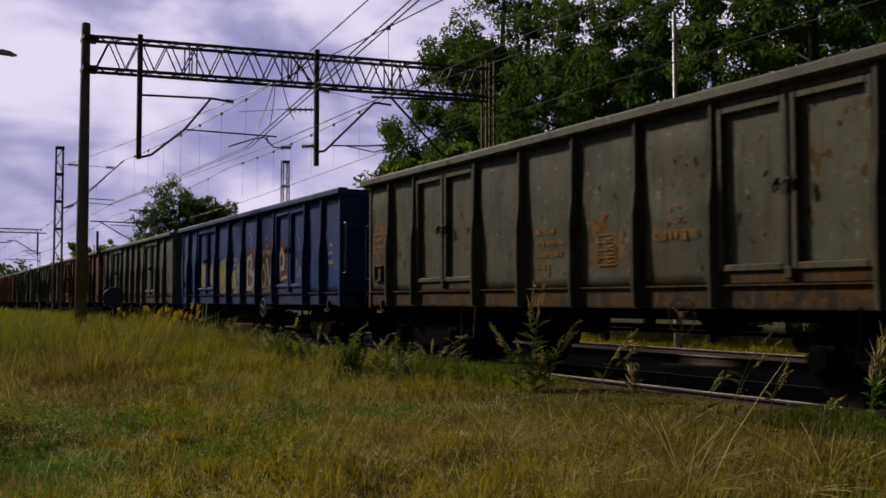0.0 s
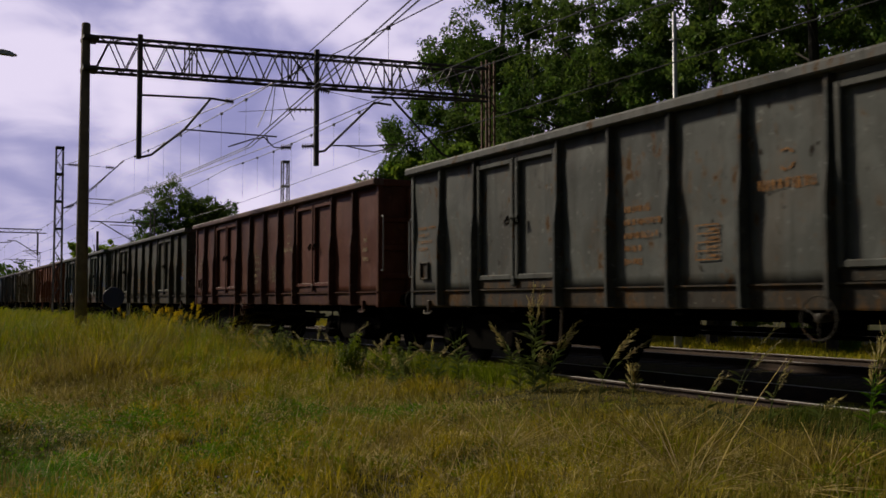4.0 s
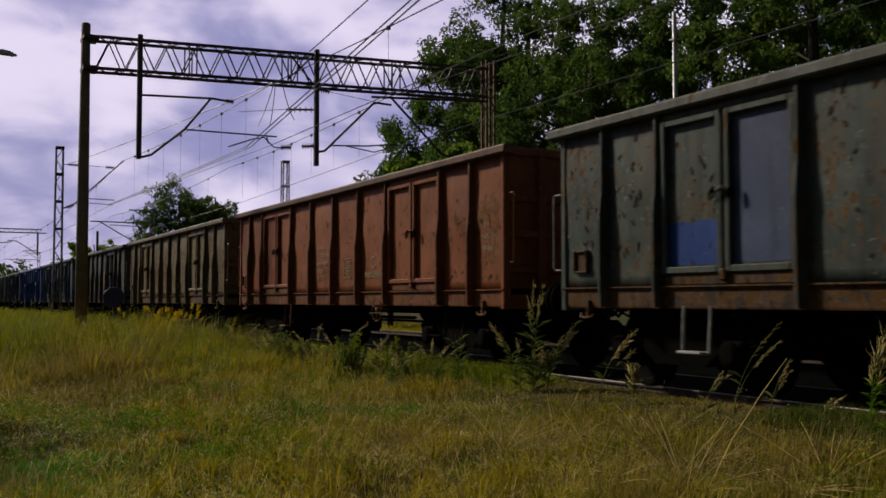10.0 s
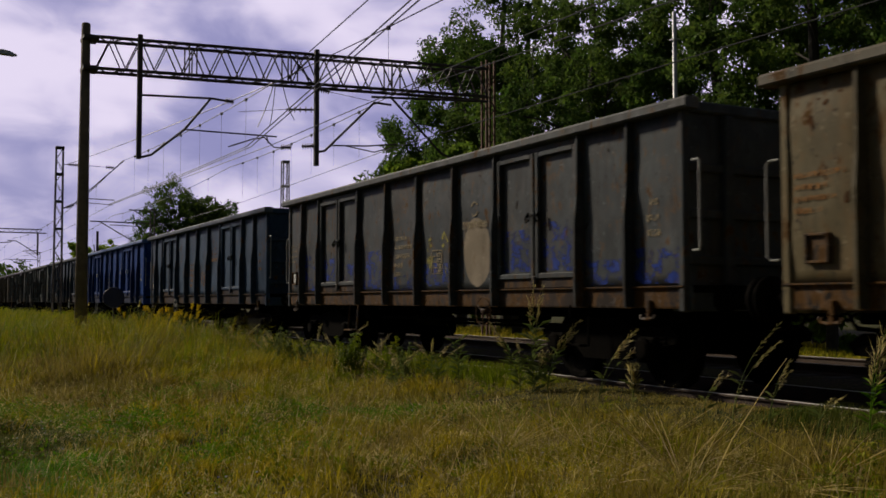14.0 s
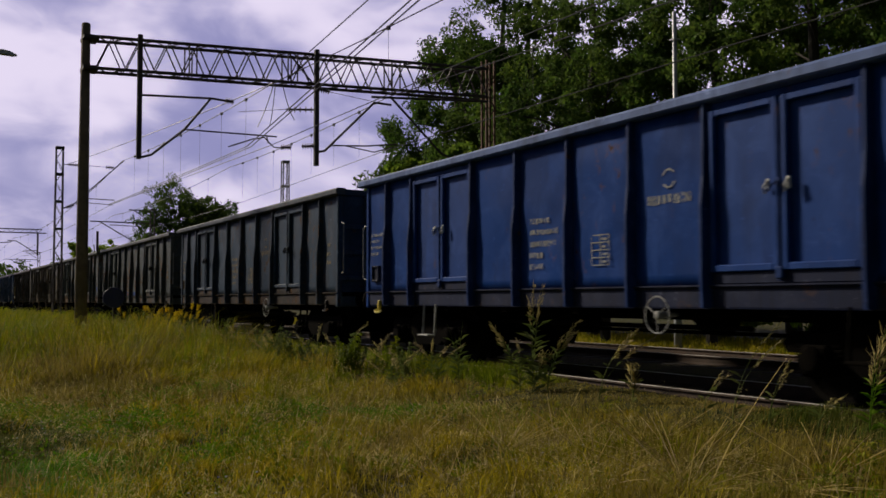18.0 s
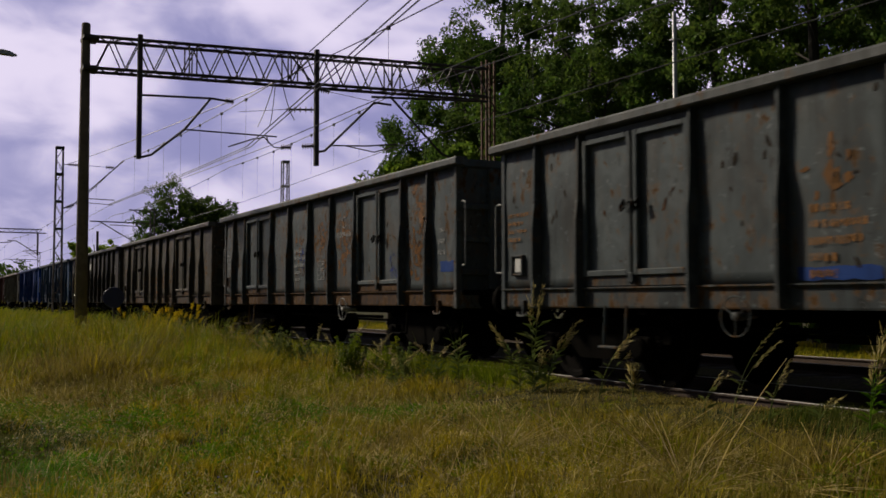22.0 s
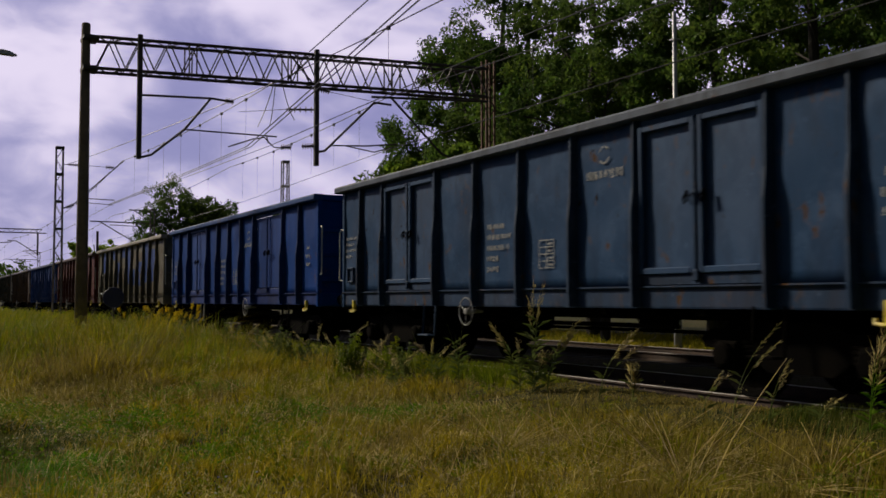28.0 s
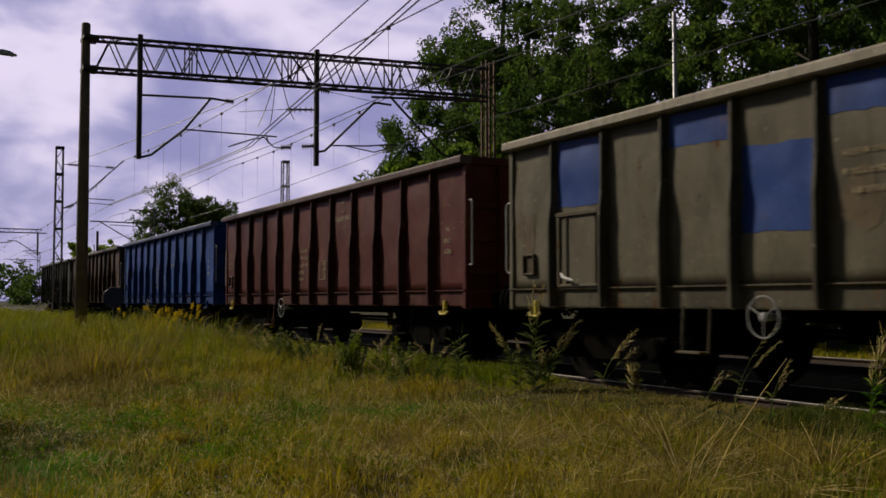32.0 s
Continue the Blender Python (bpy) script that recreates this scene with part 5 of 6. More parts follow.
make_mast(7.0, 45.6, 7.65, 0)
make_mast(7.0, 75.4, 7.75, -1)
make_mast(7.0, 150.0, 7.75, -1)
make_mast(-3.0, 190.0, 7.75, 1)


def make_far_portal():
    g = holder("catenary_portal", "distant steel lattice portal over the tracks", "catenary portal")
    y, x0, x1, zb, zt = 107.0, -7.0, 2.8, 7.75, 8.1
    part("mast", Geo().lathe((-7.2, y, -0.5), (0, 0, 1), [(0, 0.17), (9, 0.13)], 8), CONCRETE_MAST, g)
    for z in (zb, zt):
        for d in (0, 0.5):
            part("chord", bar((x0 - 0.2, y + d, z), (x1 - (0.0 if z == zt else -0.4), y + d, z), 0.045, 5), STEEL_MAST, g)
    for i in range(24):
        a, b = x0 + (x1 - x0) * i / 24, x0 + (x1 - x0) * (i + 1) / 24
        part("web_brace", bar((a, y, zb if i % 2 else zt), (b, y, zt if i % 2 else zb), 0.025, 4), STEEL_MAST, g)
    part("drop_post", Geo().box(2.3, 2.46, y - 0.08, y + 0.08, 5.5, 7.8), STEEL_MAST, g)
    for a, b in (((2.3, 5.7), (0.4, 6.9)), ((0.4, 6.9), (-0.4, 6.95)), ((2.3, 6.0), (1.0, 5.9)), ((-2.6, 5.6), (-1.0, 6.7)), ((-1.0, 6.7), (0.0, 6.8))):
        part("bracket_tube", bar((a[0], y, a[1]), (b[0], y, b[1]), 0.045, 5), STEEL_MAST, g)
    part("mast", Geo().lathe((9.0, y + 6, -0.5), (0, 0, 1), [(0, 0.17), (9, 0.13)], 8), STEEL_MAST, g)
    return g


make_far_portal()


def wire_path(a, b, sag, n=10):
    a, b = Vector(a), Vector(b)
    return [tuple(a.lerp(b, i / n) - Vector((0, 0, 4 * sag * (i / n) * (1 - i / n)))) for i in range(n + 1)]


def make_wires():
    """Messenger and contact wires of both tracks, with droppers; each run is one thing."""
    def run(label, spans, r=0.012, drop_to=None):
        w = holder("overhead_wire", label, "overhead wire", "wires above the tracks")
        for a, b, sag in spans:
            part("wire", Geo().tube(wire_path(a, b, sag), r, 5), WIRE, w)
            if drop_to is not None:
                path = wire_path(a, b, sag, 8)
                for p in path[1:-1]:
                    z = drop_to
                    part("dropper", bar(p, (p[0], p[1], z), 0.0045, 4), WIRE, w)
                    part("clamp", Geo().box(p[0] - 0.03, p[0] + 0.03, p[1] - 0.05, p[1] + 0.05, p[2] - 0.06, p[2] + 0.03), WIRE, w)
        return w

    mess = "dark messenger wire slung along the track"
    cont = "dark copper contact wire above the track"
    run(mess, [((0.38, 27.3, 7.22), (-0.35, 46.6, 7.3), 0.15), ((-0.35, 46.6, 7.3), (0.2, 107, 7.2), 0.8), ((0.2, 107, 7.2), (-0.2, 190, 7.2), 0.9), ((0.38, 27.3, 7.22), (0.3, -35, 7.3), 0.7)], 0.0145, 5.5)
    run(cont, [((0.3, 27.35, 5.42), (-0.65, 46.6, 5.4), 0.02), ((-0.65, 46.6, 5.4), (0.2, 107, 5.45), 0.05), ((0.2, 107, 5.45), (-0.2, 190, 5.45), 0.05), ((0.3, 27.35, 5.42), (0.2, -35, 5.45), 0.02)], 0.0115)
    run(mess, [((3.75, 26.85, 7.05), (4.3, 45.6, 7.2), 0.15), ((4.3, 45.6, 7.2), (4.2, 75.4, 7.2), 0.3), ((4.2, 75.4, 7.2), (4.3, 150, 7.2), 0.8), ((3.75, 26.85, 7.05), (4.3, -35, 7.2), 0.7)], 0.0145, 5.55)
    run(cont, [((3.8, 26.85, 5.5), (4.5, 45.6, 5.45), 0.02), ((4.5, 45.6, 5.45), (4.1, 75.4, 5.45), 0.02), ((4.1, 75.4, 5.45), (4.3, 150, 5.45), 0.05), ((3.8, 26.85, 5.5), (4.4, -35, 5.45), 0.02)], 0.0115)
    run("dark tension wire rising to its anchor", [((1.40, 27.17, 8.21), (0.3, 20.44, 7.77), 0.0), ((0.3, 20.44, 7.77), (-1.35, 10.3, 7.11), 0.0)], 0.016)
    for k in (0.0, 0.12):
        run("dark pair of contact wires rising to their anchor", [((-0.35 + k, 27.45, 5.36), (-2.1 + k, 12.6, 5.62), 0.0), ((-2.1 + k, 12.6, 5.62), (-4.2 + k, -5.0, 5.9), 0.0), ((-0.35 + k, 27.45, 5.36), (-0.9 + k, 46.6, 5.32), 0.03)], 0.014)
    run("thin anchored wire between portal and mast", [((0.38, 27.32, 7.22), (-2.7, 46.6, 7.0), 0.08)], 0.015)
    run("looped connecting cable hung from the portal", [((0.38, 27.3, 7.22), (-0.1, 27.3, 5.9), 0.1), ((0.42, 27.3, 7.22), (0.25, 27.3, 5.95), 0.2), ((0.62, 27.3, 7.25), (1.0, 27.3, 6.2), 0.15)], 0.013)


make_wires()


# ---------------------------------------------------------------- lineside
def make_lamp_post(x, y, h):
    m = holder("lamp_post", "slim pale galvanised lamp post beside the line", "lamp post", at=(x, y, 0))
    part("post", Geo().lathe((0, 0, -0.4), (0, 0, 1), [(0, 0.1), (1.2, 0.1), (1.25, 0.075), (h + 0.4, 0.055), (h + 0.42, 0.03)], 12), GREY_POST, m, smooth=True)
    part("collar", Geo().box(-0.1, 0.1, -0.1, 0.1, h - 0.75, h - 0.72), GREY_POST, m)


make_lamp_post(9.0, 20.26, 8.62)


def make_street_lamp():
    m = holder("street_lamp", "street lamp with a flat grey lantern on a curved arm", "street lamp", at=(-7.6, 36.5, 0))
    part("post", Geo().lathe((0, 0, -0.4), (0, 0, 1), [(0, 0.12), (9.2, 0.07), (9.25, 0.03)], 12), GREY_POST, m, smooth=True)
    part("arm", Geo().tube([(0, 0, 8.7), (0.2, -0.06, 9.1), (0.7, -0.2, 9.24), (1.25, -0.35, 9.26)], 0.035, 8), GREY_POST, m)
    part("lantern", Geo().slab([(1.2, 9.2), (1.2, 9.3), (1.45, 9.34), (1.7, 9.3), (1.92, 9.2), (1.8, 9.17)], -0.62, -0.36, axis=1), GREY_POST, m, "flat grey lantern housing")


make_street_lamp()


def make_board():
    m = holder("lineside_board", "round dark blue board on a short post beside the track", "signal", at=(-2.3, 36.8, 0))
    part("post", Geo().tube([(0, 0, -0.4), (0, 0, 0.9)], 0.035, 8), STEEL_MAST, m)
    part("disc", Geo().lathe((0, 0, 1.13), (-0.3, -1, 0), [(0, 0.36), (0.02, 0.37), (0.05, 0.36)], 24), SIGN_BLUE, m, "dark blue round face")


make_board()


# ---------------------------------------------------------------- trees
def leaf_cloud(rng, centres, radii, per, size, squash=0.8):
    """Small pointed leaves about many twig ends: arrays of points and triangles."""
    C = np.repeat(np.asarray(centres), per, axis=0)
    R = np.repeat(np.asarray(radii), per)[:, None]
    n = len(C)
    off = rng.normal(size=(n, 3))
    off /= np.linalg.norm(off, axis=1)[:, None]
    off *= rng.random((n, 1)) ** 0.45
    off[:, 2] *= squash
    P = C + off * R
    a = rng.normal(size=(n, 3))
    a[:, 2] -= 0.35
    a /= np.linalg.norm(a, axis=1)[:, None]
    b = np.cross(a, rng.normal(size=(n, 3)))
    b /= np.linalg.norm(b, axis=1)[:, None]
    L = size * (0.6 + 0.8 * rng.random((n, 1)))
    W = L * 0.42
    V = np.stack([P - a * L, P + b * W, P + a * L, P - b * W], axis=1).reshape(-1, 3)
    i = (np.arange(n) * 4)[:, None]
    T = np.concatenate([i + np.array([[0, 1, 2]]), i + np.array([[0, 2, 3]])])
    return V, T


def make_tree(name, x, y, h, spread, seed, label, category="tree", lobes=13, per=165, twigs=13, leaf=0.095, low=0.3, mat=None, group="trees behind the line", lean=0.0):
    """A broad-leaved tree: bent trunk, limbs to uneven lobes, twigs with clusters of leaves."""
    rng = np.random.default_rng(seed)
    rnd = random.Random(seed)
    t = holder(name, label, category, group, at=(x, y, -0.36))
    g = Geo()
    r0 = 0.016 * h + 0.05
    trunk = [Vector((lean * k / 6 * h * 0.15 + rnd.uniform(-0.12, 0.12) * k / 3, rnd.uniform(-0.12, 0.12) * k / 3, h * 0.86 * k / 6)) for k in range(7)]
    g.tube(trunk, r0, 9, r0 * 0.25)
    centres, radii = [], []
    for i in range(lobes):
        f = low + (0.97 - low) * (i + 0.5) / lobes
        a = i * 2.4 + rnd.uniform(-0.5, 0.5)
        reach = spread * (0.35 + 0.65 * math.sin(math.pi * min(1.0, (f - low * 0.6) / (1.06 - low * 0.6)) ** 0.8)) * rnd.uniform(0.6, 1.05)
        base = trunk[0].lerp(trunk[-1], max(0.12, f - 0.16))
        mid = base + Vector((math.cos(a) * reach * 0.5, math.sin(a) * reach * 0.5, h * 0.05))
        tip = base + Vector((math.cos(a) * reach, math.sin(a) * reach, h * rnd.uniform(0.06, 0.17)))
        g.tube([base, mid, tip], r0 * 0.36 * (1.15 - f), 6, 0.018)
        for _ in range(twigs):
            d = Vector((rnd.gauss(0, 1), rnd.gauss(0, 1), rnd.gauss(0, 0.75)))
            d = d.normalized() * rnd.uniform(0.35, 1.0) * spread * 0.36
            q = mid.lerp(tip, rnd.uniform(0.35, 1.05)) + d
            if rnd.random() < 0.6:
                g.tube([mid.lerp(tip, 0.75), q], 0.016, 4, 0.006, caps=False)
            centres.append(tuple(q))
            radii.append(rnd.uniform(0.35, 0.75) * spread * 0.2)
    part("trunk", g, BARK, t, "dark bark trunk and limbs")
    V, T = leaf_cloud(rng, centres, radii, per, leaf)
    crown = part("crown", triangles("crown", V, T), mat or LEAF, t, "loose dark green foliage")
    tagged(crown, kind="stuff")
    return t


TREES = [
    (14.0, 41.0, 16.6, 4.8, LEAF), (15.0, 38.5, 17.5, 4.6, LEAF), (14.5, 36.0, 16.5, 4.8, LEAF), (13.5, 30.0, 15.5, 4.6, LEAF), (15.0, 25.0, 16.5, 4.8, LEAF), (14.0, 20.0, 15.0, 4.6, LEAF),
    (16.0, 15.5, 16.0, 4.8, LEAF), (20.0, 45.0, 15.5, 4.6, LEAF), (21.0, 36.0, 17.0, 5.2, LEAF), (21.5, 28.0, 18.0, 5.2, LEAF), (22.0, 21.0, 17.0, 5.0, LEAF),
    (24.0, 14.0, 16.0, 5.0, LEAF),
]
for _k, (_x, _y, _h, _s, _m) in enumerate(TREES):
    make_tree("tree", _x, _y, _h, _s, 100 + _k, "tall locust tree with loose dark green foliage behind the tracks", mat=_m, lobes=16)
for _k, (_x, _y, _h, _s) in enumerate([(11.0, 37.0, 8.5, 3.0), (10.8, 31.0, 9.0, 3.0), (11.0, 26.0, 8.0, 2.8), (11.3, 21.5, 7.5, 2.8), (11.5, 17.5, 7.0, 2.8), (12.0, 44.5, 8.5, 2.8)]):
    make_tree("young_tree", _x, _y, _h, _s, 200 + _k, "young tree with fresh yellow-green leaves beside the tracks", lobes=10, low=0.2, leaf=0.13, mat=LEAF_LIGHT)
make_tree("tree", 13.0, 57.0, 8.2, 3.2, 300, "low leafy tree showing above the wagons", lobes=11, low=0.3)
make_tree("tree", 13.0, 92.0, 13.5, 4.6, 301, "round leafy tree standing alone beyond the wagons", lobes=30, low=0.3, leaf=0.12, twigs=20, per=60)
make_tree("tree", 15.2, 89.0, 12.4, 3.6, 302, "round leafy tree standing alone beyond the wagons", lobes=26, low=0.3, leaf=0.12, twigs=20, per=60)
make_tree("tree", 12.0, 135.0, 10.0, 4.0, 303, "distant leafy tree beside the line", lobes=10, leaf=0.24, per=60, mat=LEAF_LIGHT)
make_tree("tree", 15.0, 150.0, 11.0, 4.5, 304, "distant leafy tree beside the line", lobes=10, leaf=0.24, per=60, mat=LEAF_LIGHT)


def far_woods():
    """The wooded horizon."""
    rng = np.random.default_rng(5)
    cs, rs = [], []
    for k in range(520):
        a = radians(rng.uniform(-60, 88))
        d = rng.uniform(330, 380)
        h = rng.uniform(7, 15)
        for z in np.arange(1.5, h, 2.6):
            cs.append((d * math.sin(a) + rng.normal() * 2, d * math.cos(a) + rng.normal() * 2, z))
            rs.append(rng.uniform(2.2, 3.6))
    V, T = leaf_cloud(rng, cs, rs, 60, 0.8, 0.9)
    return tagged(thing("far_woods", triangles("far_woods", V, T), LEAF, "dark belt of distant woods on the horizon", "woods"), kind="stuff")


far_woods()


# ---------------------------------------------------------------- grass and weeds
def field_points(rng, n, x0, x1, y0, y1, keep):
    x, y = rng.uniform(x0, x1, n), y0 + (y1 - y0) * rng.random(n) ** 1.5
    k = rng.random(n) < keep(x, y)
    return x[k], y[k]


def ground_many(x, y):
    return np.array([ground_z(a, b) for a, b in zip(x, y)])


def patch_noise(x, y, s, seed=0.0):
    return np.array([noise.noise(Vector((a * s, b * s, seed))) for a, b in zip(x, y)])


def blades(name, x, y, h, width, bend, seed, mat, label, category="grass"):
    """Bent blades of grass: three triangles each."""
    rng = np.random.default_rng(seed)
    n = len(x)
    z = ground_many(x, y) - 0.02
    a = rng.normal(size=n) * 0.9 + 7.0 * patch_noise(x, y, 0.55, 20.0)
    lean = bend * rng.random(n) * h
    dx, dy = np.cos(a) * lean + 0.1 * h, np.sin(a) * lean
    c = rng.random(n) * 2 * np.pi
    wx, wy = np.cos(c) * width, np.sin(c) * width
    B = np.stack([x, y, z], 1)
    W = np.stack([wx, wy, np.zeros(n)], 1)
    M = B + np.stack([dx * 0.35, dy * 0.35, h * 0.6], 1)
    E = B + np.stack([dx, dy, h * max(0.3, 1 - 0.3 * bend)], 1)
    V = np.stack([B - W, B + W, M - W * 0.75, M + W * 0.75, E], 1).reshape(-1, 3)
    i = (np.arange(n) * 5)[:, None]
    T = np.concatenate([i + np.array([[0, 1, 3]]), i + np.array([[0, 3, 2]]), i + np.array([[2, 3, 4]])])
    return tagged(thing(name, triangles(name, V, T), mat, label, category), kind="stuff")


def tussocks(name, cx, cy, size, count, seed, mat, label, upright=0.5, width=0.0016, category="grass"):
    """Tufts of grass: blades that fan out from many roots; size is each tuft's height."""
    rng = np.random.default_rng(seed)
    n = len(cx) * count
    X, Y, S = np.repeat(cx, count), np.repeat(cy, count), np.repeat(size, count)
    a = rng.random(n) * 2 * np.pi
    r = rng.random(n) ** 0.7
    h = S * (0.55 + 0.55 * rng.random(n))
    out = S * (0.12 + (1.15 - upright) * r)
    sway = np.repeat(rng.normal(size=(len(cx), 2)) * 0.22, count, axis=0) * S[:, None]
    bx, by = X + np.cos(a) * r * S * 0.3, Y + np.sin(a) * r * S * 0.3
    z = np.repeat(ground_many(cx, cy), count) - 0.03
    dx, dy = np.cos(a) * out + sway[:, 0] + 0.1 * S, np.sin(a) * out + sway[:, 1]
    c = rng.random(n) * 2 * np.pi
    wd = (width + 0.00022 * np.hypot(X + 8.6, Y)) * (0.7 + 0.6 * rng.random(n))
    W = np.stack([np.cos(c) * wd, np.sin(c) * wd, np.zeros(n)], 1)
    B = np.stack([bx, by, z], 1)
    M = B + np.stack([dx * 0.4, dy * 0.4, h * 0.68], 1)
    E = B + np.stack([dx, dy, h * (1.0 - 0.35 * r * (1.1 - upright))], 1)
    V = np.stack([B - W, B + W, M - W * 0.8, M + W * 0.8, E], 1).reshape(-1, 3)
    i = (np.arange(n) * 5)[:, None]
    T = np.concatenate([i + np.array([[0, 1, 3]]), i + np.array([[0, 3, 2]]), i + np.array([[2, 3, 4]])])
    return tagged(thing(name, triangles(name, V, T), mat, label, category), kind="stuff")


def rank(x, y):
    """How rank the growth is: 0 on the trodden foreground, 1 along the bank and round the mast."""
    bank = np.exp(-((x + 3.0) ** 2) / 1.9) * np.clip((y - 11) / 10.0, 0, 1)
    back = np.clip((y - 12.5 - 0.9 * np.clip(-x - 5.0, 0, 3)) / 8.0, 0, 1) * np.clip((-1.9 - x) / 1.2, 0, 1) * 0.95
    return np.clip(np.maximum(bank, back), 0, 1)


def make_meadow():
    rng = np.random.default_rng(11)
    verge = lambda x, y: np.clip((-0.95 - x) * 2.5, 0, 1)
    every = lambda x, y: np.ones(len(x))
    # short undergrowth
    x, y = field_points(rng, 190000, -13, -0.95, 3.5, 48, verge)
    d = np.hypot(x + 8.6, y)
    f = 0.6 * patch_noise(x, y, 0.5) + 0.8 * patch_noise(x, y, 1.6, 5.0)
    near_rail = np.clip((-1.0 - x) / 1.8, 0.28, 1.0)
    h = near_rail * (0.05 + 0.09 * rng.random(len(x))) * np.clip(1 + 1.1 * f, 0.35, 2.0)
    blades("meadow_grass", x, y, h, 0.0018 + 0.00025 * d, 1.9, 1, GRASS, "dry olive and straw coloured meadow grass")
    # tufts over the whole meadow
    x, y = field_points(rng, 13000, -13, -1.9, 4.5, 36, every)
    f = 0.7 * patch_noise(x, y, 0.45, 17.0) + 0.6 * patch_noise(x, y, 1.5, 23.0)
    k = f > -0.25 + 0.25 * (rng.random(len(x)) - 0.5)
    x, y, f = x[k], y[k], f[k]
    size = (0.1 + 0.14 * rng.random(len(x)) ** 1.5) * np.clip(1 + 1.5 * f, 0.45, 2.1) * (1 + 1.6 * rank(x, y)) * np.clip((-1.2 - x) / 1.2, 0.5, 1.0)
    dry = patch_noise(x, y, 0.4, 51.0) + 0.35 * (rng.random(len(x)) - 0.5) > 0.12
    tussocks("grass_tussocks", x[~dry], y[~dry], size[~dry], 20, 61, GRASS, "olive tufts of meadow grass", 0.45)
    tussocks("dry_tussocks", x[dry], y[dry], size[dry] * 1.1, 20, 62, GRASS_DRY, "brown withered tufts of meadow grass", 0.4)
    # standing stems with brown seed heads, thick in the foreground by the rail and on the far side of the meadow
    x, y = np.concatenate([rng.uniform(-5.0, -2.0, 5200), rng.uniform(-12, -3.0, 5000)]), np.concatenate([rng.uniform(4.6, 9.5, 5200), rng.uniform(11.0, 34.0, 5000)])
    f = patch_noise(x, y, 0.8, 71.0)
    k = f > -0.2 + 0.5 * (rng.random(len(x)) - 0.5)
    x, y = x[k], y[k]
    blades("dry_stems", x, y, 0.22 + 0.26 * rng.random(len(x)), 0.0011 + 0.00012 * y, 0.75, 15, GRASS_DRY, "thin standing grass stems with brown heads")
    # fresh green
    x, y = field_points(rng, 70000, -13, -2.2, 3.5, 30, verge)
    f = patch_noise(x, y, 0.55, 7.0)
    for cx, cy, r in ((-7.9, 8.0, 0.8), (-7.2, 8.0, 0.5), (-6.9, 9.2, 0.5), (-3.9, 10.6, 0.7), (-5.0, 9.7, 0.6), (-9.5, 38.0, 5.0)):
        f = np.maximum(f, 0.5 * np.exp(-((x - cx) ** 2 + (y - cy) ** 2) / (r * r)))
    k = (f > 0.14 + 0.2 * (rng.random(len(x)) - 0.5)) & (x < -2.3)
    x, y = x[k], y[k]
    blades("green_grass", x, y, 0.06 + 0.14 * rng.random(len(x)), 0.003 + 0.0002 * y, 1.2, 2, GRASS_GREEN, "fresh green tufts among the dry meadow grass")
    x, y = np.concatenate([rng.normal(-7.95, 0.28, 9000), rng.normal(-7.3, 0.25, 4500)]), np.concatenate([rng.normal(7.95, 0.42, 9000), rng.normal(8.3, 0.25, 4500)])
    blades("lush_grass", x, y, 0.08 + 0.13 * rng.random(len(x)), 0.0035, 1.0, 10, GRASS_LUSH, "lush bright green patch of grass")
    # darker blades stand in for a shadowed patch of the meadow
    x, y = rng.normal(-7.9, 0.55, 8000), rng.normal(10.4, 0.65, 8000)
    blades("shaded_grass", x, y, 0.08 + 0.17 * rng.random(8000), 0.0035, 1.2, 19, GRASS_SHADE, "clump of longer grass, its green darkened to stand for shade")
    # long straws
    x, y = field_points(rng, 24000, -13, -1.1, 4.0, 45, verge)
    f = patch_noise(x, y, 0.45, 3.0)
    k = (f > -0.1 + 0.3 * (rng.random(len(x)) - 0.5)) & ((x < -2.7) | (y > 15) | (rng.random(len(x)) < 0.06)) & (x < -1.5)
    x, y = x[k], y[k]
    blades("dry_stalks", x, y, 0.12 + 0.36 * rng.random(len(x)) ** 1.6, 0.0014 + 0.0001 * y, 1.9, 3, STRAW, "long dry straw stalks")
    x, y = field_points(rng, 52000, -12.5, -2.2, 5.0, 26, every)
    k = 0.6 * patch_noise(x, y, 0.7, 81.0) + 0.6 * patch_noise(x, y, 1.7, 83.0) > 0.14 + 0.2 * (rng.random(len(x)) - 0.5)
    x, y = x[k], y[k]
    blades("matted_straw", x, y, 0.12 + 0.12 * rng.random(len(x)), 0.0019 + 0.00014 * y, 3.2, 16, STRAW, "flattened mats of pale dead grass")
    # rank growth along the bank, round the mast and behind
    x, y = field_points(rng, 190000, -12.5, -1.5, 11, 60, lambda x, y: np.clip(0.75 * rank(x, y), 0, 1) * np.where(x < -6, 0.7, 1.0))
    h = (0.35 + 0.7 * rng.random(len(x))) * (0.12 + 0.95 * rank(x, y) ** 1.3) * np.clip(0.95 + 1.1 * patch_noise(x, y, 1.1, 30.0), 0.4, 1.5) + 0.05
    k = patch_noise(x, y, 0.8, 40.0) + 0.5 * (rng.random(len(x)) - 0.5) > 0.0
    k &= (x > -6.2) | (rng.random(len(x)) < 0.35)
    blades("tall_grass", x[k], y[k], h[k], 0.003 + 0.0001 * y[k], 0.9, 4, GRASS, "tall rank grass along the track bank")
    blades("tall_herbs", x[~k], y[~k], h[~k], 0.0042 + 0.0001 * y[~k], 1.1, 9, GRASS_HERB, "tall olive herbs along the track bank", "herbs")
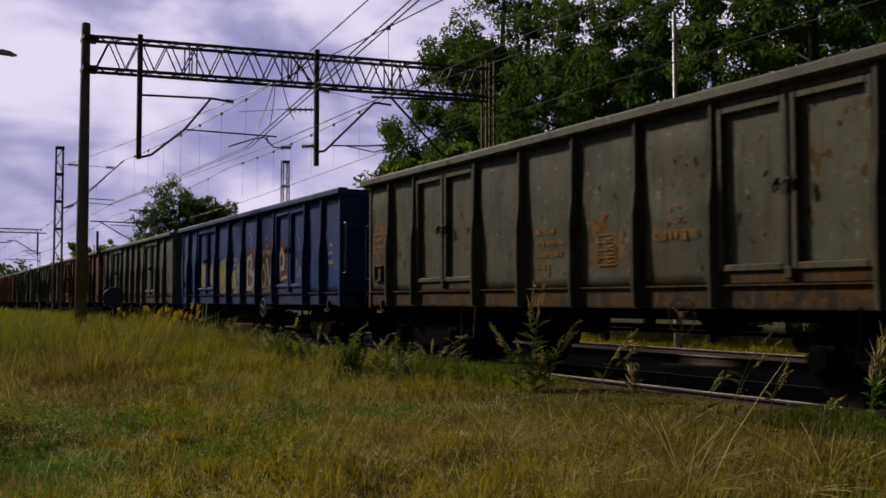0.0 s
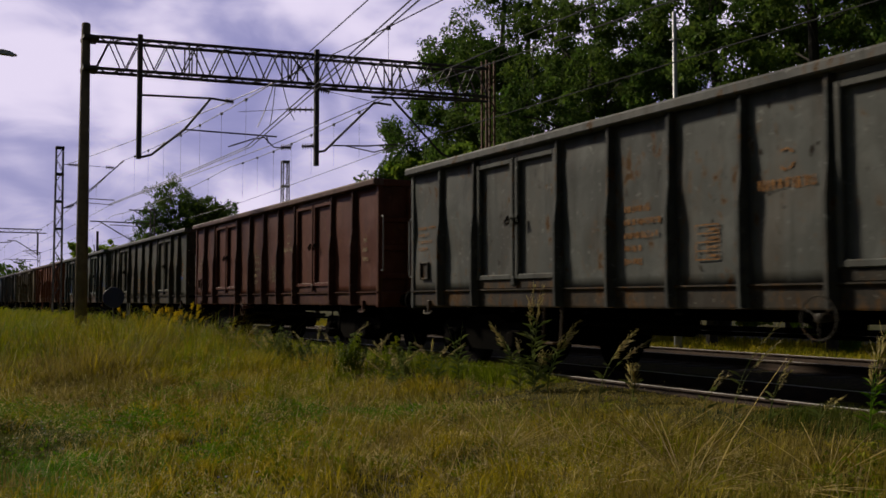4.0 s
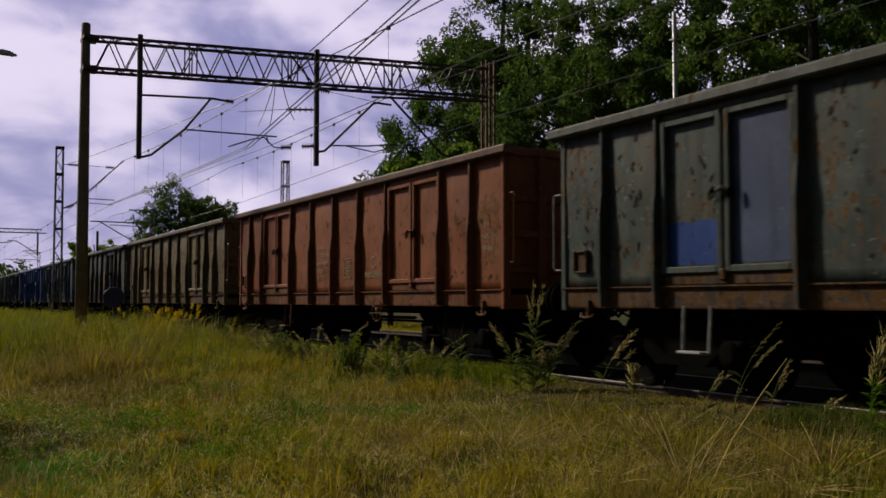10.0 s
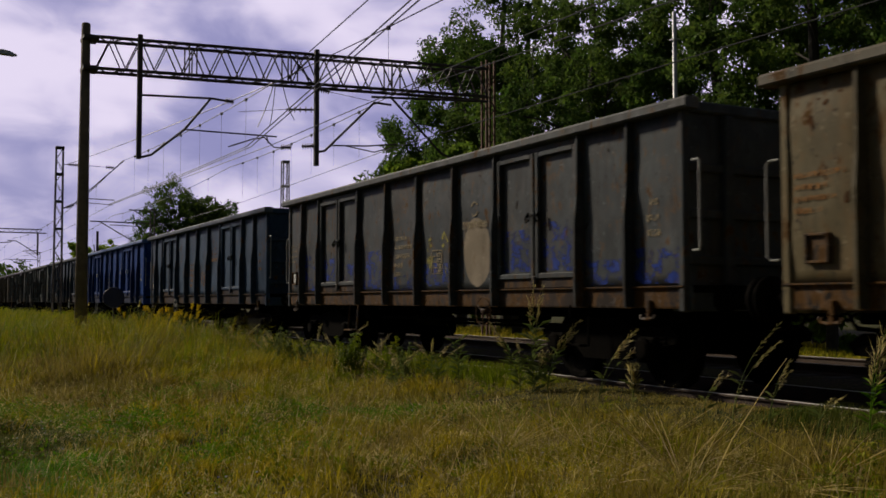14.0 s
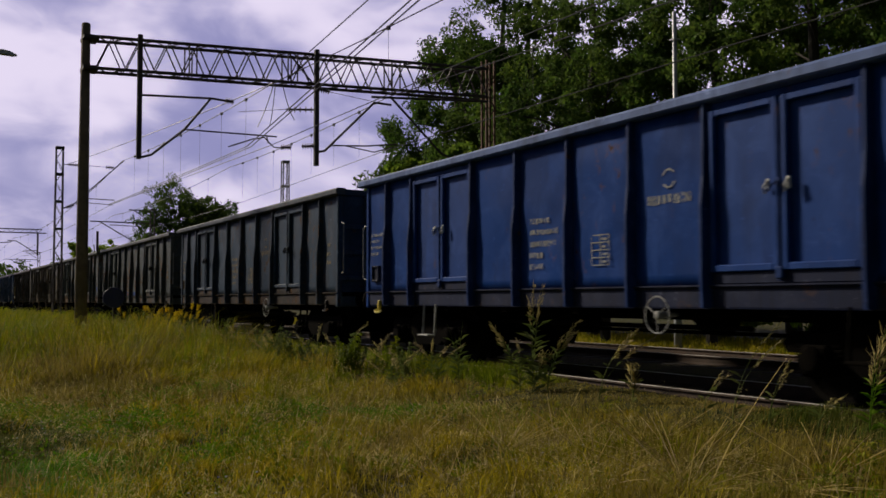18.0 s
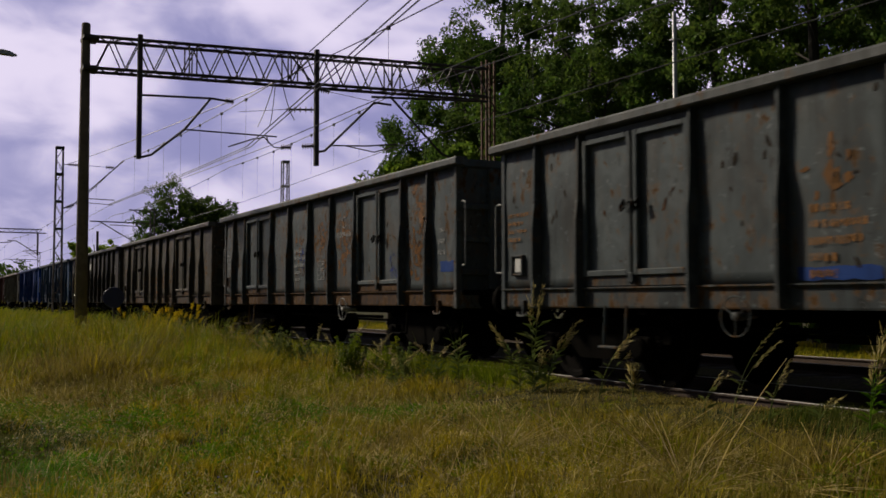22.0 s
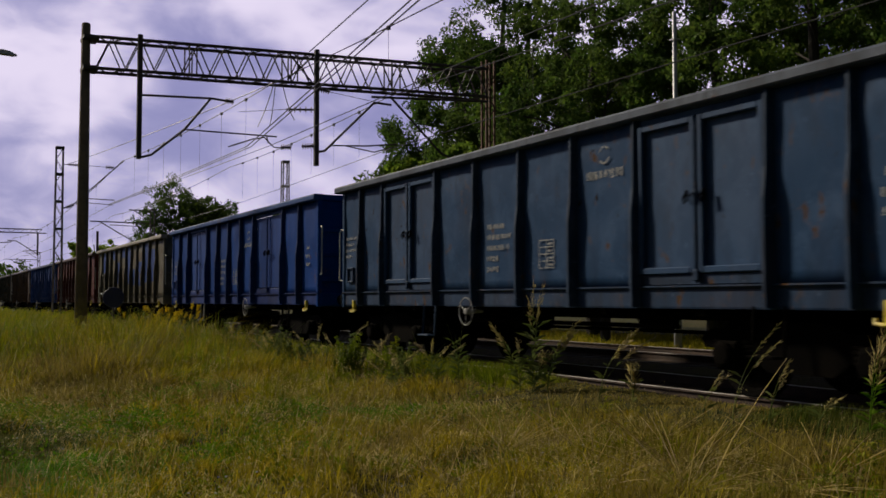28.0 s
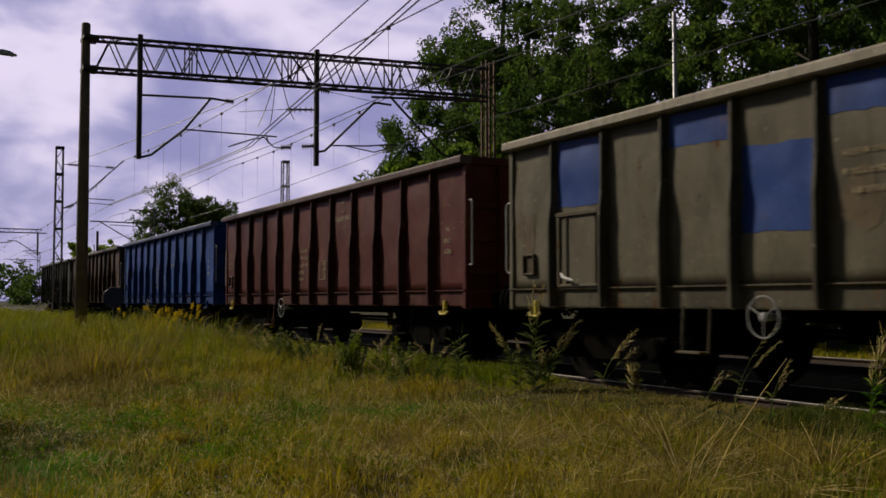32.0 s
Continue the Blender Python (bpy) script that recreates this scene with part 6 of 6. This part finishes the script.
    # growth that hides the near rail at both ends of its visible stretch
    x, y = rng.uniform(-1.75, -0.87, 12000), 10.9 + 19 * rng.random(12000) ** 1.4
    h = (0.1 + 0.2 * rng.random(12000)) * np.clip((y - 10.7) / 1.0, 0.3, 1.25)
    blades("rail_weeds", x, y, h, 0.004, 1.0, 18, GRASS_HERB, "rough weeds hiding the rail", "herbs")
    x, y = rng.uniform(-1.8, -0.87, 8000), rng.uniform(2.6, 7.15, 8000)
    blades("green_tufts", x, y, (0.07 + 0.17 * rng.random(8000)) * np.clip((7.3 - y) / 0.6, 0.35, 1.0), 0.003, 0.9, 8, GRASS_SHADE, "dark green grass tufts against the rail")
    x, y = field_points(rng, 60000, -2.8, -0.88, 3.5, 22, every)
    blades("verge_grass", x, y, 0.025 + 0.07 * rng.random(len(x)) ** 2, 0.004, 1.6, 7, GRASS_DRY, "short trampled grass beside the rail")
    x, y = rng.uniform(-18, -1.0, 40000), rng.uniform(-12, 3.6, 40000)
    blades("near_grass", x, y, 0.06 + 0.12 * rng.random(len(x)), 0.005, 1.7, 14, GRASS, "low meadow grass along the line")
    x, y = field_points(rng, 60000, 5.9, 16, -2, 70, every)
    blades("far_grass", x, y, 0.15 + 0.25 * rng.random(len(x)), 0.012, 0.8, 5, GRASS, "sunlit rough grass beyond the tracks")
    x, y = field_points(rng, 60000, -30, -1.9, 40, 140, every)
    blades("meadow_beyond", x, y, 0.45 + 0.6 * rng.random(len(x)), 0.035, 0.6, 6, GRASS_HERB, "green meadow along the line")


make_meadow()


def make_herbs():
    """Low broad-leaved herbs in clumps, and a sprinkle of small white flowers."""
    rng = np.random.default_rng(31)
    x, y = field_points(rng, 5200, -12.5, -1.9, 5.0, 34, lambda x, y: np.clip(0.3 + 1.6 * patch_noise(x, y, 0.7, 9.0), 0, 1))
    d = np.hypot(x + 8.6, y)
    z = ground_many(x, y)
    c = np.stack([x, y, z + 0.05 + 0.05 * rng.random(len(x))], 1)
    V, T = leaf_cloud(rng, c, 0.05 + 0.15 * rng.random(len(x)) ** 1.5, 26, 0.022, 0.55)
    tagged(thing("low_herbs", triangles("low_herbs", V, T), GRASS_HERB, "low broad-leaved herbs among the meadow grass", "herbs"), kind="stuff")
    for cx, cy, r, n in ((-7.4, 12.4, 0.9, 260), (-4.65, 11.2, 0.5, 110), (-3.75, 10.4, 0.45, 110), (-6.05, 8.7, 0.6, 200), (-6.5, 11.0, 0.7, 200), (-8.2, 9.6, 0.5, 120), (-5.4, 13.5, 0.8, 160)):
        x, y = rng.normal(cx, r * 0.6, n), rng.normal(cy, r * 0.7, n)
        c = np.stack([x, y, ground_many(x, y) + 0.06 + 0.1 * rng.random(n)], 1)
        V, T = leaf_cloud(rng, c, 0.06 + 0.1 * rng.random(n), 14, 0.016, 0.6)
        tagged(thing("herb_patch", triangles("herb_patch", V, T), GRASS_GREEN, "green patch of low herbs in the meadow", "herbs", "herb patches in the meadow"), kind="stuff")
    x, y = field_points(rng, 17000, -12.5, -1.8, 4.8, 30, lambda x, y: np.clip(0.5 + 1.4 * patch_noise(x, y, 0.6, 91.0), 0.1, 1))
    c = np.stack([x, y, ground_many(x, y) + (0.12 + 0.22 * rng.random(len(x))) * (1 + 1.2 * rank(x, y))], 1)
    V, T = leaf_cloud(rng, c, np.full(len(x), 0.03), 7, 0.0075, 1.4)
    tagged(thing("seed_heads", triangles("seed_heads", V, T), SEED_HEAD, "pale seed heads of the meadow grass", "grass"), kind="stuff")
    x, y = field_points(rng, 420, -9.5, -3.0, 6.0, 13, lambda x, y: np.clip(patch_noise(x, y, 0.9, 14.0) * 3, 0, 1))
    c = np.stack([x, y, ground_many(x, y) + 0.1 + 0.05 * rng.random(len(x))], 1)
    V, T = leaf_cloud(rng, c, np.full(len(x), 0.008), 6, 0.009, 0.4)
    tagged(thing("clover_flowers", triangles("clover_flowers", V, T), WHITE_BLOOM, "scattered tiny white clover flowers", "flowers"), kind="stuff")


make_herbs()


def make_molehill(x, y):
    """A low heap of loose dark earth."""
    rnd = random.Random(8)
    g = Geo()
    n = 18
    for r, h in ((0.22, -0.03), (0.18, 0.015), (0.12, 0.04), (0.06, 0.055)):
        for i in range(n):
            a, q = 2 * math.pi * i / n, r * rnd.uniform(0.85, 1.12)
            g.v.append((q * math.cos(a), q * math.sin(a), h + rnd.uniform(-0.012, 0.012)))
    g.v.append((0, 0, 0.06))
    g.f = [(j * n + i, j * n + (i + 1) % n, (j + 1) * n + (i + 1) % n, (j + 1) * n + i) for j in range(3) for i in range(n)] + [(3 * n + i, 3 * n + (i + 1) % n, 4 * n) for i in range(n)]
    m = thing("molehill", g, EARTH, "low heap of loose dark brown earth in the grass", "molehill", smooth=True)
    m.location = (x, y, ground_z(x, y))


make_molehill(-4.85, 10.2)


def make_weed(x, y, h, seed, stems=3, label="slender pale roadside weed leaning in the wind", head=None, leaf=0.12, leaves=12, lean=0.45, way=None, mat=None, head_from=0.62, fluff=1.0):
    """A tall weed: leaning stems, narrow drooping leaves, a feathery seed head."""
    rnd = random.Random(seed)
    w = holder("weed", label, "weed", "weeds along the track", at=(x, y, ground_z(x, y) - 0.02))
    for _ in range(stems):
        a = rnd.uniform(0, 6.28) if way is None else way + rnd.gauss(0, 0.35)
        l, ln = h * rnd.uniform(0.7, 1.0), lean * rnd.uniform(0.5, 1.3) * h
        pts = [Vector((math.cos(a) * ln * (k / 8) ** 1.8, math.sin(a) * ln * (k / 8) ** 1.8, l * (k / 8) * (1 - 0.22 * lean * (k / 8) ** 2))) for k in range(9)]
        part("stem", Geo().tube(pts, 0.005, 5, 0.0018), mat or WEED, w)

        def at(f):
            i = min(7, int(f * 8))
            return pts[i].lerp(pts[i + 1], f * 8 - i)
        g = Geo()
        for k in range(leaves):
            f = 0.12 + 0.6 * k / leaves
            p, b = at(f), a + k * 2.4 + rnd.uniform(-0.5, 0.5)
            L = leaf * rnd.uniform(0.6, 1.4)
            d, s = Vector((math.cos(b), math.sin(b), 0.9)).normalized(), Vector((-math.sin(b), math.cos(b), 0))
            q, e = p + d * L * 0.55, p + d * L + Vector((math.cos(b), math.sin(b), -0.7)) * L * 0.3
            g.face([p, q + s * L * 0.05, e]), g.face([p, e, q - s * L * 0.05])
        if leaves:
            tagged(part("leaves", g, mat or WEED, w), kind="stuff")
        if head is not None:
            g = Geo()
            for k in range(46):
                f = head_from + (0.995 - head_from) * k / 46
                p = at(f)
                d = (Vector((rnd.gauss(0, 1), rnd.gauss(0, 1), rnd.gauss(0, 0.6))).normalized() * 0.7 + (at(0.99) - at(0.8)).normalized()) * rnd.uniform(0.012, 0.032) * fluff
                s = d.orthogonal().normalized() * 0.005 * fluff
                g.face([p, p + d + s, p + d * 1.7, p + d - s])
            tagged(part("seed_head", g, head, w, "pale seed head"), kind="stuff")
    return w


def make_bush(x, y, h, seed):
    """A bushy herb: a few upright stems crowded with small leaves."""
    rng, rnd = np.random.default_rng(seed), random.Random(seed)
    w = holder("herb_bush", "bushy grey-green herb at the foot of the bank", "weed", "weeds along the track", at=(x, y, ground_z(x, y) - 0.02))
    cs, rs = [], []
    for _ in range(rnd.randint(4, 7)):
        a, l = rnd.uniform(0, 6.28), h * rnd.uniform(0.65, 1.05)
        tip = Vector((math.cos(a) * 0.3 * l, math.sin(a) * 0.3 * l, l))
        part("stem", Geo().tube([(0, 0, 0), tip * 0.5 + Vector((0, 0, 0.05 * l)), tip], 0.005, 5, 0.002), WEED, w)
        for k in range(7):
            cs.append(tuple(tip * (0.25 + 0.75 * k / 6)))
            rs.append(0.1 * h * (1.2 - 0.12 * k))
    V, T = leaf_cloud(rng, cs, rs, 14, 0.026, 0.9)
    tagged(part("leaves", triangles("leaves", V, T), rnd.choice((WEED, WEED, GRASS_HERB)), w), kind="stuff")
    return w


def make_straws(x, y, n, length, seed, spread=1.1, up=0.35):
    """A loose sheaf of long dry straws that fan out of one tuft."""
    rnd = random.Random(seed)
    w = holder("straw_tuft", "loose tuft of long dry straws in the meadow", "grass tuft", "straw tufts in the meadow", at=(x, y, ground_z(x, y)))
    for _ in range(n):
        a, l = rnd.uniform(0, 6.28), length * rnd.uniform(0.6, 1.1)
        t = rnd.uniform(up * 0.5, up * 2.2)
        d = Vector((math.cos(a) * spread, math.sin(a) * spread, t)).normalized()
        pts = [d * l * k / 5 + Vector((0, 0, 0.02 - 0.1 * l * (k / 5) ** 2)) for k in range(6)]
        part("straw", Geo().tube(pts, 0.004, 4, 0.002), STRAW, w)
    return w


def make_weeds():
    rnd = random.Random(21)
    west = math.radians(200)
    # tall plants beside the near rail
    tall = "tall leafy weed with pale drooping panicles"
    make_weed(-1.75, 10.6, 1.5, 1, 4, tall, SEED_HEAD, 0.16, 10, 0.12, 0.4, fluff=1.4, head_from=0.7)
    make_weed(-1.8, 10.8, 1.05, 2, 4, tall, SEED_HEAD, 0.16, 9, 0.45, 3.2, fluff=1.4, head_from=0.72)
    make_weed(-1.7, 10.35, 1.0, 3, 4, tall, SEED_HEAD, 0.15, 9, 0.35, -0.4, fluff=1.4, head_from=0.72)
    make_weed(-1.8, 10.5, 0.6, 13, 4, tall, SEED_HEAD, 0.15, 8, 0.3, -0.4, fluff=1.4, head_from=0.7)
    make_weed(-1.7, 12.6, 0.95, 14, 3, "leafy green weed against the dark wheels", None, 0.14, 14, 0.15)
    make_weed(-1.7, 9.3, 1.15, 4, 3, head=SEED_HEAD, way=-0.6, lean=0.6, leaves=3, fluff=1.5)
    make_weed(-1.65, 8.75, 0.48, 5, 4, "short tuft with an orange-brown seed plume", SEED_HEAD, lean=0.12, leaves=3, head_from=0.35, fluff=2.2)
    make_weed(-1.8, 7.1, 1.25, 6, 2, head=SEED_HEAD, way=-0.5, lean=0.55, leaves=2)
    make_weed(-1.75, 6.7, 0.75, 7, 2, head=SEED_HEAD, way=-0.3, lean=0.5, leaves=2)
    make_weed(-1.7, 7.6, 0.6, 8, 2, head=SEED_HEAD, way=-0.6, lean=0.4, leaves=3)
    make_weed(-1.65, 5.7, 1.05, 9, 3, "leafy weed with a yellow-green plume", SEED_HEAD, 0.12, 7, 0.12, -0.5, mat=GRASS_GREEN, fluff=2.8, head_from=0.6)
    make_weed(-1.7, 5.5, 0.7, 10, 3, "leafy weed with a yellow-green plume", SEED_HEAD, 0.12, 6, 0.25, -0.5, mat=GRASS_GREEN, fluff=2.4)
    make_weed(-1.7, 6.2, 0.45, 12, 2, head=SEED_HEAD, way=0.2, lean=0.9, leaves=2)
    for _ in range(26):
        y = 13.7 + 11.0 * rnd.random()
        make_bush(-1.55 - 0.055 * (y - 11) - 0.6 * rnd.random(), y, rnd.uniform(0.35, 0.75), rnd.randint(1, 9999))
    for k in range(48):
        y = rnd.uniform(12.0, 26.0)
        make_weed(-1.7 - rnd.random() * 1.0 - (y - 12) * 0.04, y, rnd.uniform(0.5, 1.05), rnd.random(), rnd.randint(2, 3), head=rnd.choice((None, None, SEED_HEAD)), fluff=1.3, leaf=0.11, leaves=6)
    for _ in range(15):
        make_weed(-2.6 + rnd.uniform(-0.5, 0.4), rnd.uniform(24, 32), rnd.uniform(0.85, 1.25), rnd.random(), 3, "tall weed with small yellow flowers", YELLOW_BLOOM, head_from=0.88, fluff=1.7, lean=0.2)
    for _ in range(3):
        make_weed(-5.4 + rnd.uniform(-0.3, 0.3), 26 + rnd.uniform(-1, 1), 0.45, rnd.random(), 2, "low weed with white flower heads", WHITE_BLOOM, head_from=0.85, fluff=2.0, lean=0.2)
    for x, y, n, l in ((-4.05, 7.5, 18, 0.8), (-3.95, 5.3, 14, 0.9), (-4.4, 8.5, 6, 0.6), (-4.4, 5.7, 8, 0.8), (-3.2, 6.2, 15, 0.95), (-2.7, 7.2, 12, 0.8), (-3.3, 7.8, 12, 0.75), (-2.6, 5.3, 14, 0.9), (-3.6, 6.8, 12, 0.85), (-3.0, 5.2, 12, 0.8), (-5.1, 6.6, 6, 0.6), (-3.6, 9.8, 7, 0.7), (-4.6, 12.0, 8, 0.7), (-6.4, 11.0, 6, 0.6), (-7.0, 14.0, 8, 0.7), (-5.5, 15.0, 8, 0.7), (-5.2, 11.4, 12, 0.5), (-4.7, 12.8, 12, 0.6), (-4.3, 11.6, 10, 0.5), (-5.9, 12.6, 10, 0.5), (-7.2, 11.6, 10, 0.5), (-6.6, 10.2, 10, 0.45), (-3.4, 12.4, 9, 0.5), (-5.0, 9.0, 8, 0.45), (-3.1, 10.9, 8, 0.5)):
        make_straws(x, y, n, l, rnd.random(), up=rnd.uniform(0.25, 0.6))
    # one long straw across the rail
    w = holder("straw_tuft", "single long dry straw leaning towards the rail", "grass tuft", "straw tufts in the meadow", at=(-3.9, 5.2, ground_z(-3.9, 5.2)))
    part("straw", Geo().tube([(0, 0, 0), (0.6, 0.35, 0.32), (1.2, 0.65, 0.6), (1.7, 0.85, 0.86)], 0.005, 4, 0.0025), STRAW, w)


make_weeds()


# ---------------------------------------------------------------- clouds and movement
def make_clouds():
    """A far curved sheet of thin cloud that drifts with the wind."""
    n = Nodes("drifting_cloud")
    pos = n.coords("Object", (1.0, 1.0, 2.0), shift=False)
    big, fine = n.noise(pos, 0.0013, 3, 0.5, 0.9), n.noise(pos, 0.0042, 5, 0.52, 0.5)
    d = n.math("ADD", n.math("MULTIPLY", big, 0.72), n.math("MULTIPLY", fine, 0.28))
    thick = n.ramp(d, 0.4, 0.62)
    alpha = n.math("ADD", n.math("MULTIPLY", thick, 0.3), 0.68, True)
    em = n.node("Emission")
    n.put(em.inputs[0], n.mix(thick, (0.4, 0.39, 0.75), (0.86, 0.79, 0.985)))
    em.inputs[1].default_value = 1.5
    tr = n.node("BsdfTransparent")
    mx = n.node("MixShader")
    n.link(alpha, mx.inputs[0]), n.link(tr.outputs[0], mx.inputs[1]), n.link(em.outputs[0], mx.inputs[2])
    n.link(mx.outputs[0], n.out.inputs[0])
    g = Geo()
    R, steps = 2600.0, 48
    zs = [-40, 150, 400, 700, 1000]
    for z in zs:
        for i in range(steps + 1):
            a = radians(-45 + 130 * i / steps)
            g.v.append((R * math.sin(a), R * math.cos(a), z))
    m = steps + 1
    g.f = [(j * m + i, j * m + i + 1, (j + 1) * m + i + 1, (j + 1) * m + i) for j in range(len(zs) - 1) for i in range(steps)]
    return thing("backdrop", g, n.mat, "pale lilac clouds across a blue sky", "sky", kind="structure", smooth=True)


CLOUDS = make_clouds()


def train_y(t):
    """Where the first wagon's middle stands along the line."""
    return (((-5.92929e-06 * t + 4.987095e-04) * t - 3.17722e-02) * t - 7.3492) * t + 10.2


# slack in the couplings: each wagon's shift along the line
SLACK = {3: 0.08, 4: -0.08, 7: 0.03, 9: 0.16, 10: 0.01, 12: 0.08}


def motions():
    for k, w in enumerate(WAGONS):
        walk(w, [(t, pose(0, train_y(t) + PITCH * k + SLACK.get(k, 0.0), 0)) for t in range(33)])
    for k, c in COALS:
        walk(c, [(t, pose(0, train_y(t) + PITCH * k + SLACK.get(k, 0.0), 0)) for t in range(33)])
    step = 2 / FPS
    turn = [(i * step, math.degrees((train_y(0) - train_y(i * step)) / 0.46)) for i in range(481)]
    for w in WAGONS:
        for bog in w.children:
            for ws in bog.children:
                if ws.name.startswith("wheelset"):
                    y = ws.location.y
                    walk(ws, [(t, pose(0, y, 0.46, a)) for t, a in turn])
    walk(CLOUDS, [(0.0, pose(0, 0, 0)), (16.0, pose(0, 0, 0, 0, 0, 2.1)), (32.0, pose(0, 0, 0, 0, 0, 4.2))])


motions()
